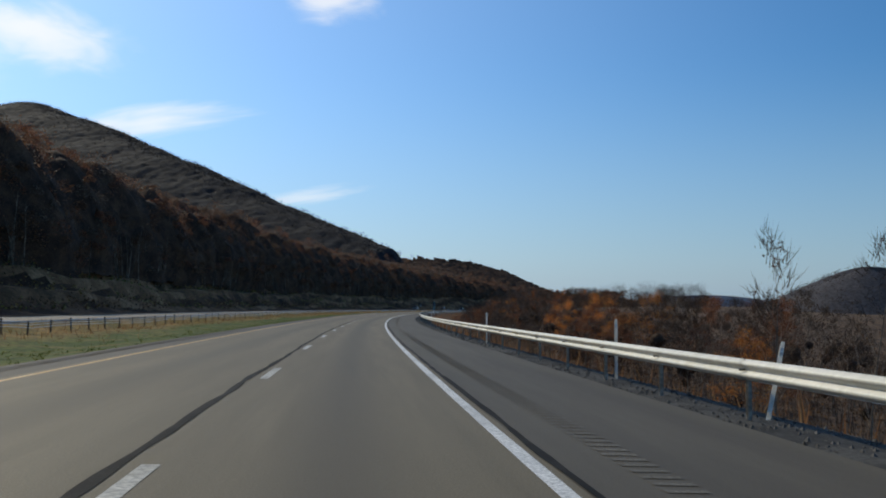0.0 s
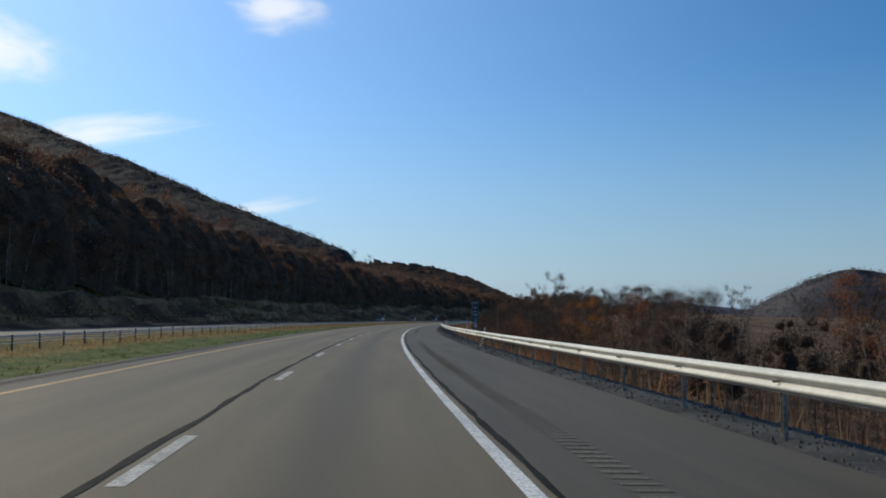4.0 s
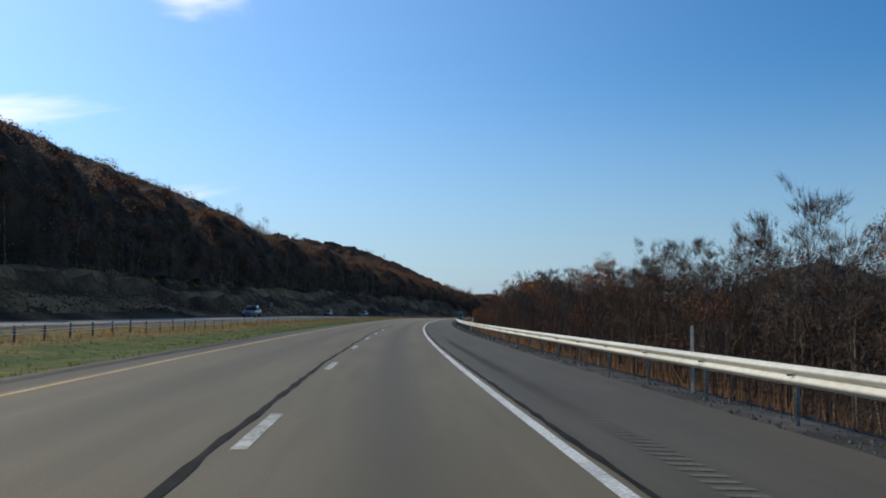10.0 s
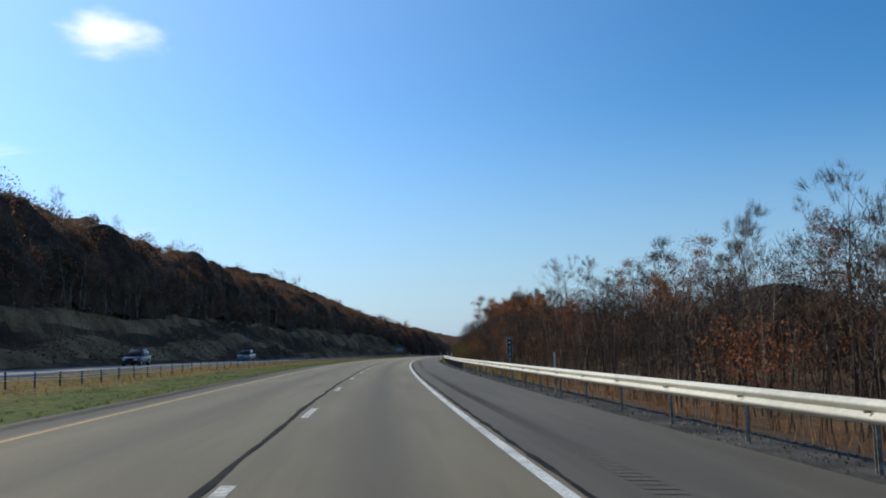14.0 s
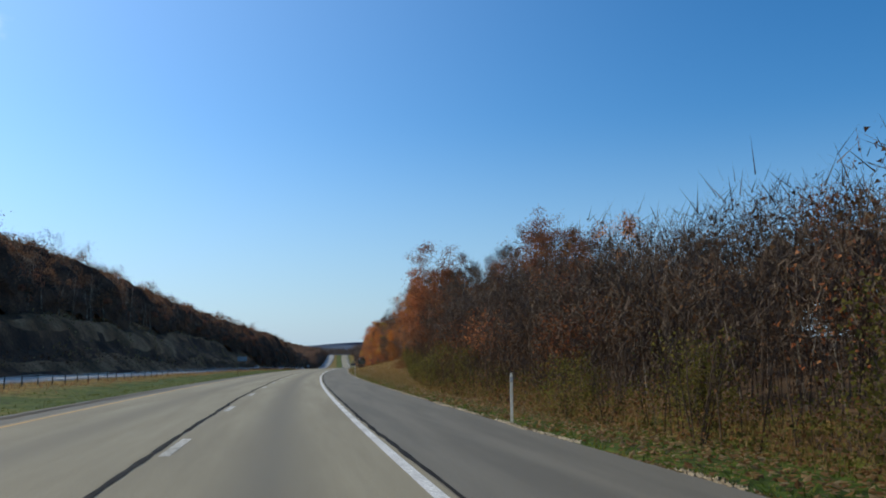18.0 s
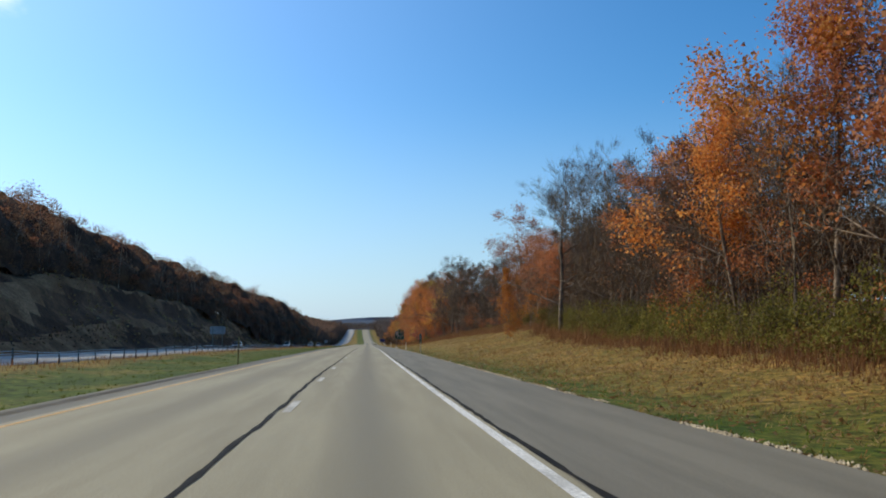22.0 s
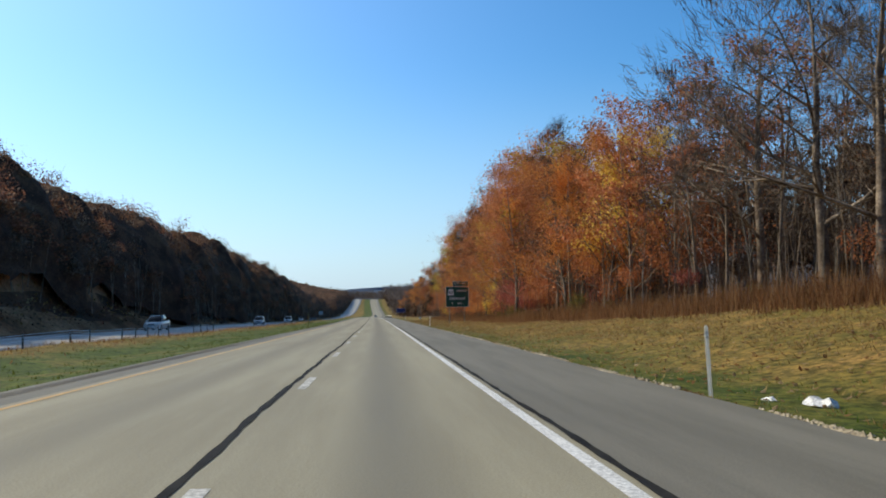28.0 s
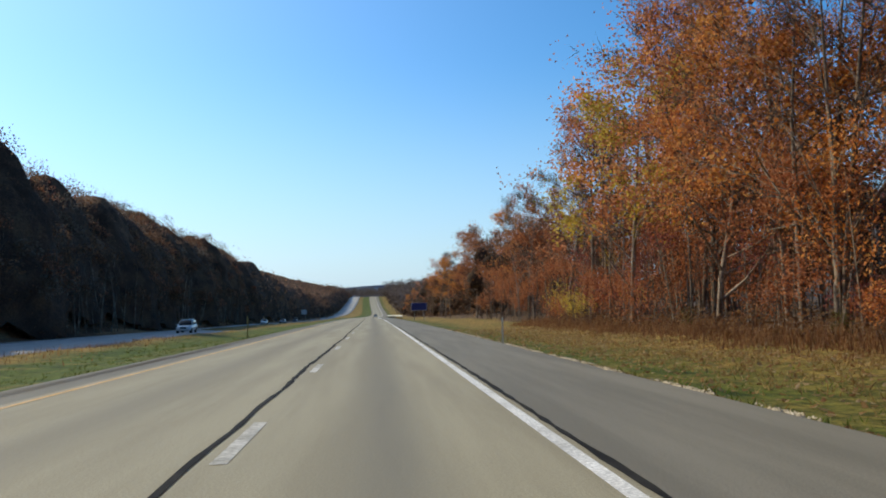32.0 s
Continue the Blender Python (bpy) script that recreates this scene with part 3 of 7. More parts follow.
ground_u = [-900, -600, -400, -300, -220, -150, -110, -90, -75, -65, -58, -54, *np.arange(-50.4, -33.2, 0.8).round(1).tolist(), -33, -32, -31, -17.3,
            -16.3, -15.3, -13.5, -12, -10, -8, -6.5, -5.6, -5.0, -4.9, 6.85, 6.9, 7.6, 8.6, 9.2, 10, 11, 12.5, 14, 16, 18, 20, 22.5, 25, 28, 32, 36, 40, 55, 80, 120, 200, 350, 600, 900]
ground_me = sheet("ground", ground_s, ground_u, lie)
ground = part("ground", ground_me, [M_VERGE, M_DRY, M_LITTER, M_CUT, M_GRAVEL, M_WOODS, M_BANKGRASS])
centres = np.zeros(len(ground_me.polygons) * 3, np.float32)
nu = len(ground_u) - 1
ids = np.zeros(len(ground_me.polygons), np.int32)
EDGE_S = [0, 330, 440, 500, 545, 600, 640, 700, 760, 800, 870, 930, 980, 1040, 1200, 1500]
EDGE_U = [13, 13, 12.5, 11, 9.8, 9.8, 13, 17.5, 20.5, 25, 25, 21.5, 18, 17, 17, 17]


def edge(s):
    """Where the woods begin, to the right of the road."""
    return np.interp(s, EDGE_S, EDGE_U)


for k in range(len(ids)):
    s = (ground_s[k // nu] + ground_s[k // nu + 1]) / 2
    u = (ground_u[k % nu] + ground_u[k % nu + 1]) / 2
    wob = 1.2 * math.sin(s * 0.19) + 0.8 * math.sin(s * 0.53 + 1)
    if u > 6.85:
        if s < 545:
            ids[k] = 4 if u < 9.4 else (0 if s > 470 and u < 12.5 + wob else 2)
        else:
            e = float(edge(s))
            ids[k] = 0 if u < e + 1.5 + wob else 2
    elif u > -5:
        ids[k] = 4
    elif u > -31:
        ids[k] = 0
    elif u > -49 + wob:
        ids[k] = 6 if float(ledge(s, u)) > 0.15 + 0.5 * math.sin(s * 0.031) or u < -45.5 + 1.6 * math.sin(s * 0.045) + wob else 3
    elif u > -220:
        ids[k] = 2
    else:
        ids[k] = 5
ground_me.polygons.foreach_set("material_index", ids)
tagged(ground, "autumn grass verges, shale bank and leaf-covered forest floor", "ground", kind="structure")

ROAD_S = np.unique(np.concatenate([stations(-40, 1120, 4), stations(1130, 2400, 10)]))


def slab(name, us, mat, label, top=0.0):
    """A strip of pavement with a drop at both edges."""
    us = [us[0] - 0.02, *us, us[-1] + 0.02]
    drop = np.array([-0.16] + [top] * (len(us) - 2) + [-0.16])
    me = sheet(name, ROAD_S, us, lambda a, b: np.broadcast_to(drop, a.shape), smooth=False)
    return tagged(part(name, me, mat), label, "road", kind="structure")


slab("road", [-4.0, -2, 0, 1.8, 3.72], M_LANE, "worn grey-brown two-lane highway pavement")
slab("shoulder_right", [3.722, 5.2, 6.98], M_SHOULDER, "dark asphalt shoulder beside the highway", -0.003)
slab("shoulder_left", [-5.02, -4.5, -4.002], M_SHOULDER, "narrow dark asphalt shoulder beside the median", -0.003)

far_me = sheet("far_road", ROAD_S, [-30.6, -30.5, -27.7, -24, -20.3, -17.8, -17.7],
               lambda a, b: LEFT_NEAR(a, np.full(a.shape, -24.0)) + np.where((b < -30.55) | (b > -17.75), -0.2, 0.07), aside=shift)
tagged(part("road_opposite", far_me, M_FARROAD), "pale concrete carriageway across the grass median", "road", kind="structure")


def ribbon(name, s0, s1, u, width, mat, label, lift=0.004, step=2.0, wander=0.0, ragged=0.0, seed=1, far=False, kinks=0.0):
    rng = np.random.RandomState(seed)
    ss = stations(s0, s1, step)
    n = len(ss)
    mid = np.zeros(n)
    for f, a in ((0.045, 1.0), (0.13, 0.6), (0.41, 0.45)):
        mid += a * np.sin(ss * f * 2 * math.pi / 2 + rng.rand() * 6)
    mid = u + wander * mid + kinks * np.interp(ss, np.arange(s0, s1 + 6, 2.3), rng.normal(0, 1, len(np.arange(s0, s1 + 6, 2.3)))) - (shift(ss) if far else 0)
    w = width / 2 * (1 + ragged * (rng.rand(n) * 2 - 1))
    h = (LEFT_NEAR(ss, np.full(n, -24.0)) + 0.07 if far else np.zeros(n)) + lift
    a, b = at(ss, mid - w, h), at(ss, mid + w, h)
    v = np.empty((2 * n, 3))
    v[0::2], v[1::2] = a, b
    f = [(2 * i, 2 * i + 1, 2 * i + 3, 2 * i + 2) for i in range(n - 1)]
    ob = part(name, mesh_of(name, v.tolist(), f), mat)
    return tagged(ob, label, "road marking", kind="structure")


W_U, Y_U = 3.55, -3.79
ribbon("edge_line", -30, 2300, W_U, 0.16, M_WHITE, "white painted edge line along the shoulder", ragged=0.05)
ribbon("median_line", -30, 2300, Y_U, 0.12, M_YELLOW, "faded yellow painted line beside the median", ragged=0.06, seed=2)
ribbon("sealed_joint", -30, 1500, 0.0, 0.10, M_TAR, "black sealed crack along the lane joint", 0.006, 0.6, 0.028, 0.4, 3, kinks=0.011)
ribbon("sealed_joint", -30, 1500, 3.765, 0.09, M_TAR, "black sealed crack beside the edge line", 0.006, 0.6, 0.014, 0.5, 4, kinks=0.008)
ribbon("far_edge_line", -30, 2300, -20.1, 0.14, M_YELLOW, "yellow line of the opposite carriageway", seed=5, far=True)
ribbon("far_edge_line", -30, 2300, -27.7, 0.14, M_WHITE, "white edge line of the opposite carriageway", seed=6, far=True)

# lane dashes, 3.05 m long every 12.19 m
dashes = tagged(empty("lane_dashes"), "white dashes between the two lanes, some worn", "road marking", kind="structure")
for k in range(-3, 110):
    s0 = 4.644 + 12.192 * k
    ss = np.linspace(s0, s0 + 3.05, 4)
    a, b = at(ss, np.full(4, 0.16), np.full(4, 0.005)), at(ss, np.full(4, 0.32), np.full(4, 0.005))
    v = np.empty((8, 3))
    v[0::2], v[1::2] = a, b
    part("dash", mesh_of("dash", v.tolist(), [(2 * i, 2 * i + 1, 2 * i + 3, 2 * i + 2) for i in range(3)]), M_DASH, dashes)


def grooves(name, u0, u1, s0, s1):
    """Milled rumble grooves, each a shallow dark trough."""
    v, f = [], []
    for i, s in enumerate(np.arange(s0, s1, 0.3)):
        c = at(np.array([s, s, s + 0.13, s + 0.13]), np.array([u0, u1, u1, u0]), np.full(4, 0.003))
        k = len(v)
        v += c.tolist()
        f.append((k, k + 1, k + 2, k + 3))
    ob = part(name, mesh_of(name, v, f), M_GROOVE)
    return tagged(ob, "dark milled rumble grooves in the shoulder", "road marking", kind="structure")


grooves("rumble_grooves", 4.38, 4.74, -10, 560)
grooves("rumble_grooves", -4.85, -4.5, -10, 1100)
# ---------------------------------------------------------------- guardrail beside the shoulder
RAIL_U, RAIL_TOP = 7.72, 0.80
RAIL_END = 541.5


def beam_profile():
    """Cross-section of a W-beam: depth away from the road, height."""
    pts = [(0.0, 0.0), (-0.012, 0.02), (-0.072, 0.05), (-0.08, 0.075), (-0.072, 0.10), (-0.012, 0.135), (0.0, 0.155),
           (-0.012, 0.175), (-0.072, 0.21), (-0.08, 0.235), (-0.072, 0.26), (-0.012, 0.29), (0.0, 0.31)]
    return pts


def rail_panel(s0, s1, parent, flare=0.0):
    prof = beam_profile()
    ss = [s0, (s0 + s1) / 2, s1 + 0.12]
    n = len(prof)
    v = []
    for s in ss:
        for back in (0.0, 0.012):
            for d, z in prof:
                v.append(at(s, RAIL_U + d + back, lie(s, RAIL_U) + RAIL_TOP - 0.31 + z + 0.1).tolist())
    f = []
    for k in range(len(ss) - 1):
        for layer in (0, 1):
            o, q = (2 * k + layer) * n, (2 * k + 2 + layer) * n
            for i in range(n - 1):
                quad = (o + i, o + i + 1, q + i + 1, q + i)
                f.append(quad if layer else quad[::-1])
    for i in (0, n - 1):
        for k in range(len(ss) - 1):
            f.append((2 * k * n + i, (2 * k + 2) * n + i, (2 * k + 3) * n + i, (2 * k + 1) * n + i))
    return part("rail_panel", mesh_of("rail_panel", v, f, True), M_STEEL, parent)


def i_post(name, height):
    bm = bmesh.new()
    box(bm, -0.03, 0.03, -0.038, -0.03, -0.7, height)
    box(bm, -0.03, 0.03, 0.03, 0.038, -0.7, height)
    box(bm, -0.004, 0.004, -0.03, 0.03, -0.7, height)
    me = bpy.data.meshes.new(name)
    bm.to_mesh(me)
    bm.free()
    return me


def bolt_mesh():
    bm = bmesh.new()
    tube(bm, (-0.11, 0, 0), (-0.02, 0, 0), 0.018, 0.018, 6)
    me = bpy.data.meshes.new("bolt")
    bm.to_mesh(me)
    bm.free()
    me.materials.append(M_POST)
    return me


bm = bmesh.new()
box(bm, -0.02, 0.16, -0.08, 0.08, -0.7, 0.68, 0.012)
stout_me = bpy.data.meshes.new("stout_post")
bm.to_mesh(stout_me)
bm.free()
guardrail = tagged(empty("guardrail"), "weathered galvanised steel guardrail on thin posts beside the shoulder", "guardrail")
post_me, bolt_me = i_post("post", 0.72), bolt_mesh()
s = -21.6
while s < RAIL_END - 1:
    e = min(s + 3.81, RAIL_END)
    rail_panel(s, e, guardrail)
    spots = [s] if s < 515 else [s, s + 1.9]
    for q in spots:
        ob = part("post", post_me if q < 500 else stout_me, M_POST if q < 500 else M_WOODPOST, guardrail)
        ob.matrix_world = Matrix.Translation(G(q, RAIL_U + 0.035, 0.1)) @ pose(0, 0, 0, 0, 0, facing(q))
        bo = part("bolt", bolt_me, None, guardrail)
        bo.matrix_world = Matrix.Translation(G(q, RAIL_U - 0.0, RAIL_TOP - 0.155 + 0.1)) @ pose(0, 0, 0, 0, 0, facing(q))
    s = e

# blunt end of the rail: a boxed plate with two heavy posts
bm = bmesh.new()
box(bm, -0.16, 0.06, -0.02, 0.03, -0.02, 0.36, 0.01)
endp = part("end_plate", bm, M_STEEL, guardrail)
endp.matrix_world = Matrix.Translation(G(RAIL_END, RAIL_U, RAIL_TOP - 0.31 + 0.1)) @ pose(0, 0, 0, 0, 0, facing(RAIL_END))
for q in (RAIL_END - 0.4, RAIL_END - 2.0, RAIL_END - 8.0):
    bm = bmesh.new()
    box(bm, 0.0, 0.15, -0.075, 0.075, -0.7, 0.7, 0.01)
    hp = part("heavy_post", bm, M_POST, guardrail)
    hp.matrix_world = Matrix.Translation(G(q, RAIL_U, 0.1)) @ pose(0, 0, 0, 0, 0, facing(q))
bm = bmesh.new()
tube(bm, (0, 0, 0), (0, 1.55, 0), 0.03, 0.03, 6)
strut = part("ground_strut", bm, M_STEEL, guardrail)
strut.matrix_world = Matrix.Translation(G(RAIL_END - 2.0, RAIL_U, 0.14)) @ pose(0, 0, 0, 0, 0, facing(RAIL_END))

# ---------------------------------------------------------------- cable barrier in the median
CABLE_U = -15.3
barrier = tagged(empty("cable_barrier"), "steel cable barrier with dark posts in the median grass", "barrier")
bm = bmesh.new()
box(bm, -0.035, 0.035, -0.05, 0.05, -0.5, 0.78, 0.008)
cpost_me = bpy.data.meshes.new("cable_post")
bm.to_mesh(cpost_me)
bm.free()
rng = random.Random(5)
for k in range(300):
    q = -15 + 3.3 * k
    if q > 850 and rng.random() < 0.25:
        continue
    ob = part("post", cpost_me, M_DARKPOST, barrier)
    ob.matrix_world = Matrix.Translation(G(q, CABLE_U)) @ pose(0, 0, 0, rng.uniform(-2, 2), rng.uniform(-2, 2), facing(q)) @ Matrix.Diagonal((1, 1, rng.uniform(0.95, 1.04), 1))
for z in (0.38, 0.53, 0.66):
    ss = stations(-18, 1000, 3.3)
    c = at(ss, np.full(len(ss), CABLE_U + 0.04), lie(ss, np.full(len(ss), CABLE_U)) + z)
    v, f = [], []
    for i, p in enumerate(c):
        for d in ((0, 0.014), (0.012, -0.008), (-0.012, -0.008)):
            v.append((p[0] + d[0], p[1], p[2] + d[1]))
        if i:
            o = 3 * (i - 1)
            for j in range(3):
                f.append((o + j, o + (j + 1) % 3, o + 3 + (j + 1) % 3, o + 3 + j))
    part("cable", mesh_of("cable", v, f), M_CABLE, barrier)
# ---------------------------------------------------------------- trees
LEAF_FULL = ((0, -0.6, 0), (0.42, 0, 0.12), (0, 0.6, 0), (-0.42, 0, 0.12))
LEAF_PLAIN = ((-0.45, -0.4, 0.05), (0.5, -0.25, 0), (0.0, 0.65, 0.05))


class Wood:
    """Collects tapered limbs and leaves of one tree as plain lists."""

    def __init__(self, seed):
        self.v, self.f, self.lv, self.lf, self.tips = [], [], [], [], []
        self.r = random.Random(seed)

    def limb(self, pts, radii, n):
        base = len(self.v)
        last = len(pts) - 1
        for i, (p, rad) in enumerate(zip(pts, radii)):
            if i == last:
                self.v.append(p)
                break
            d = (pts[min(i + 1, len(pts) - 1)] - pts[max(i - 1, 0)])
            q = d.to_track_quat("Z", "Y")
            for k in range(n):
                a = 2 * math.pi * k / n
                self.v.append(p + q @ Vector((rad * math.cos(a), rad * math.sin(a), 0)))
        for i in range(last):
            for k in range(n):
                o = base + i * n
                if i == last - 1:
                    self.f.append((o + k, o + (k + 1) % n, base + last * n))
                    continue
                self.f.append((o + k, o + (k + 1) % n, o + n + (k + 1) % n, o + n + k))

    def grow(self, p, way, length, rad, level, levels, spread, kids, up):
        r = self.r
        seg = 5 if level == 0 else (3 if level == 1 else (2 if level < levels else 1))
        pts, radii, d = [p.copy()], [rad], way.normalized()
        for i in range(seg):
            wob = (0.05 if level == 0 else 0.16)
            d = (d + Vector((r.gauss(0, wob), r.gauss(0, wob), r.gauss(0, wob) + up * 0.12))).normalized()
            pts.append(pts[-1] + d * length / seg)
            radii.append(rad * (1 - (i + 1) / seg * (0.92 if level == 0 else 0.85)))
        self.limb(pts, radii, 6 if level == 0 else 3)
        if level >= levels:
            self.tips += [(q, d) for q in pts[1:]]
            return
        self.tips.append((pts[-1], d))
        n = kids[level]
        for k in range(n):
            lo = self.low if level == 0 else 0.2
            t = lo + (1 - lo) * (k + r.random()) / n
            x = t * seg
            i = min(int(x), seg - 1)
            q = pts[i].lerp(pts[i + 1], x - i)
            ang = r.uniform(0, 2 * math.pi)
            side = Vector((math.cos(ang), math.sin(ang), 0))
            ax = pts[i + 1] - pts[i]
            side = (side - ax.normalized() * side.dot(ax.normalized())).normalized()
            nd = (ax.normalized() * math.cos(spread) + side * math.sin(spread)).normalized()
            share = (1.0 - 0.62 * t) if level == 0 else 0.62
            nl = length * (self.reach if level == 0 else 0.55) * share * r.uniform(0.75, 1.2)
            nr = max(radii[i] * (0.5 if level == 0 else 0.55), 0.007)
            self.grow(q, nd, nl, nr, level + 1, levels, spread * r.uniform(0.85, 1.15), kids, up)

    def leaf(self, p, size):
        r = self.r
        q = Euler((r.uniform(-1.3, 1.3), r.uniform(-1.3, 1.3), r.uniform(0, 6.28))).to_matrix()
        k = len(self.lv)
        w = size * r.uniform(0.7, 1.3)
        shape = LEAF_FULL if self.full else LEAF_PLAIN
        for x, y, z in shape:
            self.lv.append(p + q @ Vector((x * w, y * w, z * w)))
        self.lf.append(tuple(range(k, k + len(shape))))

    def foliage(self, count, size, scatter, low=0.0):
        r = self.r
        tips = [t for t in self.tips if t[0].z > low] or self.tips
        weight = [r.random() ** 3 + 0.03 for _ in tips]
        for p, d in r.choices(tips, weight, k=count):
            self.leaf(p + Vector((r.gauss(0, scatter), r.gauss(0, scatter), r.gauss(0, scatter * 0.8))), size)


    def twigs(self, count, length, width, scatter):
        """Fine twigs round the tips: narrow slivers that point up and out."""
        r = self.r
        mid = sum((t[0] for t in self.tips), Vector()) / len(self.tips)
        V, F = [], []
        for p, d in r.choices(self.tips, k=count):
            a = p + Vector((r.gauss(0, scatter), r.gauss(0, scatter), r.gauss(0, scatter)))
            out = (a - mid).normalized()
            w = (d * 0.5 + out * 0.4 + Vector((r.gauss(0, 0.45), r.gauss(0, 0.45), 0.45 + r.gauss(0, 0.3)))).normalized()
            e = w.cross(Vector((r.gauss(0, 1), r.gauss(0, 1), r.gauss(0, 1)))).normalized() * width
            k = len(V)
            V += [a - e, a + e, a + w * length * r.uniform(0.5, 1.3)]
            F.append((k, k + 1, k + 2))
        return V, F


def tree_kind(name, seed, height, trunk, levels, kids, low, reach, spread, up, lean, leaves, size, scatter, leaf_low, bark, leaf_mat, stems=1, fine=0, twig=0.8, full=False, twig_mat=None):
    w = Wood(seed)
    w.full = full
    w.low, w.reach = low, reach
    for k in range(stems):
        a = w.r.uniform(0, 6.28)
        off = Vector((math.cos(a), math.sin(a), 0)) * (0.0 if stems == 1 else 0.18 * trunk * 10)
        tilt = lean if stems == 1 else lean + 0.13
        way = Vector((math.cos(a) * tilt, math.sin(a) * tilt, 1))
        w.grow(off - Vector((0, 0, 0.4)), way, height * w.r.uniform(0.85, 1.0), trunk, 0, levels, spread, kids, up)
    ob = empty(name)
    part("trunk", mesh_of("trunk", w.v, w.f, True), bark, ob)
    if fine:
        tagged(part("branchwork", mesh_of("branchwork", *w.twigs(fine, twig, 0.014, 0.14)), twig_mat or M_TWIG, ob), kind="stuff")
    if leaves:
        w.foliage(leaves, size, scatter, leaf_low * height)
        part("crown", mesh_of("crown", w.lv, w.lf), leaf_mat, ob)
    return ob


KINDS = {}
WOODS = "woods beside the road"
for i in range(4):
    KINDS["bare", i] = tagged(tree_kind("bare_tree", 10 + i, 13 + i, 0.12 + 0.015 * i, 2, (12, 5), 0.26, 0.42, 0.7, 0.6, 0.05, 60 + 80 * i, 0.08, 0.25, 0.3, M_BARK, M_BROWN, fine=1300, twig=0.85, twig_mat=M_TWIGPALE),
                              "leafless grey-brown tree with fine upright twigs", "tree", WOODS)
for i in range(4):
    KINDS["pole", i] = tagged(tree_kind("young_tree", 30 + i, 8 + 1.3 * i, 0.045 + 0.007 * i, 2, (9, 3), 0.22, 0.34, 0.55, 0.8, 0.08, 90, 0.09, 0.2, 0.2, (M_PALEBARK if i % 2 else M_BARK), M_BROWN, fine=420, twig=0.6),
                              ("slender pale-barked young tree of the thicket" if i % 2 else "slender bare young tree of the thicket"), "tree", WOODS)
for i in range(3):
    KINDS["rust", i] = tagged(tree_kind("oak_tree", 50 + i, 14 + i, 0.16, 2, (13, 5), 0.14, 0.46, 0.95, 0.4, 0.04, 4300, 0.15, 0.42, 0.1, M_BARK, M_RUST),
                              "oak tree with rust-red autumn leaves", "tree", WOODS)
for i in range(2):
    KINDS["russet", i] = tagged(tree_kind("oak_tree", 55 + i, 14 + i, 0.15, 2, (13, 5), 0.2, 0.44, 0.95, 0.4, 0.04, 4300, 0.13, 0.4, 0.25, M_BARK, M_RUSSET),
                                "oak tree with dark russet leaves", "tree", WOODS)
for i in range(2):
    KINDS["orange", i] = tagged(tree_kind("maple_tree", 60 + i, 13 + i, 0.14, 2, (13, 5), 0.18, 0.46, 0.9, 0.45, 0.04, 4600, 0.15, 0.42, 0.18, M_BARK, M_ORANGE),
                                "maple tree with orange autumn leaves", "tree", WOODS)
KINDS["gold", 0] = tagged(tree_kind("gold_tree", 70, 13, 0.13, 2, (13, 5), 0.18, 0.44, 0.9, 0.45, 0.04, 4600, 0.15, 0.42, 0.18, M_BARK, M_GOLD),
                          "tree with golden yellow autumn leaves", "tree", WOODS)
for i in range(3):
    KINDS["brown", i] = tagged(tree_kind("brown_tree", 80 + i, 12 + i, 0.12, 2, (10, 5), 0.2, 0.40, 0.75, 0.5, 0.05, 700, 0.10, 0.4, 0.2, M_BARK, M_BROWN, fine=1000, twig=0.8),
                               "tree with sparse dry brown leaves", "tree", WOODS)
KINDS["spread", 0] = tagged(tree_kind("spreading_bare_tree", 140, 15, 0.24, 3, (13, 7, 3), 0.22, 0.62, 0.95, 0.5, 0.03, 0, 0.2, 0.2, 0.3, M_BARK, M_BROWN, fine=2400, twig=0.8, twig_mat=M_TWIGPALE),
                            "large leafless tree with wide dark limbs", "tree", WOODS)
for i in range(2):
    KINDS["bush", i] = tagged(tree_kind("bush", 90 + i, 2.5 + 0.5 * i, 0.022, 2, (7, 4), 0.08, 0.5, 0.7, 0.5, 0.12, 1300, 0.075, 0.24, 0.05, M_TWIG, M_OLIVE, 5),
                              "olive-green bush at the edge of the woods", "bush", "bushes at the woods' edge")
for i in range(2):
    KINDS["scrub", i] = tagged(tree_kind("scrub", 95 + i, 3.2 + 0.8 * i, 0.02, 2, (6, 3), 0.1, 0.45, 0.6, 0.6, 0.14, 260, 0.07, 0.2, 0.1, M_TWIG, M_BROWN, 6),
                              "tangle of bare brown scrub stems", "bush", "scrub at the woods' edge")
for i in range(3):
    KINDS["shade", i] = tagged(tree_kind("hillside_oak", 110 + i, 14 + i, 0.16, 2, (8, 3), 0.2, 0.48, 0.95, 0.35, 0.04, 1100, 0.25, 0.7, 0.2, M_BARK, M_SHADELEAF),
                               "dark oak with brown leaves on the shaded hillside", "tree", "trees on the hillside")
for i in range(2):
    KINDS["shadebare", i] = tagged(tree_kind("hillside_bare_tree", 120 + i, 14 + i, 0.15, 2, (10, 6), 0.3, 0.42, 0.85, 0.5, 0.04, 0, 0.3, 0.3, 0.3, M_BARK, M_BROWN, fine=700, twig=1.3),
                                   "leafless tree on the shaded hillside", "tree", "trees on the hillside")
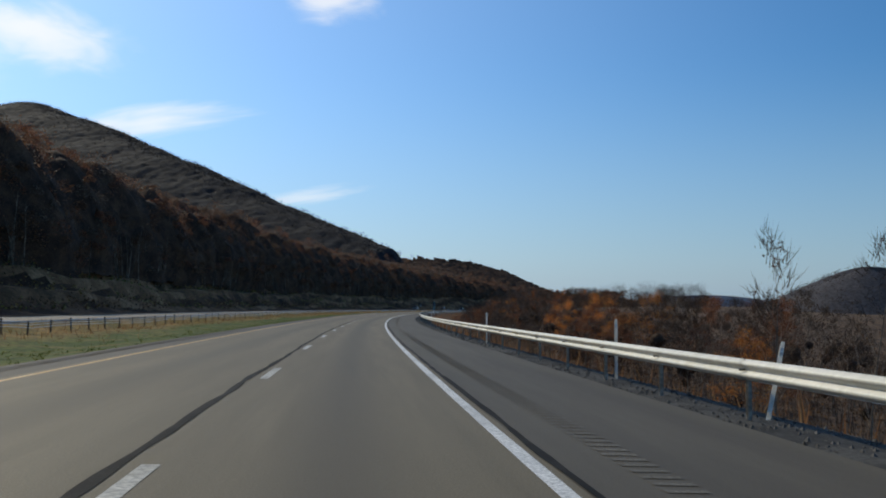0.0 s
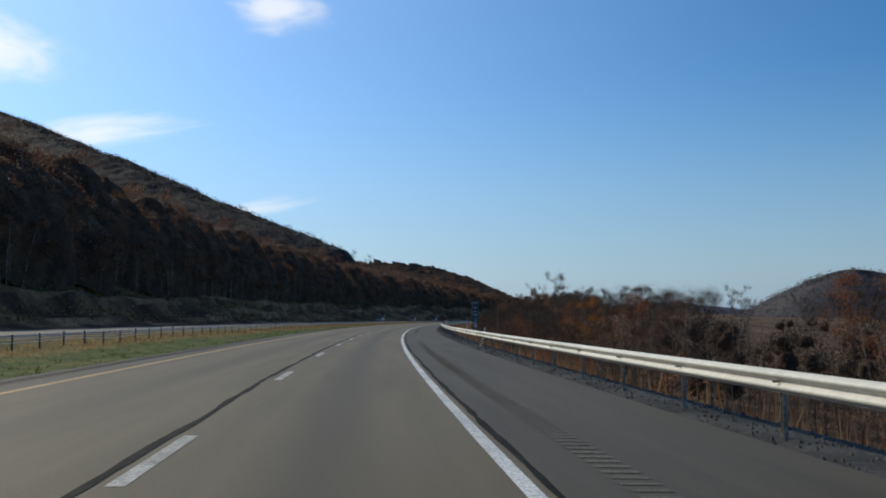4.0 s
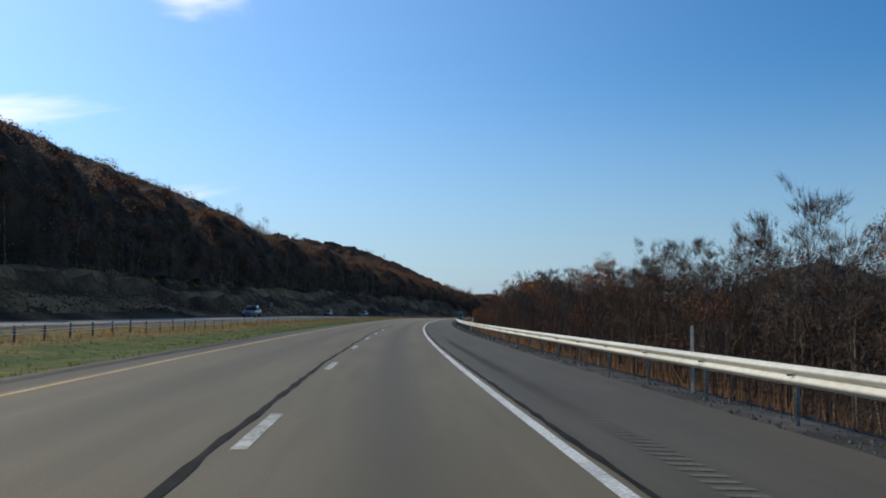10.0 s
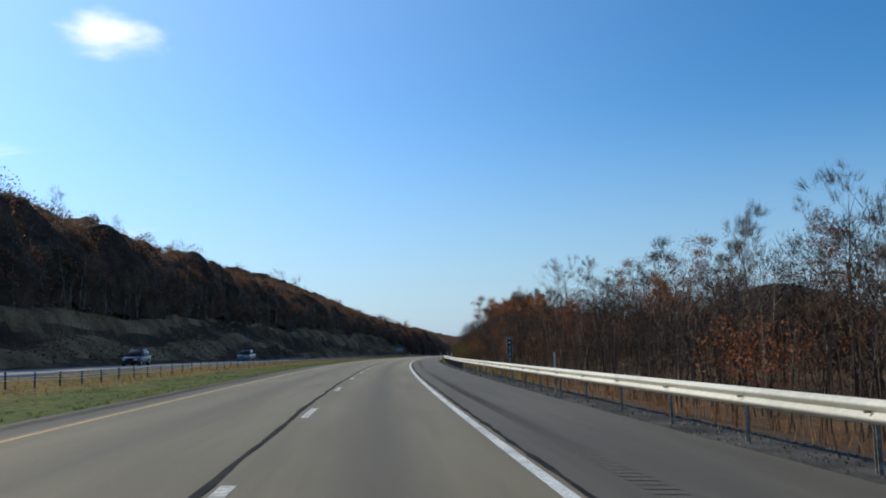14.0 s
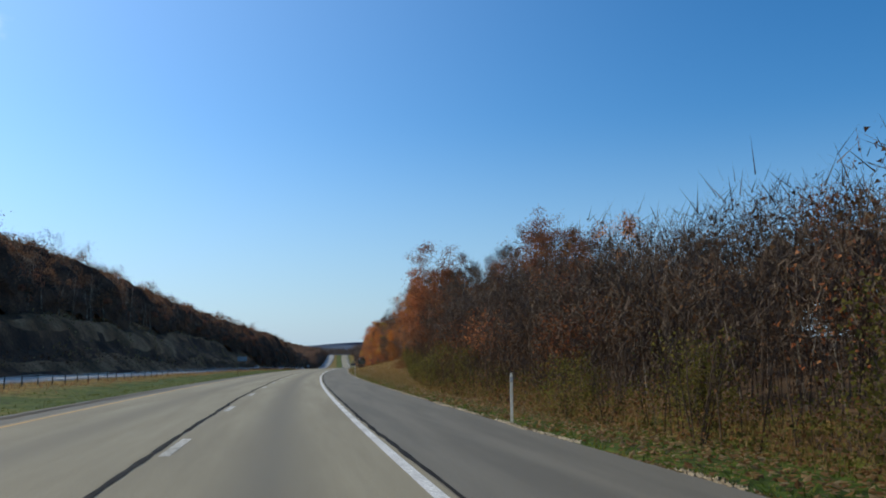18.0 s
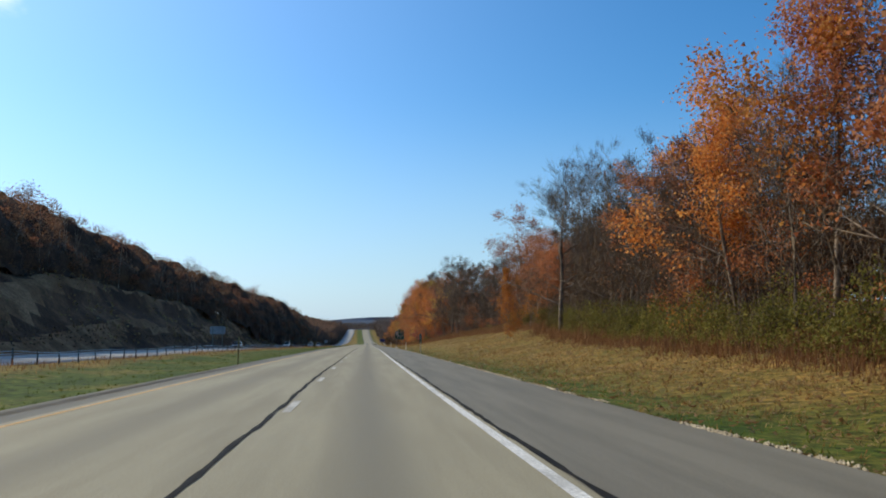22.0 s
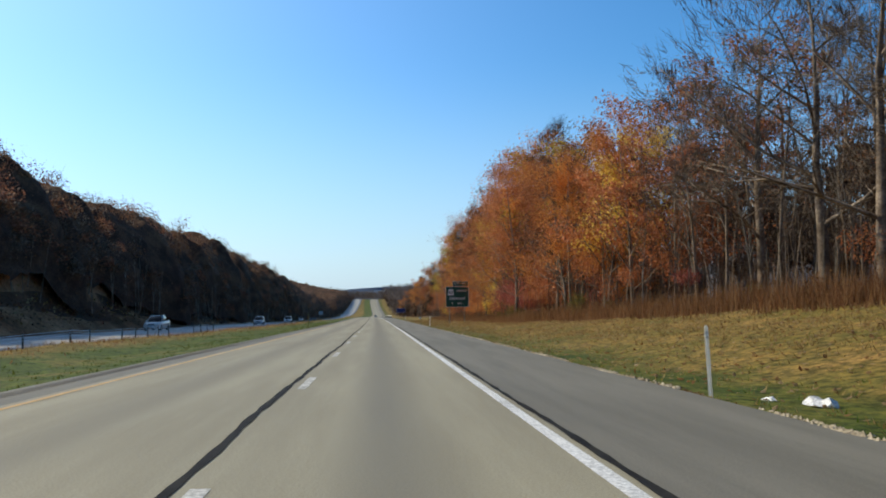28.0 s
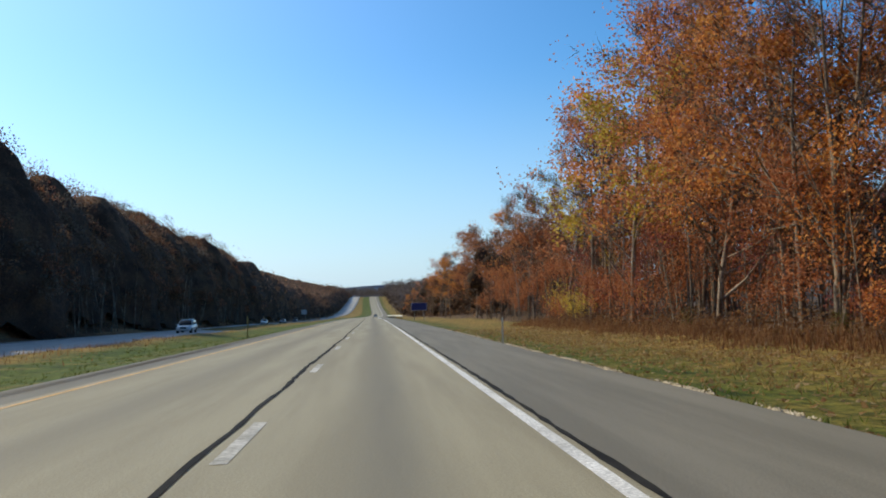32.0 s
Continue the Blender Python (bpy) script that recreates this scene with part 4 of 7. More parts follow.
# the near trees with finer leaves
for i, (a, b, c) in enumerate((("oak_tree", M_RUST, "oak tree with rust-red autumn leaves near the road"), ("maple_tree", M_ORANGE, "maple tree with orange autumn leaves near the road"),
                               ("gold_tree", M_GOLD, "tree with golden yellow leaves near the road"), ("oak_tree", M_RUST, "oak tree with rust-red autumn leaves near the road"))):
    KINDS["near", i] = tagged(tree_kind(a, 150 + i, 14, 0.17, 2, (19, 8), 0.12, 0.46, 0.95, 0.4, 0.05, 9500, 0.105, 0.5, 0.08, (M_PALEBARK if i == 3 else M_BARK), b, fine=400, twig=0.7), c, "tree", WOODS)
USED = set()


def plant(kind, s, u, scale=1.0, rng=random, sink=0.0):
    src = KINDS[kind]
    m = Matrix.Translation(G(s, u, -sink)) @ pose(0, 0, 0, 0, 0, rng.uniform(0, 360))
    if kind not in USED:
        USED.add(kind)
        src.matrix_world = m
        src.scale = (scale, scale, scale)
        return src
    ob = copy_thing(src, m)
    ob.scale = (scale * rng.uniform(0.92, 1.08), scale * rng.uniform(0.92, 1.08), scale)
    return ob


def pick(rng, mixed):
    names, weights = zip(*mixed)
    n = rng.choices(names, weights)[0]
    return n, rng.randrange(sum(1 for k in KINDS if k[0] == n))
# ---------------------------------------------------------------- woods to the right
TALL = {k: max(v.co.z for v in next(c for c in ob.children if c.name.startswith("trunk")).data.vertices) for k, ob in KINDS.items()}
rng = random.Random(77)


def plant_to(kind, s, u, top, rng=rng):
    """A tree whose top stands that high over the road."""
    return plant(kind, s, u, (top - float(lie(s, u))) / TALL[kind], rng)


# single trees that stand out
for kind, q, u, top in ((("spread", 0), 770, 21.0, 19.0), (("near", 1), 966, 20.5, 19.0), (("russet", 0), 635, 24.5, 16.0),
                        (("russet", 1), 654, 18.5, 15.0), (("bare", 2), 545, 28.0, 13.5), (("russet", 1), 517, 32.0, 12.5), (("bare", 1), 359, 29.0, 10.6),
                        (("russet", 0), 416, 28.0, 9.4), (("bare", 0), 278, 28.6, 9.2), (("pole", 1), 29, 16.0, 4.2), (("pole", 3), 24.5, 16.6, 3.6),
                        (("pole", 0), 194.5, 11.6, 3.9), (("spread", 0), 541, 24.0, 13.0), (("spread", 0), 910, 26.5, 23.0), (("rust", 0), 706, 19.5, 17.5), (("orange", 1), 716, 20.0, 18.0),
                        (("orange", 0), 727, 21.0, 16.0), (("rust", 2), 700, 23.0, 16.5), (("rust", 1), 812, 26.0, 21.0), (("bare", 2), 803, 27.5, 21.5),
                        (("near", 0), 985, 18.5, 21.5), (("near", 3), 994, 20.0, 22.5), (("near", 1), 1004, 20.5, 19.5), (("near", 1), 955, 22.0, 19.5),
                        (("near", 0), 975, 22.0, 20.0), (("near", 2), 1006, 20.0, 14.5), (("near", 1), 998, 19.5, 16.0), (("near", 0), 1016, 20.0, 20.0), (("near", 1), 1031, 20.0, 17.0), (("near", 3), 1043, 20.5, 19.0), (("near", 0), 1024, 23.0, 22.0), (("near", 0), 1010, 18.0, 13.0), (("near", 3), 1000, 24.0, 24.0), (("near", 0), 1036, 24.0, 23.0), (("near", 1), 1052, 19.0, 18.0), (("near", 3), 1060, 22.0, 22.0), (("near", 0), 790, 24.0, 15.0), (("near", 1), 795, 22.5, 8.0), (("near", 0), 823, 26.5, 20.0), (("near", 3), 806, 25.5, 17.0), (("russet", 0), 660, 16.5, 13.5), (("russet", 1), 622, 14.5, 4.5),
                        (("bare", 1), 1040, 18.8, 18.0), (("bare", 3), 785, 27.0, 20.0), (("bare", 2), 778, 29.0, 20.5), (("russet", 0), 68, 34.0, 2.0),
                        (("russet", 1), 100, 45.0, 2.6), (("russet", 1), 120, 30.0, 2.2), (("russet", 0), 598, 17.5, 8.5), (("russet", 1), 612, 19.0, 10.0)):
    plant_to(kind, q, u, top)
for q, u, top in ((925, 26, 24), (935, 27, 25), (916, 24, 22), (782, 25.5, 21), (776, 28, 22), (793, 27.5, 22), (762, 24, 17.5)):
    plant_to(("spread", 0), q, u, top)
slim = plant_to(("near", 1), 786, 18.2, 9.8)      # a slim young maple in full colour before the woods
slim.scale = (slim.scale[0] * 0.62, slim.scale[1] * 0.62, slim.scale[2])

# stretches: from s, to s, trees, woods' depth, where tall trees begin, height of the tops over the road, what grows
MIX_LOW = (("bare", 3), ("pole", 3), ("brown", 6), ("russet", 1.0), ("orange", 0.2))
MIX_MID = (("bare", 4), ("pole", 4), ("brown", 5), ("russet", 1.3), ("orange", 0.2))
MIX_BARE = (("bare", 7), ("pole", 3), ("brown", 1.2), ("rust", 1.0))
MIX_OAK = (("bare", 2), ("pole", 2), ("brown", 2.5), ("rust", 4), ("orange", 1.5))
MIX_EDGE = (("bare", 4), ("pole", 2.5), ("brown", 4.5), ("russet", 1.5), ("orange", 0.2))
MIX_GOLD = (("bare", 2), ("pole", 2.5), ("brown", 2.5), ("rust", 3.0), ("orange", 1.2), ("gold", 0.5))
for s0, s1, count, deep, back, low, high, mixed in (
        (20, 130, 66, 85, 8, 0.3, 2.0, MIX_LOW), (130, 240, 62, 55, 6, 1.2, 3.8, MIX_LOW), (240, 330, 44, 40, 6, 2.2, 5.5, MIX_LOW),
        (330, 440, 66, 34, 4, 4.4, 8.4, MIX_MID), (440, 540, 74, 30, 4, 5.6, 9.8, MIX_MID), (540, 590, 40, 26, 4, 4.2, 7.2, MIX_MID), (590, 620, 26, 26, 3, 5.0, 8.8, MIX_MID),
        (620, 690, 42, 14, 1, 7.5, 14, MIX_EDGE), (690, 740, 32, 14, 0, 12, 18, MIX_EDGE), (740, 800, 52, 16, 1, 13.5, 20, MIX_BARE),
        (800, 900, 52, 16, 0, 14.5, 20.5, MIX_BARE), (900, 945, 30, 15, 0, 16, 22.5, MIX_BARE), (945, 985, 24, 16, 0, 16, 23, MIX_GOLD), (985, 1090, 52, 15, 0, 17, 25, MIX_GOLD),
        (1090, 1250, 40, 18, 0, 14, 20, MIX_OAK), (1250, 1500, 26, 20, 0, 12, 16, MIX_OAK)):
    for k in range(count):
        q = s0 + (s1 - s0) * (k + rng.random()) / count
        d = rng.random() ** 1.3 * deep
        kind = pick(rng, mixed)
        top = low + (high - low) * min(1, d / 10) + rng.uniform(-1.2, 1.2)
        if kind[0] == "pole":
            d, top = d * 0.4, low * 0.85 + rng.uniform(-1, 1)
        else:
            d += back
        plant_to(kind, q, float(edge(q)) + 0.8 + d, top)

# bushes and scrub along the foot of the woods
for s0, s1, count, mixed in ((545, 640, 46, (("bush", 3), ("scrub", 3))), (640, 700, 20, (("bush", 2), ("scrub", 1))), (700, 745, 12, (("bush", 2), ("scrub", 1))),
                             (745, 830, 30, (("bush", 4), ("scrub", 1))), (830, 960, 18, (("bush", 1), ("scrub", 2))), (960, 1100, 26, (("bush", 1), ("scrub", 3))),
                             (20, 540, 70, (("scrub", 1),))):
    for k in range(count):
        q = s0 + (s1 - s0) * (k + rng.random()) / count
        kind = pick(rng, mixed)
        plant(kind, q, float(edge(q)) + rng.uniform(-0.6, 2.2), rng.uniform(0.5, 1.05) * (0.7 if s1 <= 540 or s0 >= 830 else 1.0), rng)


for q, u, size in ((957, 19.6, 1.0), (986, 18.3, 0.8), (960, 20.5, 0.8), (741, 19.5, 1.1), (748, 20.0, 1.25), (755, 20.2, 1.2), (763, 20.4, 1.0)):
    plant(("bush", 0), q, u, size, rng)


def stem_mesh(name, s, u, tall, rad, twigs, seed):
    """Many thin bent stems with a few twigs each, in one mesh."""
    g = np.random.RandomState(seed)
    n = len(s)
    base = at(s, u, lie(s, u) - 0.2)
    lean = g.normal(0, 0.09, (n, 2))
    bend = g.normal(0, 0.05, (n, 2))
    ang = g.rand(n) * 6.28
    rings = []
    for lev, (t, r) in enumerate(((0, 1.0), (0.5, 0.7), (1.0, 0.12))):
        c = base.copy()
        c[:, :2] += (lean * t + bend * t * t) * tall[:, None]
        c[:, 2] += tall * t
        for k in range(3):
            a = ang + k * 2.094
            p = c.copy()
            p[:, 0] += np.cos(a) * rad * r
            p[:, 1] += np.sin(a) * rad * r
            rings.append(p)
    V = np.stack(rings, 1).reshape(-1, 3)
    F = []
    idx = np.arange(n)[:, None] * 9
    for lev in (0, 3):
        for k in range(3):
            F.append(idx + np.array([[lev + k, lev + (k + 1) % 3, lev + 3 + (k + 1) % 3, lev + 3 + k]]))
    quads = np.concatenate(F)
    m = n * twigs
    w = np.repeat(np.arange(n), twigs)
    t = g.uniform(0.25, 0.95, m)
    root = base[w].copy()
    root[:, :2] += (lean[w] * t[:, None] + bend[w] * (t * t)[:, None]) * tall[w][:, None]
    root[:, 2] += tall[w] * t
    a = g.rand(m) * 6.28
    ln = tall[w] * g.uniform(0.08, 0.26, m) * (1.15 - t * 0.6)
    tip = root + np.stack([np.cos(a) * 0.55, np.sin(a) * 0.55, g.uniform(0.5, 1.0, m)], 1) * ln[:, None]
    rr = rad[w] * 0.38
    tv = [root + np.stack([np.cos(a + k * 2.09) * rr, np.sin(a + k * 2.09) * rr, np.zeros(m)], 1) for k in range(3)] + [tip]
    TV = np.stack(tv, 1).reshape(-1, 3)
    o = len(V) + np.arange(m)[:, None] * 4
    tris = np.concatenate([o + np.array([[k, (k + 1) % 3, 3]]) for k in range(3)])
    me = bpy.data.meshes.new(name)
    me.from_pydata(np.concatenate([V, TV]).tolist(), [], quads.tolist() + tris.tolist())
    me.update()
    return me


def leaf_mesh(name, p, size, seed, flat=False, full=False):
    """Small bent leaves or litter at the places p, in one mesh."""
    g = np.random.RandomState(seed)
    n = len(p)
    q = g.normal(size=(n, 3))
    if flat:
        q[:, 2] *= 0.25
    x = q / np.linalg.norm(q, axis=1)[:, None]
    y = np.cross(x, g.normal(size=(n, 3)) * (0.3, 0.3, 0.1) + (0, 0, 1) if flat else g.normal(size=(n, 3)))
    y /= np.linalg.norm(y, axis=1)[:, None]
    z = np.cross(x, y)
    w = (size * g.uniform(0.6, 1.4, n))[:, None]
    if full:
        V = np.stack([p - x * w * 0.6, p + y * w * 0.42 + z * w * 0.12, p + x * w * 0.6, p - y * w * 0.42 + z * w * 0.12], 1)
    else:
        V = np.stack([p - x * w * 0.45 - y * w * 0.4, p + x * w * 0.5 - y * w * 0.25, p + y * w * 0.65 + z * w * 0.1], 1)
    F = np.arange(V.shape[0] * V.shape[1]).reshape(n, -1).tolist()
    V = V.reshape(-1, 3)
    me = bpy.data.meshes.new(name)
    me.from_pydata(V.tolist(), [], F)
    me.update()
    return me


def tops(s):
    """Height of the woods to the right over the road."""
    return np.interp(s, [0, 130, 240, 330, 440, 540, 620, 690, 800, 1000, 1500], [1.0, 2.3, 5.2, 8.4, 9.6, 9.2, 12, 16, 18, 20, 15])


nrg = np.random.RandomState(4)
for name, a, b, count, mat, label in (("thicket", 15, 330, 1800, M_TWIG, "dense brown thicket of bare stems below the road"), ("thicket", 330, 545, 2000, M_TWIG, "dense brown thicket of bare stems behind the guardrail"),
                                      ("thicket", 545, 700, 1700, M_TWIG, "dense thicket of bare stems beside the grass"), ("thicket", 700, 1150, 2000, M_TWIGPALE, "bare undergrowth between the trees"),
                                      ("pale_stems", 300, 700, 500, M_PALEBARK, "pale slender stems standing in the thicket"), ("pale_stems", 700, 1100, 380, M_PALEBARK, "pale slender trunks in the woods")):
    s = nrg.uniform(a, b, count)
    d = nrg.rand(count) ** 1.4 * np.where(s < 330, 45, 24)
    if name == "pale_stems":
        d = 2 + d * 0.5
    u = edge(s) + 0.2 + d
    room = tops(s) - lie(s, u)
    tall = np.clip(room * nrg.uniform(0.3, 0.68, count) * np.clip(0.5 + d / 12, 0.5, 1), 0.8, 14)
    tall *= np.where((s > 540) & (s < 625), 0.72, 1.0)
    me = stem_mesh(name, s, u, tall, (0.010 + tall * 0.0042) * (1.6 if name == "pale_stems" else 1.0), 7, 8 + int(a))
    tagged(part(name, me, mat), label, "thicket", kind="stuff")

for name, a, b, count, mat, size, label in (("undergrowth", 15, 330, 26000, M_BROWN, 0.17, "brown undergrowth filling the low woods"),
                                            ("undergrowth", 330, 700, 36000, M_BROWN, 0.11, "brown undergrowth filling the thicket"),
                                            ("undergrowth", 700, 1150, 40000, M_BROWN, 0.13, "brown undergrowth filling the woods"),
                                            ("undergrowth", 1150, 2300, 9000, M_BROWN, 0.9, "brown woods far along the road")):
    s = nrg.uniform(a, b, count)
    d = 3 + nrg.rand(count) ** 0.7 * np.where(s < 330, 60, 26)
    u = edge(s) + d
    g0 = lie(s, u)
    clump = 0.5 + 0.5 * np.sin(s * 0.9 + 2 * np.sin(u * 0.7)) * np.sin(u * 0.8 + s * 0.21)
    h = g0 + 0.2 + (tops(s) - g0) * nrg.rand(count) ** 1.2 * (0.3 + 0.35 * clump) * np.clip(0.3 + d / 14, 0.3, 1)
    tagged(part(name, leaf_mesh(name, at(s, u, h), size, 30 + int(a)), mat), label, "undergrowth", kind="stuff")


BALL = bmesh.new()
bmesh.ops.create_icosphere(BALL, subdivisions=2, radius=1.0)
BALL_V = np.array([v.co[:] for v in BALL.verts])
BALL_F = np.array([[v.index for v in f.verts] for f in BALL.faces])
BALL.free()


def mass_mesh(name, xyz, radius, tall, seed):
    """The closed inside of many crowns: lumpy rounded masses in one mesh."""
    g = np.random.RandomState(seed)
    n, k = len(xyz), len(BALL_V)
    r = radius[:, None] * (1 + 0.13 * g.normal(size=(n, k))).clip(0.6, 1.4)
    V = BALL_V[None] * r[..., None]
    V[..., 2] *= tall[:, None]
    V = (V + xyz[:, None]).reshape(-1, 3)
    F = (BALL_F[None] + (np.arange(n) * k)[:, None, None]).reshape(-1, 3)
    me = bpy.data.meshes.new(name)
    me.from_pydata(V.tolist(), [], F.tolist())
    me.polygons.foreach_set("use_smooth", np.ones(len(F), bool))
    me.update()
    return me


def fringe_mesh(name, xyz, radius, tall, twigs, length, width, seed):
    """Twigs that stand out of the crowns all round."""
    g = np.random.RandomState(seed)
    n = len(xyz)
    off = g.normal(size=(n * twigs, 3))
    off[:, 2] += 0.25
    off /= np.linalg.norm(off, axis=1)[:, None]
    rad = np.repeat(radius, twigs)[:, None]
    squash = np.stack([np.ones(n * twigs)] * 2 + [np.repeat(tall, twigs)], 1)
    a = np.repeat(xyz, twigs, 0) + off * rad * squash * g.uniform(0.75, 1.05, (n * twigs, 1))
    w = off * 0.6 + g.normal(0, 0.4, off.shape) + np.array([0, 0, 0.55])
    w *= length * g.uniform(0.4, 1.3, (len(w), 1)) / np.linalg.norm(w, axis=1)[:, None]
    e = np.cross(w, g.normal(size=w.shape))
    e *= width / np.linalg.norm(e, axis=1)[:, None]
    V = np.stack([a - e, a + e, a + w], 1).reshape(-1, 3)
    me = bpy.data.meshes.new(name)
    me.from_pydata(V.tolist(), [], np.arange(len(V)).reshape(-1, 3).tolist())
    me.update()
    return me


def crowns(name, xyz, radius, tall, core, leaf, leaves, size, twigs, twig, label, seed):
    """Woods that one cannot see through: closed crowns with leaves and twigs over them, as stuff."""
    g = np.random.RandomState(seed)
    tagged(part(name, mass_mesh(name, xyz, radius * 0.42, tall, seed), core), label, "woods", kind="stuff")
    n = len(xyz) * leaves
    off = g.normal(size=(n, 3))
    off /= np.linalg.norm(off, axis=1)[:, None]
    off[:, 2] *= np.repeat(tall, leaves)
    p = np.repeat(xyz, leaves, 0) + off * (np.repeat(radius, leaves) * g.uniform(0.55, 1.1, n))[:, None]
    tagged(part(name + "_leaves", leaf_mesh(name + "_leaves", p, size, seed + 1), leaf), label + ", outer leaves", "woods", kind="stuff")
    if twigs:
        tagged(part(name + "_twigs", fringe_mesh(name + "_twigs", xyz, radius * 0.8, tall, twigs, twig, 0.016, seed + 2), M_TWIG), label + ", fine twigs", "woods", kind="stuff")


def cloud_points(g, xyz, radius, tall, count):
    """Places spread through the crowns, thinner towards their rim."""
    n = len(xyz) * count
    off = g.normal(size=(n, 3))
    off *= (g.rand(n) ** 0.45 / np.linalg.norm(off, axis=1))[:, None]
    off[:, 2] *= np.repeat(tall, count)
    return np.repeat(xyz, count, 0) + off * np.repeat(radius, count)[:, None]


def sliver_mesh(name, p, length, width, seed):
    """Fine upright twigs at the places p, in one mesh."""
    g = np.random.RandomState(seed)
    w = g.normal(0, 0.62, p.shape) + np.array([0, 0, 0.9])
    w *= length * g.uniform(0.5, 1.4, (len(p), 1)) / np.linalg.norm(w, axis=1)[:, None]
    e = np.cross(w, g.normal(size=w.shape))
    e *= width / np.linalg.norm(e, axis=1)[:, None]
    V = np.stack([p - e, p + e, p + w], 1).reshape(-1, 3)
    me = bpy.data.meshes.new(name)
    me.from_pydata(V.tolist(), [], np.arange(len(V)).reshape(-1, 3).tolist())
    me.update()
    return me


# the brown haze of twigs and dry leaves between and behind the front trees
for a, b, deep0, deep1, count, rad, reach, fill, leaf in ((15, 240, 4, 50, 240, 2.0, 0.9, 130, 0.24), (240, 345, 2, 22, 240, 2.0, 0.95, 200, 0.2), (330, 545, 3, 18, 400, 2.1, 0.9, 230, 0.19), (545, 640, 2, 18, 330, 2.2, 0.90, 320, 0.13), (640, 745, 2, 16, 320, 2.3, 1.0, 290, 0.18),
                                                          (745, 900, 1.5, 17, 520, 2.5, 1.0, 300, 0.19), (900, 1110, 4, 19, 400, 2.6, 0.92, 230, 0.19)):
    s = nrg.uniform(a, b, count)
    k = nrg.rand(count)
    u = edge(s) + deep0 + (deep1 - deep0) * k
    g0 = lie(s, u)
    r = rad * nrg.uniform(0.7, 1.25, count)
    tall = nrg.uniform(0.9, 1.5, count)
    high = (tops(s) - g0) * reach * np.clip(0.6 + 0.5 * k, 0, 1)
    h = g0 + r * 0.5 + np.maximum(high - r * 1.6, 0.2) * nrg.rand(count) ** 0.8
    p = cloud_points(nrg, at(s, u, h), r, tall, fill)
    cut = len(p) * (2 if a in (330, 545) else 4) // 10
    p = p[nrg.permutation(len(p))]
    tagged(part("woods_leaves", leaf_mesh("woods_leaves", p[:cut], leaf * 0.65, 310 + a), M_HAZE), "dry brown leaves darkened for the depth of the woods", "woods", kind="stuff")
    tagged(part("woods_twigs", sliver_mesh("woods_twigs", p[cut:], 0.7, 0.015, 311 + a), M_TWIGPALE if a >= 700 else M_TWIG), "fine bare twigs in the depth of the woods", "woods", kind="stuff")

# the closed depth behind them
for a, b, deep0, deep1, count, rad, reach in ((15, 330, 14, 70, 200, 2.0, 0.8), (330, 545, 15, 26, 190, 2.2, 0.64), (545, 700, 10, 24, 260, 2.2, 0.70), (700, 900, 16, 28, 240, 2.9, 0.82),
                                              (900, 1110, 15, 28, 240, 2.9, 0.86), (1110, 1500, 2, 22, 260, 3.6, 0.9), (1500, 2300, 0, 60, 240, 6.0, 0.9)):
    s = nrg.uniform(a, b, count)
    k = nrg.rand(count)
    u = edge(s) + deep0 + (deep1 - deep0) * k
    g0 = lie(s, u)
    r = rad * nrg.uniform(0.7, 1.25, count)
    high = (tops(s) - g0) * reach
    h = g0 + r * 0.5 + np.maximum(high - r * 1.6, 0.2) * nrg.rand(count)
    crowns("woods_depth", at(s, u, h), r, nrg.uniform(0.85, 1.35, count), M_MASS, M_HAZE, (110 if a < 1100 else 250), 0.17 + rad * 0.04, 40, 0.5 + rad * 0.15, "dense woods behind the front trees with dark-painted depth", 300 + a)

# dry leaves deep in the woods, from the ground to under the crowns
n = 620
s = nrg.uniform(640, 1060, n)
u = edge(s) + nrg.uniform(15, 36, n)
r = nrg.uniform(1.8, 3.0, n)
p = cloud_points(nrg, at(s, u, lie(s, u) + 0.6 + nrg.rand(n) * np.clip(tops(s) - lie(s, u) - 7, 0.5, 9)), r, np.ones(n), 150)
tagged(part("woods_leaves", leaf_mesh("woods_leaves", p, 0.22, 318), M_HAZE), "dry brown leaves far back in the woods, darkened for depth", "woods", kind="stuff")

# olive brush and brambles heaped along the foot of the woods
def heap_brush(g, a, b, count, mat, high, size):
    """Leaves of low bushes heaped along the woods' foot from a to b."""
    s = g.uniform(a, b, count)
    d = g.normal(0, 1.0, count)
    lump = 0.5 + 0.5 * np.sin(s * 0.55 + 1.7 * np.sin(s * 0.19)) * np.sin(s * 1.3)
    d = np.maximum(d, -1.6)
    u = edge(s) + 1.0 + d
    h = lie(s, u) + 0.1 + high * (0.25 + 0.75 * lump) * np.exp(-d * d / 2.4) * g.rand(count) ** 0.7
    tagged(part("brush", leaf_mesh("brush", at(s, u, h), size, 400 + a + count), mat), ("olive-green brush along the foot of the woods" if mat is M_OLIVE else "reddish brown brambles along the foot of the woods"), "brush", kind="stuff")


for a, b, count, mat, high, size in ((548, 720, 34000, M_OLIVE, 1.7, 0.065), (735, 790, 20000, M_OLIVE, 3.2, 0.085), (790, 840, 4000, M_OLIVE, 1.4, 0.11), (700, 1085, 40000, M_WEED, 1.5, 0.13), (545, 640, 16000, M_WEED, 1.3, 0.06)):
    heap_brush(nrg, a, b, count, mat, high, size)
brg = np.random.RandomState(77)
heap_brush(brg, 690, 745, 34000, M_OLIVE, 3.4, 0.10)

# sunlit twigs and dry leaves between the front trees above that brush
s = brg.uniform(695, 800, 260)
u = edge(s) + brg.uniform(0.5, 5, 260)
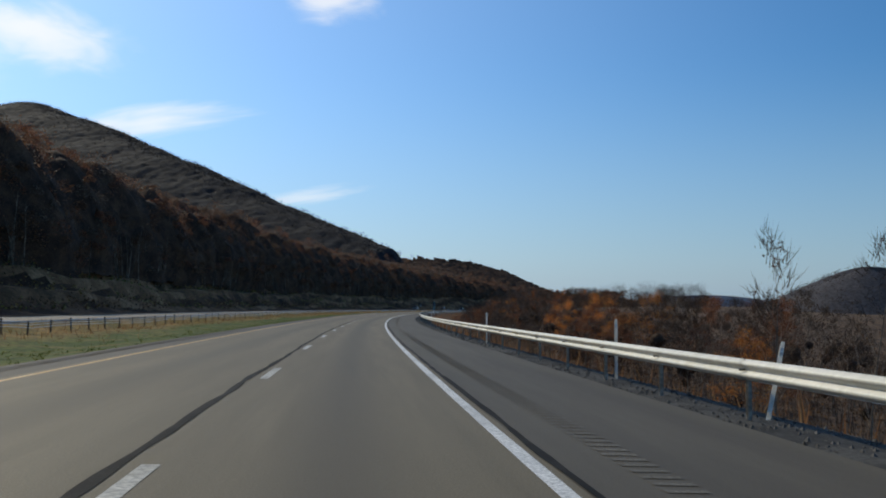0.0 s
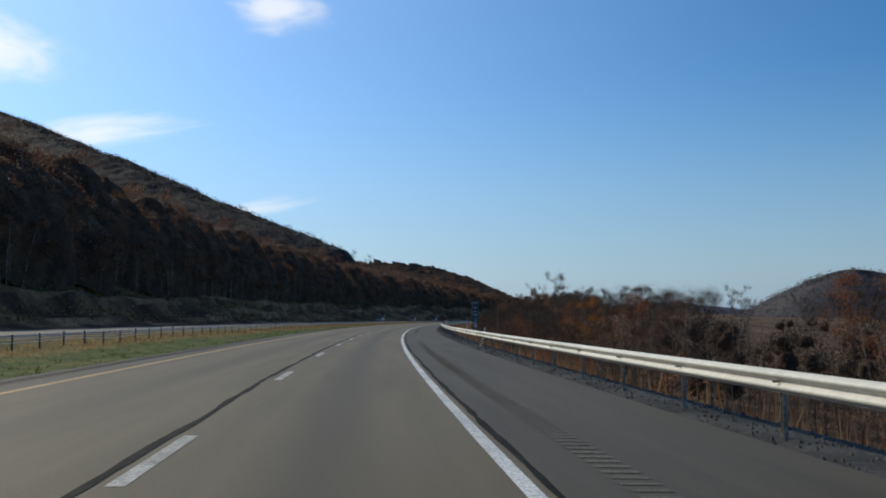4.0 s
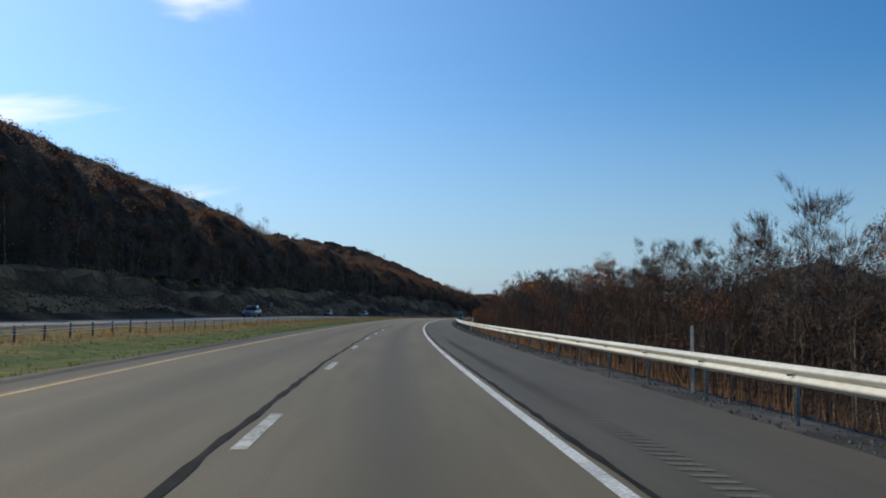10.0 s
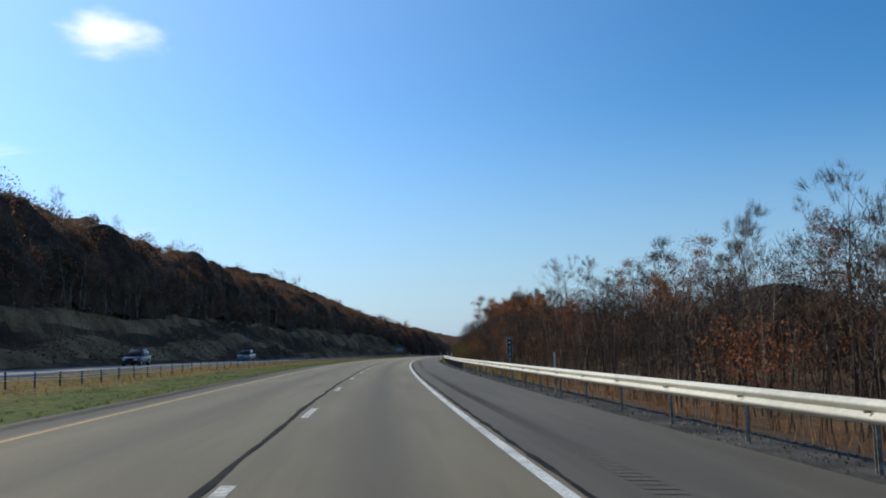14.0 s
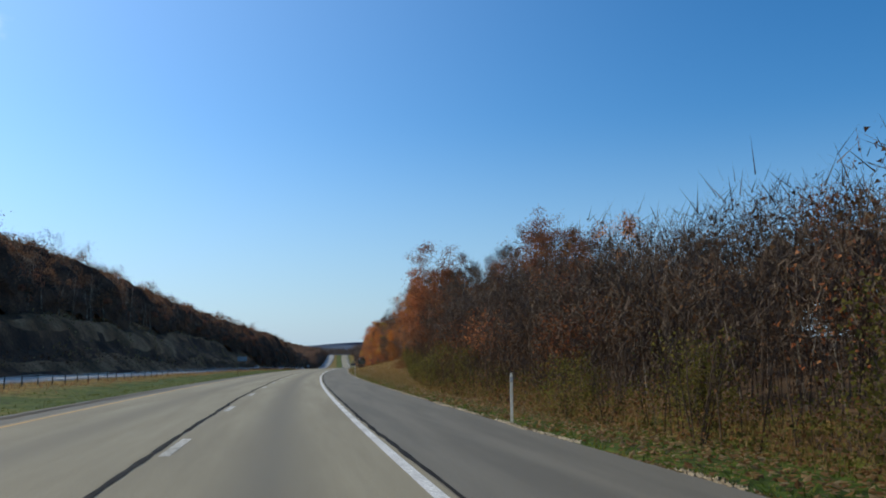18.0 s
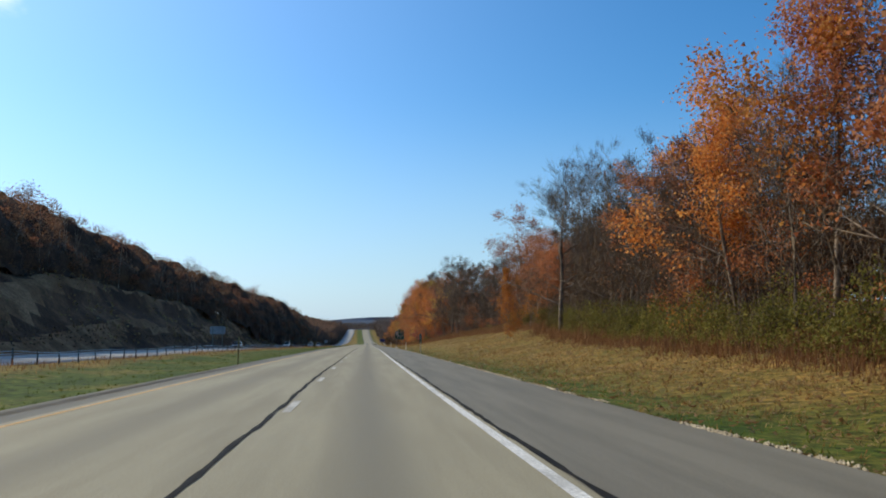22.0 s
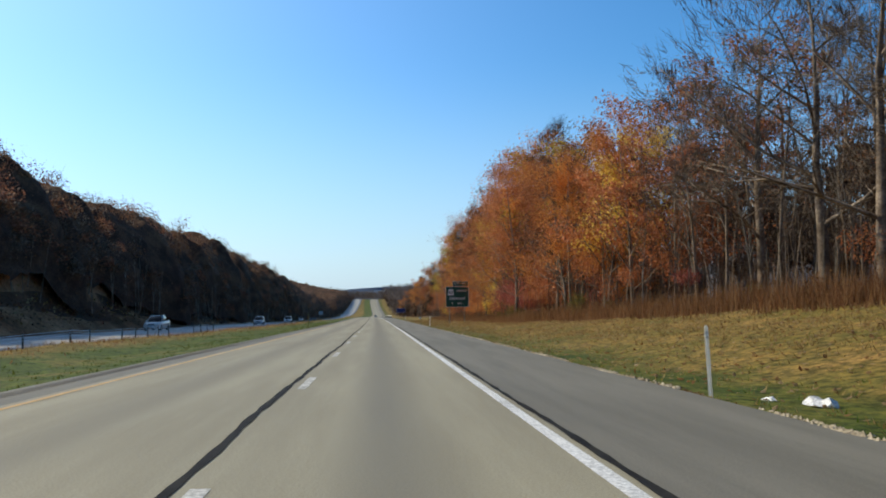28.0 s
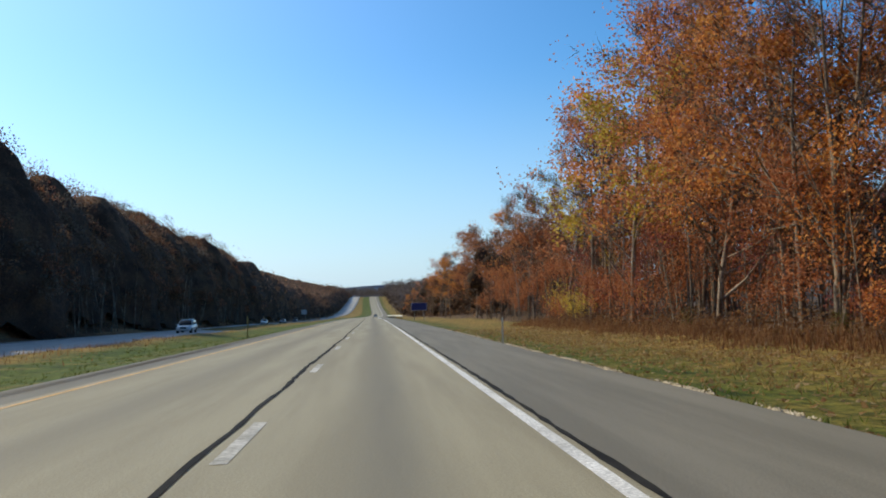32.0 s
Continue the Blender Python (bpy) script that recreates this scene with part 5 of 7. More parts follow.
p = cloud_points(brg, at(s, u, lie(s, u) + 1.5 + brg.rand(260) * 8), brg.uniform(1.2, 2.2, 260), np.full(260, 1.2), 260)
p = p[brg.permutation(len(p))]
tagged(part("woods_twigs", sliver_mesh("woods_twigs", p[:36000], 0.7, 0.015, 812), M_TWIGPALE), "fine pale twigs between the front trees", "woods", kind="stuff")
tagged(part("woods_leaves", leaf_mesh("woods_leaves", p[36000:], 0.10, 813), M_BROWN), "dry brown leaves between the front trees", "woods", kind="stuff")

# the closer weave of twigs and small dry leaves past the rail's end
s = brg.uniform(565, 720, 420)
u = edge(s) + brg.uniform(2, 13, 420)
g0 = lie(s, u)
p = cloud_points(brg, at(s, u, g0 + 1.5 + brg.rand(420) * np.maximum((tops(s) - g0) * np.interp(u - edge(s), [2, 13], [0.55, 0.7]) - 2.6, 0.5)), brg.uniform(1.0, 1.9, 420), np.full(420, 1.25), 270)
p = p[brg.permutation(len(p))]
tagged(part("woods_twigs", sliver_mesh("woods_twigs", p[:60000], 0.7, 0.015, 822), M_TWIGPALE), "fine pale twigs of the young woods", "woods", kind="stuff")
tagged(part("woods_leaves", leaf_mesh("woods_leaves", p[60000:], 0.10, 823), M_BROWN), "small dry brown leaves in the young woods", "woods", kind="stuff")

# a golden crown, and orange tops beside it
for a, b, count, low, high, mat, label in ((1008, 1018, 26, 0.25, 0.85, M_GOLD, "golden leaves of a tree at the woods' front"), (986, 1004, 40, 0.6, 1.0, M_ORANGE, "orange leaves high in the woods' front")):
    s = brg.uniform(a, b, count)
    u = edge(s) + brg.uniform(0.5, 5, count)
    g0 = lie(s, u)
    p = cloud_points(brg, at(s, u, g0 + (tops(s) - g0) * brg.uniform(low, high, count)), brg.uniform(0.9, 1.8, count), np.full(count, 0.8), 480)
    tagged(part("front_leaves", leaf_mesh("front_leaves", p, 0.11, 830 + a), mat), label, "woods", kind="stuff")

# rust, orange and gold leaves that reach down to the ground along the woods' front
for a, b, count, mat, leaf, low in ((945, 984, 90, M_RUST, 0.15, 0.98), (1030, 1150, 170, M_RUST, 0.15, 0.98), (955, 966, 26, M_ORANGE, 0.15, 0.95), (1012, 1040, 60, M_ORANGE, 0.15, 0.98), (880, 945, 26, M_RUST, 0.15, 0.98),
                                    (984, 1012, 46, M_RUST, 0.15, 1.06), (1001, 1011, 36, M_GOLD, 0.15, 0.8), (985, 1001, 90, M_CRIMSON, 0.15, 0.62), (970, 1015, 60, M_RUST, 0.15, 0.55), (1012, 1080, 60, M_RUST, 0.15, 0.5), (1040, 1090, 24, M_CRIMSON, 0.15, 0.7), (1078, 1090, 8, M_GOLD, 0.15, 0.4),
                                    (640, 700, 30, M_RUSSET, 0.16, 0.85), (790, 860, 26, M_RUST, 0.16, 0.9), (690, 790, 16, M_ORANGE, 0.15, 0.6), (697, 742, 60, M_RUST, 0.16, 1.0), (697, 740, 26, M_ORANGE, 0.16, 1.0), (548, 640, 40, M_RUSSET, 0.13, 0.74), (560, 640, 12, M_RUST, 0.13, 0.7), (330, 545, 44, M_RUSSET, 0.14, 0.78), (150, 330, 24, M_RUSSET, 0.17, 0.85),
                                    (932, 965, 12, M_CRIMSON, 0.15, 0.6), (795, 880, 12, M_CRIMSON, 0.15, 0.8)):
    count = int(count * 0.72)
    s = nrg.uniform(a, b, count)
    k = nrg.rand(count)
    u = edge(s) + 0.8 + 8 * k
    g0 = lie(s, u)
    r = nrg.uniform(1.0, 2.1, count)
    h = g0 + r * 0.8 + np.maximum((tops(s) - g0) * low * (0.35 + 0.65 * k) - r, 0.3) * nrg.rand(count) ** 0.9
    p = cloud_points(nrg, at(s, u, h), r, nrg.uniform(0.6, 1.0, count), 620 if a > 870 else 330)
    tagged(part("front_leaves", leaf_mesh("front_leaves", p, leaf * 0.72, 600 + a), mat), {M_RUST: "rust-red", M_ORANGE: "orange", M_GOLD: "golden", M_CRIMSON: "crimson", M_RUSSET: "russet"}[mat] + " leaves on low boughs at the woods' front", "woods", kind="stuff")

# the slim maple's crown
h = np.linspace(1.6, 8.6, 11)
r = np.interp(h, [1.6, 4, 8.6], [0.9, 1.35, 0.5])
s, u = 786 + nrg.normal(0, 0.45, 11), 18.2 + nrg.normal(0, 0.45, 11)
p = cloud_points(nrg, at(s, u, lie(s, u) + h - 0.6), r, np.full(11, 0.9), 260)
slim_leaves = part("leaves", leaf_mesh("leaves", p, 0.14, 77), M_ORANGE)
tagged(slim_leaves, "bright orange leaves of the slim maple", "leaves", kind="stuff")

# full crowns of the trees that stand out
for q, v, top, mat in ((654, 18.5, 14.6, M_RUSSET), (635, 24.5, 15.5, M_RUSSET), (706, 19.5, 17.0, M_RUST), (716, 20.0, 17.5, M_RUST), (727, 21.0, 15.5, M_ORANGE), (966, 20.5, 18.5, M_ORANGE), (1006, 20.0, 13.5, M_GOLD), (786, 24.5, 14.5, M_RUST)):
    k = nrg.rand(13)
    g0 = float(lie(q, v))
    h = top - 1.2 - k * (top - g0) * 0.55
    a = nrg.rand(13) * 6.283
    wide = 1.9 * np.sin(np.clip(0.25 + k, 0, 1) * 2.2)
    p = cloud_points(nrg, at(q + wide * np.cos(a) * nrg.rand(13), v + wide * np.sin(a) * nrg.rand(13), h), nrg.uniform(1.2, 2.1, 13), np.full(13, 0.8), 700)
    tagged(part("crown_leaves", leaf_mesh("crown_leaves", p, 0.12, 900 + int(q)), mat), "thick autumn leaves of a tree before the woods", "leaves", kind="stuff")
# ---------------------------------------------------------------- hillside to the left
hrng = random.Random(21)
for s0, s1, count in ((60, 330, 40), (330, 640, 56), (640, 1000, 64), (1000, 1250, 44), (1250, 1800, 20)):
    for k in range(count):
        q = s0 + (s1 - s0) * (k + hrng.random()) / count
        d = hrng.random() ** 1.2 * 55
        kind = pick(hrng, (("shade", 8), ("shadebare", 1.6 if q < 800 else 0.7)))
        plant(kind, q, (-46 if q < 940 else -37) - d, hrng.uniform(0.66, 0.88) if q < 1000 else hrng.uniform(0.85, 1.05), hrng)
for kind, q, u, top in ((("shadebare", 0), 689, -97, 45), (("shadebare", 1), 817, -77, 40), (("shade", 1), 822, -72, 37), (("shade", 1), 1150, -57, 30),
                        (("shade", 0), 336, -74, 35), (("shadebare", 1), 640, -92, 44), (("shade", 2), 560, -80, 38), (("shade", 0), 344, -77, 36), (("shade", 1), 341, -79, 35), (("russet", 0), 346, -76, 35), (("shade", 2), 200, -80, 42), (("russet", 1), 203, -81, 42)):
    plant(kind, q, u, (top - float(lie(q, u))) / TALL[kind], hrng)

# brown brush along the foot and top of the bank
count = 16000
s = nrg.uniform(0, 1250, count)
u = np.where(nrg.rand(count) < 0.5, -33.5 - nrg.rand(count) * 3, -43 - nrg.rand(count) * 4)
tagged(part("bank_scrub", leaf_mesh("bank_scrub", at(s, u, lie(s, u) + nrg.rand(count) ** 1.5 * 1.5), 0.3, 70), M_BROWN), "dark brown scrub along the shale bank", "brush", kind="stuff")

# rough grass and brush on the shale bank
count = 15000
s = nrg.uniform(0, 1250, count)
u = -34 - nrg.rand(count) * 13
keep = (np.sin(s * 0.16 + 0.10 * u + 1.3 * np.sin(s * 0.05)) + 0.5 * np.sin(s * 0.9) + nrg.normal(0, 0.5, count)) > 0.1
s, u = s[keep], u[keep]
tagged(part("bank_brush", leaf_mesh("bank_brush", at(s, u, lie(s, u) + nrg.rand(len(s)) * 0.7), 0.34, 71), M_STRAW), "tufts of straw grass and brush on the shale bank", "brush", kind="stuff")


def crown_field(name, xyz, radius, mat, label, seed, leaves=9, size=0.42):
    """Far woods: many crowns, each a loose clump of leaf masses, in one mesh."""
    g = np.random.RandomState(seed)
    n = len(xyz)
    rad = np.repeat(radius * g.uniform(0.6, 1.3, n), leaves)
    off = g.normal(size=(n * leaves, 3))
    off /= np.linalg.norm(off, axis=1)[:, None]
    p = np.repeat(xyz, leaves, 0) + off * (rad * g.uniform(0.35, 1.0, n * leaves))[:, None]
    return tagged(part(name, leaf_mesh(name, p, rad * size * 2, seed + 1), mat), label, "woods", kind="stuff")


def canopy(x, y, cell, seed):
    """Rounded tops of crowns over the plane, each its own height and width."""
    g = np.random.RandomState(seed)
    jit = g.rand(64, 64, 4)
    i, j = np.floor(x / cell).astype(int), np.floor(y / cell).astype(int)
    best = np.zeros(x.shape)
    for di in (-1, 0, 1):
        for dj in (-1, 0, 1):
            q = jit[(i + di) % 64, (j + dj) % 64]
            d = np.hypot(x - (i + di + q[..., 0]) * cell, y - (j + dj + q[..., 1]) * cell) / (cell * (0.7 + 0.5 * q[..., 2]))
            best = np.maximum(best, (0.55 + 0.75 * q[..., 3]) * np.sqrt(np.clip(1 - d * d, 0, 1)))
    return best


def hill_front(s):
    """Where the hillside woods begin above the bank."""
    return np.interp(s, [0, 900, 960, 1040, 1130, 2300], [-46.5, -46.5, -42, -35.5, -34.5, -34.5]) - shift(s)


def hill_top(s, u):
    """Height of the hillside canopy over the road."""
    grown = np.interp(s, [0, 330, 700, 1060, 1150, 1380, 1600, 2300], [22.3, 21.0, 19.6, 17.0, 17.6, 20.3, 14, 8])
    slope = np.interp(s, [0, 300, 500, 1000, 1200], [0.3, 0.25, 0.2, 0.2, 0.16])
    uneven = 1.3 * np.sin(s * 0.19 + 0.11 * u) * np.sin(s * 0.071 + 1) + 1.0 * np.sin(s * 0.47 + 0.3 * u + 2) + 0.8 * np.sin(s * 0.83 - 0.2 * u)
    return grown + uneven + slope * (np.maximum(-45 - shift(s) * 0.6 - u, -12)) + 0.3 * np.maximum(-75 - u, 0) * np.interp(s, [760, 1050, 1250, 1400], [0, 1, 1, 0.3])


# the closed woods on the hillside: a wall of crowns at the front, then their tops up the slope
WALL = [(0, 0.0), (0.2, 0.06), (0.4, 0.13), (0.6, 0.2), (0.9, 0.27), (1.2, 0.34), (1.5, 0.41), (1.9, 0.48), (2.3, 0.55), (2.8, 0.62), (3.4, 0.69), (4.0, 0.76), (4.8, 0.83), (5.8, 0.90), (7.2, 0.96), (9, 1.0)]
WALL += [(9 + 1.6 * k, 1.0) for k in range(1, 24)] + [(50 + 4 * k, 1.0) for k in range(17)]
back, rise = np.array(WALL).T
for name, s0, s1, step, leaves, size in (("hillside_canopy", -10, 640, 1.5, 40000, 0.24), ("hillside_canopy", 640, 1320, 1.3, 50000, 0.2), ("hillside_canopy", 1320, 2300, 5.0, 24000, 0.6)):
    ss = np.arange(s0, s1 + 0.1 + step, step)
    A, K = np.meshgrid(ss, np.arange(len(back)), indexing="ij")
    wob = 1.6 * np.sin(ss * 0.11) + 1.1 * np.sin(ss * 0.29 + 2)
    U = (hill_front(ss) + wob)[:, None] - back[None]
    g0 = lie(A, U)
    H = g0 - 0.3 + (np.maximum(hill_top(A, U), g0 + 3) - g0) * rise[None]
    arc = np.concatenate([[0], np.cumsum(np.hypot(np.diff(back), np.diff(rise) * 13))])
    bumps = 1.1 * canopy(A + 1.5 * np.sin(arc[K] * 0.4), arc[K], 7.4, 31) * np.clip(rise[None] * 1.6, 0.2, 1) + 0.5 * canopy(A, arc[K] + 0.7 * np.sin(A * 0.8), 2.9, 32)
    lean = np.clip((1 - rise[None]) * 1.6, 0.12, 1)
    U2 = U + bumps * 2.6 * lean + nrg.normal(0, 0.2, U.shape)
    H2 = H - 1.9 * rise[None] + bumps * 2.9 * (1.1 - lean) + nrg.normal(0, 0.2, U.shape)
    V = at(A, U2, H2)
    n = len(back)
    i, j = np.meshgrid(np.arange(len(ss) - 1), np.arange(n - 1), indexing="ij")
    q = (i * n + j).ravel()
    tagged(part(name, mesh_of(name, V.reshape(-1, 3).tolist(), np.stack([q, q + n, q + n + 1, q + 1], 1).tolist(), True), M_OAKMASS), "dark backing that paints the shaded depth of the hillside woods", "woods", kind="stuff")
    pick_s = nrg.randint(0, len(ss), leaves)
    pick_k = np.minimum((nrg.rand(leaves) ** 1.25 * len(back)).astype(int), len(back) - 1)
    c = V[pick_s, pick_k] + nrg.normal(0, 0.75 if step < 4 else 1.6, (leaves, 3)) + np.array([0, 0, 0.4])
    cut = leaves * 7 // 10
    tagged(part(name + "_leaves", leaf_mesh(name + "_leaves", c[:cut], size, 510 + s0), M_SHADELEAF), "brown leaves over the shaded hillside woods", "woods", kind="stuff")
    tagged(part(name + "_twigs", sliver_mesh(name + "_twigs", c[cut:], 1.5, 0.022 if step < 4 else 0.08, 511 + s0), M_TWIG), "bare twigs standing out of the hillside woods", "woods", kind="stuff")
    if step > 4:
        continue
    # single crowns: clumps of leaves over the front and the tops, brown, reddish and grey
    for mat_, share, seed in ((M_SHADELEAF, 0.5, 1), (M_SHADERED, 0.3, 2), (M_SHADEGREY, 0.2, 3)):
        m = int((s1 - s0) * 2.0 * share)
        row = np.minimum((4 + nrg.rand(m) ** 1.1 * 19).astype(int), len(back) - 1)
        c = V[nrg.randint(0, len(ss), m), row] + nrg.normal(0, 0.5, (m, 3))
        r = nrg.uniform(1.0, 2.6, m) * np.where(row < 12, 0.85, 1.15)
        t = nrg.uniform(0.75, 1.2, m)
        n = 170
        off = nrg.normal(size=(m * n, 3))
        off[:, 2] = np.abs(off[:, 2]) * 1.1 - 0.35
        off *= (nrg.rand(m * n) ** 0.3 / np.linalg.norm(off, axis=1))[:, None]
        off[:, 2] *= np.repeat(t, n)
        q = np.repeat(c, n, 0) + off * np.repeat(r, n)[:, None]
        tagged(part("hillside_crowns", leaf_mesh("hillside_crowns", q, 0.25, 520 + s0 + seed), mat_), {1: "brown", 2: "reddish brown", 3: "grey-brown"}[seed] + " crowns of the shaded hillside woods", "woods", kind="stuff")
        tagged(part("hillside_crown_twigs", sliver_mesh("hillside_crown_twigs", q[::14] + np.array([0, 0, 0.3]), 1.1, 0.02, 530 + s0 + seed), M_TWIG), "bare twigs of the hillside crowns", "woods", kind="stuff")
    m = int((s1 - s0) * 0.5)
    s = nrg.uniform(s0, s1, m)
    u = hill_front(s) + nrg.uniform(0.2, 2.4, m)
    tagged(part("hillside_trunks", stem_mesh("hillside_trunks", s, u, nrg.uniform(5, 11, m), nrg.uniform(0.05, 0.13, m), 9, 540 + s0), M_BARK), "slender trunks along the front of the hillside woods", "woods", kind="stuff")

# olive tufts on the bank
count = 4500
s = nrg.uniform(0, 450, count)
u = -33.5 - nrg.rand(count) * 12
keep = np.sin(s * 0.11 - 0.3 * u + 2 * np.sin(s * 0.03)) + nrg.normal(0, 0.5, count) > 0.2
s, u = s[keep], u[keep]
tagged(part("bank_tufts", leaf_mesh("bank_tufts", at(s, u, lie(s, u) + nrg.rand(len(s)) * 0.5), 0.3, 72), M_OLIVE), "olive-green tufts on the shale bank", "brush", kind="stuff")


def relief(x, y, k):
    return k * (np.sin(x * 0.011 + 1.7 * np.sin(y * 0.007)) * np.sin(y * 0.013 + x * 0.004) + 0.4 * np.sin(x * 0.04 + y * 0.03))


# the wooded mountain: a straight ridge that runs down towards the road
RIDGE_A, RIDGE_B = np.array([86.0, 745.0]), np.array([-496.0, 1416.0])
RIDGE_W = (RIDGE_B - RIDGE_A) / np.linalg.norm(RIDGE_B - RIDGE_A)
RIDGE_N = np.array([RIDGE_W[1], -RIDGE_W[0]])


def mountain_z(r, w):
    crest = np.interp(r, [-250, 0, 104, 298, 580, 860, 1000, 1300, 1800, 2400], [-30, 12, 42, 107, 198, 284, 292, 270, 255, 245])
    top = crest - np.where(w > 0, 0.42, 0.34) * np.maximum(np.abs(w) - 14, 0) + relief(r * 1.6, w, 2.5) * np.clip(r / 300, 0, 1)
    x = RIDGE_A[0] + r * RIDGE_W[0] + w * RIDGE_N[0]
    y = RIDGE_A[1] + r * RIDGE_W[1] + w * RIDGE_N[1]
    return np.maximum(top - 0.9 * np.maximum(road_side(x, y) + 150, 0), -95)


def road_side(x, y):
    """How far to the right of the road a place lies."""
    x, y = np.asarray(x, float), np.asarray(y, float)
    k = np.argmin((x[..., None] - RX[::4]) ** 2 + (y[..., None] - RY[::4]) ** 2, -1) * 4
    return (x - RX[k]) * np.cos(RTH[k]) - (y - RY[k]) * np.sin(RTH[k])


rr, ww = np.meshgrid(np.arange(-250, 2401, 30), np.arange(-900, 901, 30), indexing="ij")
pts = RIDGE_A + rr[..., None] * RIDGE_W + ww[..., None] * RIDGE_N
V = np.concatenate([pts, mountain_z(rr, ww)[..., None]], -1).reshape(-1, 3)
n = rr.shape[1]
F = [(i * n + j, (i + 1) * n + j, (i + 1) * n + j + 1, i * n + j + 1) for i in range(rr.shape[0] - 1) for j in range(n - 1)]
tagged(part("mountain", mesh_of("mountain", V.tolist(), F, True), M_WOODS), "long wooded mountain ridge, shade and haze put into its colour", "mountain", kind="structure")
# its closed canopy of bare crowns on the side that faces the road
rr, ww = np.meshgrid(np.arange(-200, 1480, 3.2), np.arange(-560, 34, 3.2), indexing="ij")
pts = RIDGE_A + rr[..., None] * RIDGE_W + ww[..., None] * RIDGE_N
zz = mountain_z(rr, ww) + 1.5 + 2.6 * canopy(rr, ww, 8.5, 15) + nrg.normal(0, 0.2, rr.shape)
V = np.concatenate([pts, zz[..., None]], -1).reshape(-1, 3)
n = rr.shape[1]
i, j = np.meshgrid(np.arange(rr.shape[0] - 1), np.arange(n - 1), indexing="ij")
a = (i * n + j).ravel()
F = np.stack([a, a + n, a + n + 1, a + 1], 1).tolist()
tagged(part("mountain_canopy", mesh_of("mountain_canopy", V.tolist(), F, True), M_WOODS), "crowns covering the mountain, shade and haze put into their colour", "woods", kind="stuff")
count = 13000
r = nrg.uniform(-60, 1480, count)
w = np.where(nrg.rand(count) < 0.4, nrg.normal(-4, 14, count), nrg.uniform(-540, 30, count))
z = mountain_z(r, w)
keep = z > -12
xyz = np.concatenate([RIDGE_A + r[:, None] * RIDGE_W + w[:, None] * RIDGE_N, z[:, None] + 3.5], 1)[keep]
crown_field("mountain_woods", xyz, 3.6, M_FARLEAF, "autumn woods covering the mountain, toned dark for shade", 5, 14, 0.11)

# low hill, far ridges and houses beyond the valley to the right
def dome(name, cx, cy, base, high, rx, ry, turn, mat, label, seed, crowns, size):
    a, b = np.meshgrid(np.linspace(0, 1, 22), np.linspace(0, 2 * math.pi, 48, endpoint=False), indexing="ij")
    x, y = rx * a * np.cos(b), ry * a * np.sin(b)
    z = base + (high - base) * (np.cos(np.clip(a, 0, 1) * math.pi) * 0.5 + 0.5) * (1 + 0.06 * np.sin(3 * b + seed))
    c, s_ = math.cos(turn), math.sin(turn)
    V = np.stack([cx + c * x - s_ * y, cy + s_ * x + c * y, z], -1).reshape(-1, 3)
    F = [(i * 48 + j, (i + 1) * 48 + j, (i + 1) * 48 + (j + 1) % 48, i * 48 + (j + 1) % 48) for i in range(21) for j in range(48)]
    tagged(part(name, mesh_of(name, V.tolist(), F, True), mat), label, "hill", kind="structure")
    if crowns:
        g = np.random.RandomState(seed)
        t, b = np.sqrt(g.rand(crowns)) * 0.8, g.rand(crowns) * 6.283
        x, y = rx * t * np.cos(b), ry * t * np.sin(b)
        z = base + (high - base) * (np.cos(t * math.pi) * 0.5 + 0.5) * (1 + 0.06 * np.sin(3 * b + seed))
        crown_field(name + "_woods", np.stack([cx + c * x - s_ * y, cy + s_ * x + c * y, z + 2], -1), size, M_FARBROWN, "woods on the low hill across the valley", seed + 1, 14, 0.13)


dome("hill", 835, 1345, -75, 39, 380, 280, 0.4, M_HILL, "low wooded hill across the valley, haze put into its colour", 3, 2200, 5)
dome("far_ridge", 1750, 4200, -120, -14, 1300, 380, 0.15, M_HORIZON, "far ridge on the horizon, blue haze put into its colour", 6, 0, 5)
dome("far_ridge", 2700, 3300, -100, 50, 900, 500, -0.5, M_WOODS, "far wooded ridge beyond the valley", 9, 0, 5)

# woods round the far end of the road
for a, b, c, d, low, high, count in ((1450, 2400, 14, 140, 3, 12, 700), (1450, 2400, -170, -46, 2, 8, 600), (1650, 2350, 16, 130, 8, 20, 900), (2050, 2600, -220, -40, 4, 11, 700), (2150, 2600, -40, 60, 5, 11, 500), (2300, 3000, 10, 320, 4, 12, 500)):
    s = nrg.uniform(a, b, count)
    u = nrg.uniform(c, d, count)
    crown_field("far_woods", at(s, u, lie(s, u) + nrg.uniform(low, high, count)), 4.5, M_FARBROWN, "brown woods where the road rises in the distance", 200 + a + c, 26, 0.13)

# tall woods on the rising ground behind the front trees
s, u = nrg.uniform(690, 1300, 420), nrg.uniform(48, 130, 420)
r = nrg.uniform(3.0, 4.8, 420)
h = lie(s, u) + np.interp(s, [690, 800, 1300], [13, 17, 18]) + nrg.uniform(-6, 4, 420)
p = cloud_points(nrg, at(s, u, h - 2.0), r, nrg.uniform(0.9, 1.3, 420), 150)
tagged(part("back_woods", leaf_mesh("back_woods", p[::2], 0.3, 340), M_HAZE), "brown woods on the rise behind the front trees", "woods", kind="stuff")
tagged(part("back_woods_twigs", sliver_mesh("back_woods_twigs", p[1::2], 1.6, 0.04, 341), M_TWIG), "fine twigs of the woods behind the front trees", "woods", kind="stuff")

# broad valley floor out to the horizon
V, F = [], []
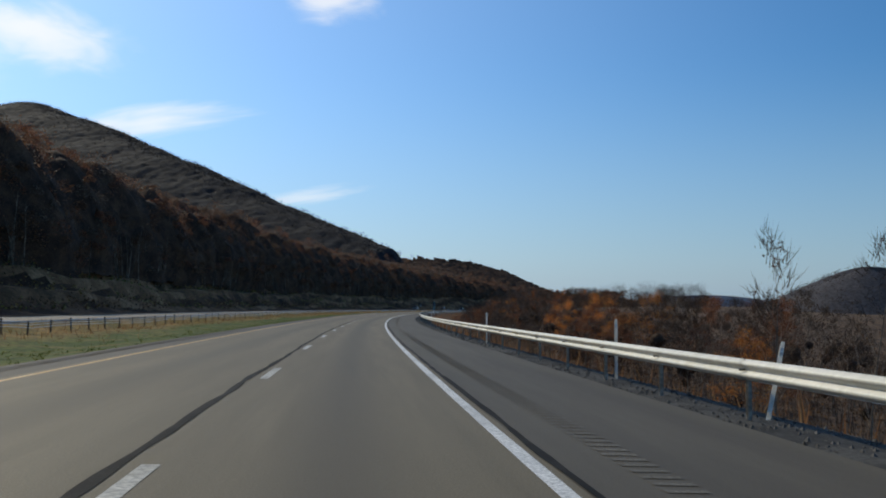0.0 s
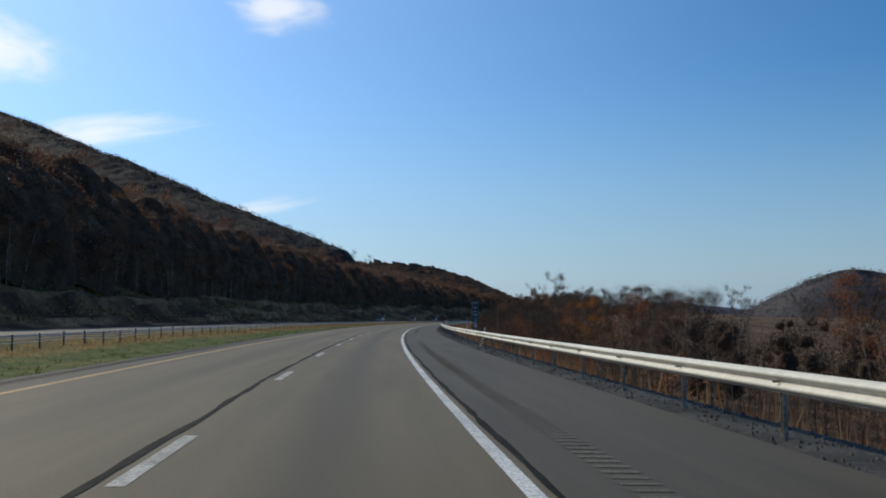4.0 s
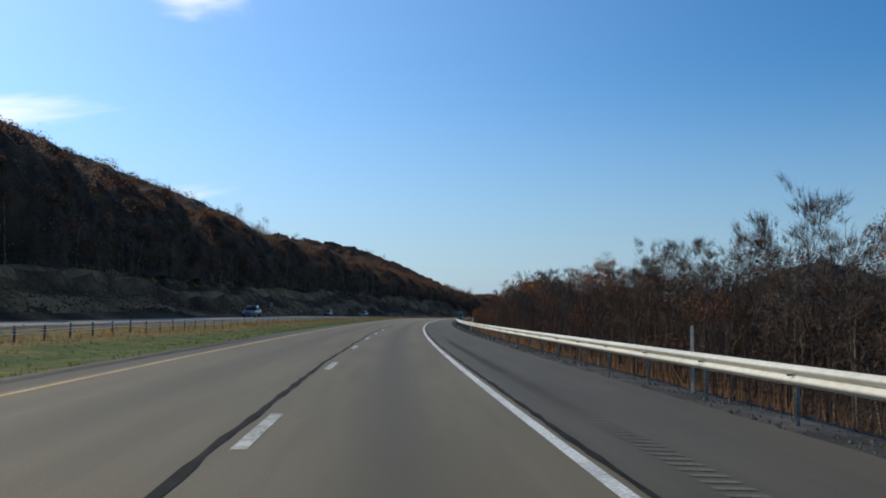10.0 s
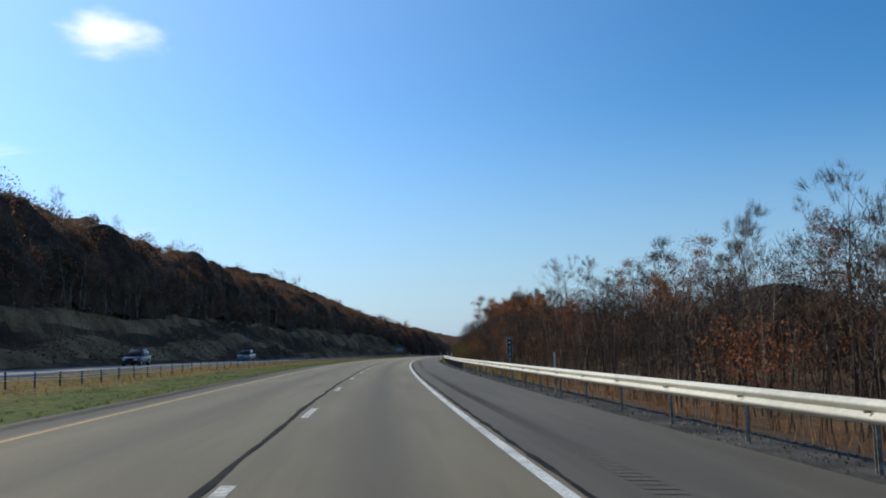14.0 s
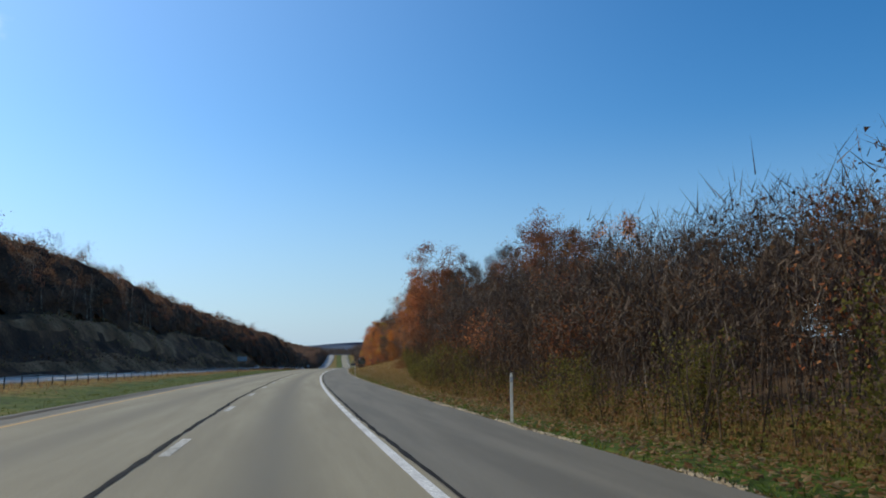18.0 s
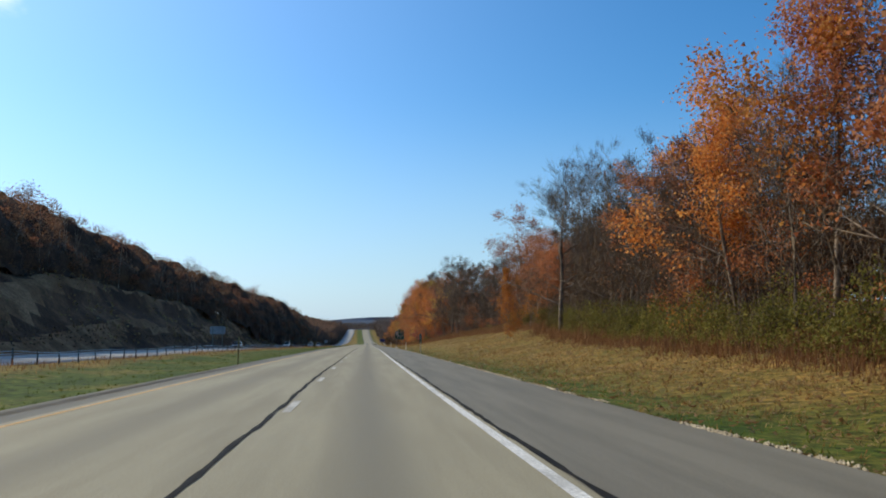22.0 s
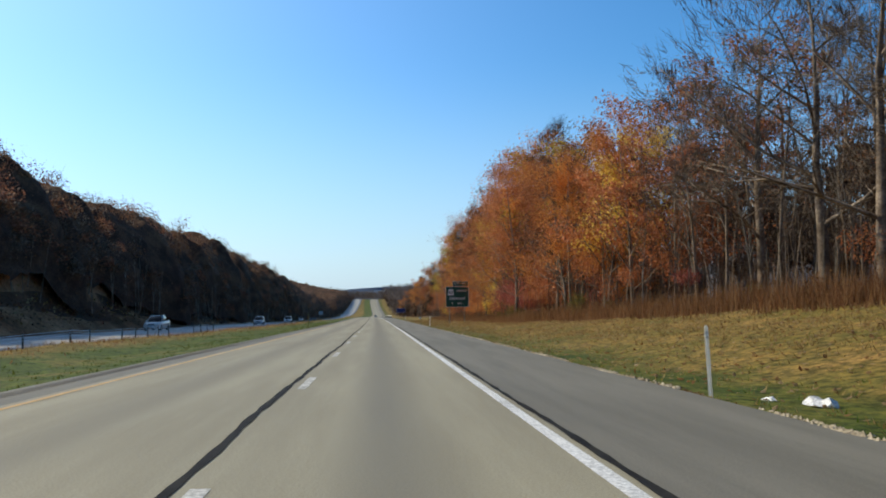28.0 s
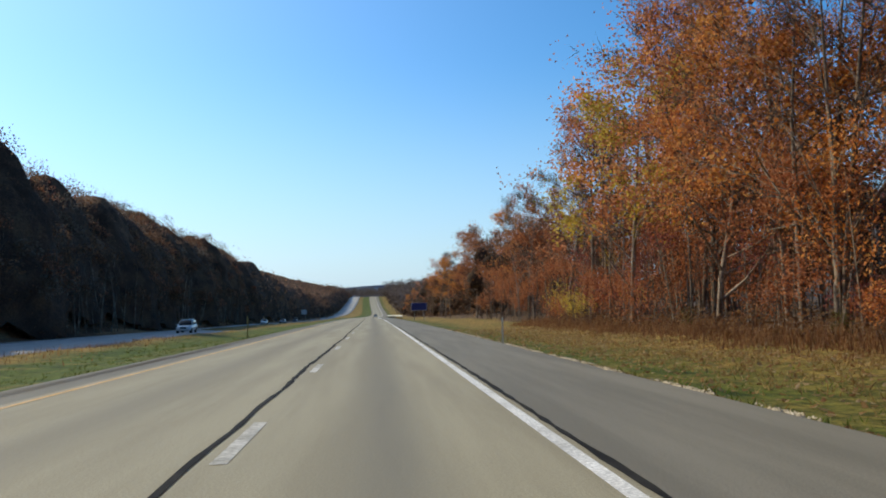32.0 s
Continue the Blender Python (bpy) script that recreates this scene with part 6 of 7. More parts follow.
for i, (rad, z) in enumerate(((0, -105), (900, -105), (2500, -105), (4900, -105))):
    for j in range(40):
        a = 2 * math.pi * j / 40
        V.append((400 + rad * math.cos(a), 900 + rad * math.sin(a), z - (25 if math.cos(a) < 0 else 0)))
for i in range(3):
    F += [(i * 40 + j, (i + 1) * 40 + j, (i + 1) * 40 + (j + 1) % 40, i * 40 + (j + 1) % 40) for j in range(40)]
tagged(part("valley_floor", mesh_of("valley_floor", V, F, True), M_WOODS), "brown wooded valley floor reaching the horizon", "ground", kind="structure")

# a few white houses at the foot of the far hill
def house(x, y, z, w, d, h, turn):
    ob = empty("house", Matrix.Translation((x, y, z)) @ pose(0, 0, 0, 0, 0, turn))
    bm = bmesh.new()
    box(bm, -w / 2, w / 2, -d / 2, d / 2, -6, h)
    part("wall", bm, M_HOUSE, ob)
    bm = bmesh.new()
    vs = [bm.verts.new(c) for c in ((-w / 2 - .4, -d / 2 - .4, h), (w / 2 + .4, -d / 2 - .4, h), (w / 2 + .4, d / 2 + .4, h), (-w / 2 - .4, d / 2 + .4, h), (-w / 2 - .4, 0, h + d * .35), (w / 2 + .4, 0, h + d * .35))]
    for f in ((0, 1, 5, 4), (2, 3, 4, 5), (0, 4, 3), (1, 2, 5), (0, 3, 2, 1)):
        bm.faces.new([vs[i] for i in f])
    part("roof", bm, M_DARKPOST, ob)
    for k in (-0.3, 0.3):
        bm = bmesh.new()
        box(bm, w * k - 0.6, w * k + 0.6, -d / 2 - 0.03, -d / 2 + 0.05, h * 0.4, h * 0.4 + 1.5)
        part("window", bm, M_CARGLASS, ob)
    return tagged(ob, "small white house with a dark roof below the hill", "house", "houses below the hill")


for k, (x, y, z) in enumerate(((640, 905, -9), (668, 930, -8), (690, 900, -6), (715, 935, -8), (655, 950, -11), (735, 905, -5), (610, 930, -14))):
    house(x, y, z, 10 + k % 3 * 2, 8, 4.5 + k % 2, 20 * k)
# ---------------------------------------------------------------- signs
def text_mesh(text, size, bold=0.0):
    cu = bpy.data.curves.new("lettering", "FONT")
    cu.body, cu.size, cu.align_x, cu.align_y, cu.extrude, cu.offset = text, size, "CENTER", "CENTER", 0.002, bold
    ob = bpy.data.objects.new("lettering", cu)
    scene.collection.objects.link(ob)
    dg = bpy.context.evaluated_depsgraph_get()
    me = bpy.data.meshes.new_from_object(ob.evaluated_get(dg))
    bpy.data.objects.remove(ob)
    return me


def rounded(bm, x0, x1, z0, z1, r, y0, y1, n=5):
    """A plate with round corners, standing, from y0 (front) to y1."""
    ring = []
    for cx, cz, a0 in ((x1 - r, z1 - r, 0), (x0 + r, z1 - r, 90), (x0 + r, z0 + r, 180), (x1 - r, z0 + r, 270)):
        for k in range(n + 1):
            a = radians(a0 + 90 * k / n)
            ring.append((cx + r * math.cos(a), cz + r * math.sin(a)))
    f = [bm.verts.new((x, y0, z)) for x, z in ring]
    b = [bm.verts.new((x, y1, z)) for x, z in ring]
    bm.faces.new(f[::-1])
    bm.faces.new(b)
    for k in range(len(ring)):
        j = (k + 1) % len(ring)
        bm.faces.new((f[k], f[j], b[j], b[k]))
    return bm


def panel(name, parent, x0, x1, z0, z1, r, mat, border=0.03, y=0.0):
    bm = bmesh.new()
    rounded(bm, x0, x1, z0, z1, r, y, y + 0.02)
    back = part(name, bm, M_SIGNWHITE if border else mat, parent)
    if border:
        bm = bmesh.new()
        rounded(bm, x0 + border, x1 - border, z0 + border, z1 - border, max(r - border, 0.01), y - 0.005, y - 0.001)
        part("sign_face", bm, mat, back)
    return back


def letters(text, size, x, z, parent, mat=None, y=-0.009, bold=0.0):
    ob = part("lettering", text_mesh(text, size, bold), mat or M_SIGNWHITE, parent)
    ob.matrix_basis = pose(x, y, z, 90, 0, 0)
    return ob


def i_beam(name, parent, x, z0, z1, w=0.12, y=0.06):
    bm = bmesh.new()
    box(bm, x - w / 2, x + w / 2, y, y + 0.012, z0, z1)
    box(bm, x - w / 2, x + w / 2, y + w, y + w + 0.012, z0, z1)
    box(bm, x - 0.006, x + 0.006, y + 0.012, y + w, z0, z1)
    return part(name, bm, M_POST, parent)


def standing(name, s, u, turn=0.0):
    """An empty on the ground at (s, u); its local -y looks back along the road, at the traffic."""
    return empty(name, Matrix.Translation(G(s, u)) @ pose(0, 0, 0, 0, 0, facing(s) + turn))


# big exit sign
ex = standing("exit_sign", 1008, 13.45)
g0 = float(lie(1008, 13.45))
zb, zt = 2.3 - g0, 5.3 - g0
main = panel("main_panel", ex, -1.7, 1.7, zb, zt, 0.2, M_GREEN, 0.05)
tab = panel("exit_tab", ex, -0.68, 1.62, zt + 0.04, zt + 0.78, 0.12, M_GREEN, 0.035)
letters("EXIT", 0.34, -0.08, zt + 0.41, tab)
letters("41", 0.44, 0.98, zt + 0.41, tab)
letters("N", 0.46, 0.15, zt - 0.63, main, bold=0.008)
letters("ORTH", 0.36, 0.86, zt - 0.66, main, bold=0.008)
letters("Bellwood", 0.60, 0.0, zb + 1.28, main, bold=0.012)
letters("2", 0.46, -0.72, zb + 0.56, main, bold=0.01)
letters("MILES", 0.30, 0.35, zb + 0.53, main, bold=0.006)
bm = bmesh.new()
key = [(-0.36, 0.30), (-0.40, 0.42), (-0.28, 0.44), (-0.22, 0.48), (0.22, 0.48), (0.28, 0.44), (0.40, 0.42), (0.36, 0.30), (0.46, -0.44), (-0.46, -0.44)]
fr = [bm.verts.new((x - 0.95, -0.012, z + zt - 0.85)) for x, z in key]
bk = [bm.verts.new((x - 0.95, -0.0055, z + zt - 0.85)) for x, z in key]
bm.faces.new(fr[::-1])
for k in range(len(key)):
    j = (k + 1) % len(key)
    bm.faces.new((fr[k], fr[j], bk[j], bk[k]))
shield = part("route_shield", bm, M_SIGNWHITE, ex, "white keystone route shield")
letters("865", 0.46, -0.95, zt - 0.87, shield, M_BLACK, -0.015, 0.006)
for x in (-1.15, 1.05):
    i_beam("post", ex, x, -0.8, zt - 0.1, 0.14)
for z in (zb + 0.4, zt - 0.5):
    bm = bmesh.new()
    box(bm, -1.65, 1.65, 0.022, 0.058, z - 0.04, z + 0.04)
    part("stringer", bm, M_ALU, ex)
tagged(ex, "large green exit sign for Bellwood on two steel posts", "road sign")


def mile_sign(s, u, z0, z1, half, rows, label, split=None):
    ob = standing("mile_marker_sign", s, u)
    k = float(lie(s, u))
    z0, z1 = z0 - k, z1 - k
    plate = panel("panel", ob, -half, half, z0, z1, 0.03, M_GREEN, 0.014)
    for text, size, frac, x in rows:
        letters(text, size, x, z1 - (z1 - z0) * frac, plate, None, -0.009, 0.003)
    if split:
        bm = bmesh.new()
        zz = z1 - (z1 - z0) * split
        box(bm, -half + 0.01, half - 0.01, -0.009, -0.0055, zz - 0.006, zz + 0.006)
        part("divider", bm, M_SIGNWHITE, plate)
    bm = bmesh.new()
    box(bm, -0.03, 0.03, 0.022, 0.05, -0.5, z1 - 0.05)
    part("post", bm, M_ALU, ob)
    return tagged(ob, label, "road sign"), plate, z0, z1


a, plate, z0, z1 = mile_sign(191.5, 9.45, 1.25, 2.95, 0.25, (("SOUTH", 0.15, 0.10, 0), ("MILE", 0.16, 0.51, 0), ("44", 0.27, 0.66, 0), (".0", 0.26, 0.89, 0.0)),
                             "blue-green southbound mile sign behind the guardrail", 0.78)
bm = bmesh.new()
rounded(bm, -0.17, 0.17, z1 - 0.72, z1 - 0.36, 0.1, -0.010, -0.0055)
sh = part("route_shield", bm, M_BLUE, plate, "blue interstate shield with a red top band")
bm = bmesh.new()
rounded(bm, -0.15, 0.15, z1 - 0.44, z1 - 0.375, 0.02, -0.014, -0.0105)
part("red_band", bm, M_REDSIGN, a)
letters("99", 0.22, 0, z1 - 0.57, plate, None, -0.014, 0.004)
pl = panel("small_plate", a, -0.14, 0.14, z0 - 0.42, z0 - 0.12, 0.02, M_SIGNWHITE, 0)
letters("435", 0.13, 0, z0 - 0.27, pl, M_BLACK, -0.006)
mile_sign(473.2, 8.6, 1.05, 2.15, 0.15, (("MILE", 0.09, 0.08, 0), ("4", 0.26, 0.28, 0), ("3", 0.26, 0.54, 0), ("8", 0.24, 0.84, 0)), "narrow green mile marker behind the guardrail", 0.7)
mile_sign(792.0, 8.3, 0.95, 2.17, 0.15, (("MILE", 0.10, 0.09, 0), ("4", 0.29, 0.29, 0), ("3", 0.29, 0.56, 0), (".6", 0.27, 0.85, 0.0)), "narrow green mile marker 43.6 on a thin steel post", 0.72)

# sign backs and far signs
ob = standing("sign_back", 890, -32.5)
k = float(lie(890, -32.5))
bm = bmesh.new()
box(bm, -1.7, 1.7, 0, 0.03, 3.0 - k, 4.75 - k, 0.01)
part("panel", bm, M_ALU, ob)
for x in (-1.1, 1.1):
    i_beam("post", ob, x, -0.8, 4.6 - k, 0.12, -0.16)
tagged(ob, "pale back of a large sign facing the other way", "road sign")
ob = standing("sign_back", 490.6, -32.5)
bm = bmesh.new()
box(bm, -0.3, 0.3, 0, 0.02, 1.9, 2.9, 0.01)
part("panel", bm, M_ALU, ob)
i_beam("post", ob, 0, -0.6, 2.9, 0.07, -0.1)
tagged(ob, "small grey back of a road sign below the bank", "road sign")
ob = standing("sign_back", 1440, -32.5)
bm = bmesh.new()
box(bm, -1.3, 1.3, 0, 0.03, 3.4, 5.6, 0.01)
part("panel", bm, M_ALU, ob)
for x in (-0.8, 0.8):
    i_beam("post", ob, x, -0.8, 5.5, 0.12, -0.16)
tagged(ob, "pale back of a far sign beside the opposite lanes", "road sign")
ob = standing("service_sign", 1180, 10.6)
panel("panel", ob, -1.5, 1.5, 1.9, 3.4, 0.1, M_BLUE, 0.04)
for x in (-0.9, 0.9):
    i_beam("post", ob, x, -0.8, 3.3, 0.12)
tagged(ob, "blue service sign far along the shoulder", "road sign")
ob = standing("small_sign", 999.5, 7.5)
panel("panel", ob, -0.13, 0.13, 0.75, 1.02, 0.02, M_SIGNWHITE, 0)
bm = bmesh.new()
box(bm, -0.035, 0.035, 0.022, 0.08, -0.4, 0.98, 0.006)
part("post", bm, M_TANPOST, ob)
tagged(ob, "small white plate on a short brown post in the grass", "road sign")

# ---------------------------------------------------------------- delineator posts
def delineator(s, u, top, mat, label, tilt=(0, 0)):
    ob = empty("delineator_post", Matrix.Translation(G(s, u)) @ pose(0, 0, 0, tilt[0], tilt[1], facing(s)))
    h = top - float(lie(s, u))
    bm = bmesh.new()
    v = []
    for z in (-0.3, h - 0.08, h):
        w = 0.038 if z < h else 0.026
        v.append([bm.verts.new(c) for c in ((-w, 0.0, z), (-w * 0.4, -0.014, z), (w * 0.4, -0.014, z), (w, 0.0, z), (w * 0.4, 0.004, z), (-w * 0.4, 0.004, z))])
    for i in (0, 1):
        for k in range(6):
            bm.faces.new((v[i][k], v[i][(k + 1) % 6], v[i + 1][(k + 1) % 6], v[i + 1][k]))
    bm.faces.new(v[2])
    part("post", bm, mat, ob)
    bm = bmesh.new()
    box(bm, -0.026, 0.026, -0.021, -0.0155, h - 0.22, h - 0.1, 0.003)
    part("reflector", bm, M_SIGNWHITE if mat is M_MARKER else M_TANPOST, ob)
    return tagged(ob, label, "marker post", "delineator posts")


BEHIND = "white delineator post standing behind the guardrail"
for s, top, tilt in ((20.8, 1.33, (0, 0)), (12.9, 1.1, (0, 12)), (43.3, 1.4, (0, 0)), (89.8, 1.34, (0, 0)), (182.6, 1.33, (0, 0)), (171.6, 1.0, (0, 14)), (227.6, 1.38, (0, 0)),
                     (296.8, 1.36, (0, 0)), (319.4, 1.33, (0, 0)), (388.2, 1.3, (0, 10)), (411.2, 1.36, (0, 0)), (457.6, 1.36, (0, 0)), (525.9, 1.22, (0, 0)), (543.8, 1.25, (0, 0))):
    delineator(s, 8.15, top, M_MARKER, BEHIND if not tilt[1] else "white delineator post leaning behind the guardrail", tilt)
for s, u, top, tilt in ((573.3, 7.35, 1.15, (0, 0)), (650, 7.2, 1.15, (0, 0)), (812, 7.35, 1.1, (0, 1)), (893.4, 7.35, 1.15, (0, -3)), (976.5, 7.45, 1.1, (0, 0)), (1046, 7.1, 1.1, (0, 0))):
    delineator(s, u, top, M_MARKER, "white delineator post in the verge grass", tilt)
for s, u, top, tilt in ((414, -5.6, 1.5, (0, 2)), (655.6, -5.8, 1.15, (0, -9)), (736, -5.75, 1.5, (0, 1)), (823, -6.3, 1.25, (0, 0)), (975.7, -5.85, 1.45, (0, 0)), (1062, -5.9, 1.2, (0, 0))):
    delineator(s, u, top, M_TANPOST, "weathered tan marker post beside the median", tilt)

# ---------------------------------------------------------------- far guardrail where the road rises again
far_rail = tagged(empty("far_guardrail"), "pale steel guardrail far along the shoulder", "guardrail")
for k in range(60):
    q = 1192 + 7.62 * k
    rail_panel(q, q + 7.6, far_rail)
    for j in (0, 3.8):
        ob = part("post", post_me, M_POST, far_rail)
        ob.matrix_world = Matrix.Translation(G(q + j, RAIL_U + 0.035, 0.1)) @ pose(0, 0, 0, 0, 0, facing(q))

# ---------------------------------------------------------------- vehicles
def loft(name, sections, mat, parent, smooth=True):
    """Body of rings along y: each (y, half width, z low, z high, tuck of the top)."""
    bm = bmesh.new()
    rings = []
    for y, w, z0, z1, tuck in sections:
        m = (z0 + z1) / 2
        rings.append([bm.verts.new(c) for c in ((-w * .93, y, z0), (-w, y, z0 + (m - z0) * .5), (-w, y, m), (-w + tuck * .6, y, z1 - (z1 - m) * .12), (-w + tuck, y, z1),
                                                (w - tuck, y, z1), (w - tuck * .6, y, z1 - (z1 - m) * .12), (w, y, m), (w, y, z0 + (m - z0) * .5), (w * .93, y, z0))])
    for a, b in zip(rings, rings[1:]):
        for k in range(10):
            bm.faces.new((a[k], a[(k + 1) % 10], b[(k + 1) % 10], b[k]))
    bm.faces.new(rings[0][::-1])
    bm.faces.new(rings[-1])
    bmesh.ops.recalc_face_normals(bm, faces=bm.faces)
    ob = part(name, bm, mat, parent)
    if smooth:
        ob.data.shade_smooth()
    return ob


def vehicle(kind, s, u, paint, label, away=False):
    z = float(LEFT_NEAR(s, -24.0)) + 0.07 if u < -10 else 0.0
    u = u - float(shift(s)) if u < -10 else u
    # local -y is the nose; traffic across the median comes the other way
    ob = empty("pickup_truck" if kind == "pickup" else ("suv" if kind == "suv" else "car"), Matrix.Translation(P(s, u, z)) @ pose(0, 0, 0, 0, 0, facing(s) + (180 if away else 0)))
    p = PAINTS[paint]
    if kind == "pickup":
        L, W, hood, roof, wheel = 2.9, 0.99, 1.18, 1.92, 0.4
        cab = ((-1.25, 0.90, hood - .02, hood, .05), (-0.55, 0.88, hood - .02, roof - .06, .18), (-0.3, 0.88, hood - .02, roof, .2), (1.0, 0.88, hood - .02, roof, .2), (1.25, 0.88, hood - .02, hood + .1, .1))
        body = ((-L, W * .86, .5, .95, .12), (-L + .15, W * .97, .42, hood - .1, .1), (-1.3, W, .4, hood, .08), (1.3, W, .4, hood + .02, .06), (L - .1, W, .45, hood + .02, .05), (L, W * .97, .5, hood, .05))
        tail = (1.3, 2.8)
    elif kind == "suv":
        L, W, hood, roof, wheel = 2.35, 0.93, 1.02, 1.72, 0.36
        cab = ((-1.15, 0.86, hood - .02, hood, .05), (-0.35, 0.84, hood - .02, roof - .05, .2), (0.0, 0.84, hood - .02, roof, .22), (1.7, 0.83, hood - .02, roof - .04, .22), (2.2, 0.82, hood - .02, hood + .15, .14))
        body = ((-L, W * .82, .45, .8, .14), (-L + .2, W * .96, .34, hood - .12, .12), (-1.2, W, .32, hood, .1), (1.4, W, .32, hood + .03, .08), (L - .1, W * .97, .38, hood + .05, .08), (L, W * .92, .45, hood - .02, .1))
    else:
        L, W, hood, roof, wheel = 2.3, 0.9, 0.92, 1.45, 0.32
        cab = ((-1.0, 0.83, hood - .02, hood, .05), (-0.2, 0.8, hood - .02, roof - .04, .2), (0.15, 0.8, hood - .02, roof, .22), (0.95, 0.8, hood - .02, roof - .04, .22), (1.75, 0.8, hood - .02, hood + .06, .1))
        body = ((-L, W * .8, .4, .68, .14), (-L + .2, W * .95, .3, hood - .16, .12), (-1.1, W, .28, hood - .02, .1), (1.3, W, .28, hood + .02, .08), (L - .15, W * .96, .34, hood + .02, .08), (L, W * .9, .4, hood - .06, .1))
    shell = loft("body", body, p, ob)
    loft("glazing", cab, M_CARGLASS, ob)
    # roof and pillars over the glass
    bm = bmesh.new()
    ys = [c[0] for c in cab]
    box(bm, -0.64 if kind != "pickup" else -0.68, 0.64 if kind != "pickup" else 0.68, ys[1] + .12, ys[3] + .05, roof - 0.035, roof + 0.03, 0.03)
    part("roof", bm, p, ob)
    for side in (-1, 1):
        for y0, y1 in ((ys[0] + .05, ys[1] + .1), (ys[3], ys[4] - .05)):
            bm = bmesh.new()
            tube(bm, (side * (cab[0][1] + .005), y0, hood), (side * (cab[2][1] - .2), y1 if y0 < 0 else y0, roof), 0.05, 0.04, 5)
            part("pillar", bm, p, ob)
        bm = bmesh.new()
        box(bm, side * W * .66 - .16, side * W * .66 + .16, -L - .01, -L + .12, hood - .38, hood - .2, 0.03)
        part("headlight", bm, M_LAMP, ob)
        bm = bmesh.new()
        box(bm, side * (W + .12) - .09, side * (W + .12) + .09, ys[0] + .25, ys[0] + .38, hood + .0, hood + .16, 0.03)
        part("mirror", bm, p, ob)
        for y in (-L * .62, L * .6):
            bm = bmesh.new()
            tube(bm, (side * (W - .24), y, wheel), (side * (W + .01), y, wheel), wheel, wheel, 18)
            w = part("wheel", bm, M_TYRE, ob)
            bm = bmesh.new()
            tube(bm, (side * (W - .02), y, wheel), (side * (W + .02), y, wheel), wheel * .62, wheel * .55, 14)
            part("rim", bm, M_CHROME, w)
    bm = bmesh.new()
    box(bm, -W * .42, W * .42, -L - .015, -L + .1, hood - .42, hood - .18, 0.02)
    part("grille", bm, M_CHROME if kind == "pickup" else M_TYRE, ob)
    bm = bmesh.new()
    box(bm, -W * .88, W * .88, -L - .05, -L + .1, .45, .62, 0.04)
    part("bumper", bm, M_CHROME if kind == "pickup" else p, ob)
    return tagged(ob, label, "truck" if kind == "pickup" else "car", "traffic on the opposite lanes" if not away else "")


vehicle("pickup", 446.5, -25.9, "grey", "dark grey pickup truck on the opposite lanes")
vehicle("pickup", 577, -25.9, "grey", "grey pickup truck on the opposite lanes")
vehicle("suv", 522, -25.9, "maroon", "dark maroon car on the opposite lanes")
vehicle("car", 875.5, -25.9, "maroon", "dark red car on the opposite lanes")
vehicle("pickup", 992, -25.9, "white", "white pickup truck on the opposite lanes")
vehicle("suv", 1124, -22.2, "white", "white sport utility car on the opposite lanes")
vehicle("suv", 1062, -22.2, "silver", "silver sport utility car on the opposite lanes")
vehicle("car", 1281, -25.9, "white", "white car far along the opposite lanes")
vehicle("car", 1308, -22.2, "dark", "dark car far along the opposite lanes")
vehicle("suv", 1433, -25.9, "grey", "grey car far along the opposite lanes")
vehicle("car", 1452, 1.8, "silver", "silver car far ahead in the driving lane", True)

# ---------------------------------------------------------------- litter
def scrap(name, s, u, size, mat, label, seed):
    r = random.Random(seed)
    bm = bmesh.new()
    bmesh.ops.create_icosphere(bm, subdivisions=2, radius=1)
    for v in bm.verts:
        v.co = Vector((v.co.x * size * r.uniform(.7, 1.2), v.co.y * size * 0.6 * r.uniform(.6, 1.2), max(v.co.z, -0.25) * size * .4 * r.uniform(.5, 1.3)))
    ob = part(name, bm, mat)
    ob.matrix_world = Matrix.Translation(G(s, u, size * 0.1)) @ pose(0, 0, 0, 0, 0, r.uniform(0, 360))
    return tagged(ob, label, "litter")


scrap("plastic_bag", 892.2, 8.7, 0.34, M_BAG, "crumpled white plastic bag in the verge grass", 1)
scrap("paper_scrap", 893.1, 8.25, 0.16, M_BAG, "white scrap of litter in the verge grass", 2)
scrap("paper_scrap", 742.5, 7.4, 0.12, M_BAG, "white scrap of litter at the shoulder's edge", 3)
scrap("paper_scrap", 410.5, 7.6, 0.12, M_BAG, "white scrap of litter on the gravel", 4)
scrap("tyre_scrap", 254.5, 6.1, 0.2, M_TYRE, "black scrap of tyre on the shoulder", 5)
scrap("tyre_scrap", 523, 6.3, 0.14, M_TYRE, "black scrap of tyre on the shoulder", 6)
# ---------------------------------------------------------------- grass, weeds and fallen leaves
def blades(name, s, u, tall, width, mat, label, seed, category="grass", bent=0.6):
    """Upright bent blades, each a narrow tapering strip, in one mesh."""
    g = np.random.RandomState(seed)
    n = len(s)
    b = at(s, u, lie(s, u) - 0.02)
    a = g.rand(n) * 6.283
    side = np.stack([np.cos(a), np.sin(a), np.zeros(n)], 1) * (width * g.uniform(0.6, 1.3, n))[:, None]
    lean = np.stack([g.normal(0, bent, n), g.normal(0, bent, n), np.ones(n)], 1) * tall[:, None]
    V = np.stack([b - side, b + side, b + lean], 1).reshape(-1, 3)
    F = np.arange(3 * n).reshape(-1, 3).tolist()
    me = bpy.data.meshes.new(name)
    me.from_pydata(V.tolist(), [], F)
    me.update()
    return tagged(part(name, me, mat), label, category, kind="stuff")


grg = np.random.RandomState(12)
n = 56000
s = np.repeat(grg.uniform(545, 1080, n // 7), 7)
e = edge(s)
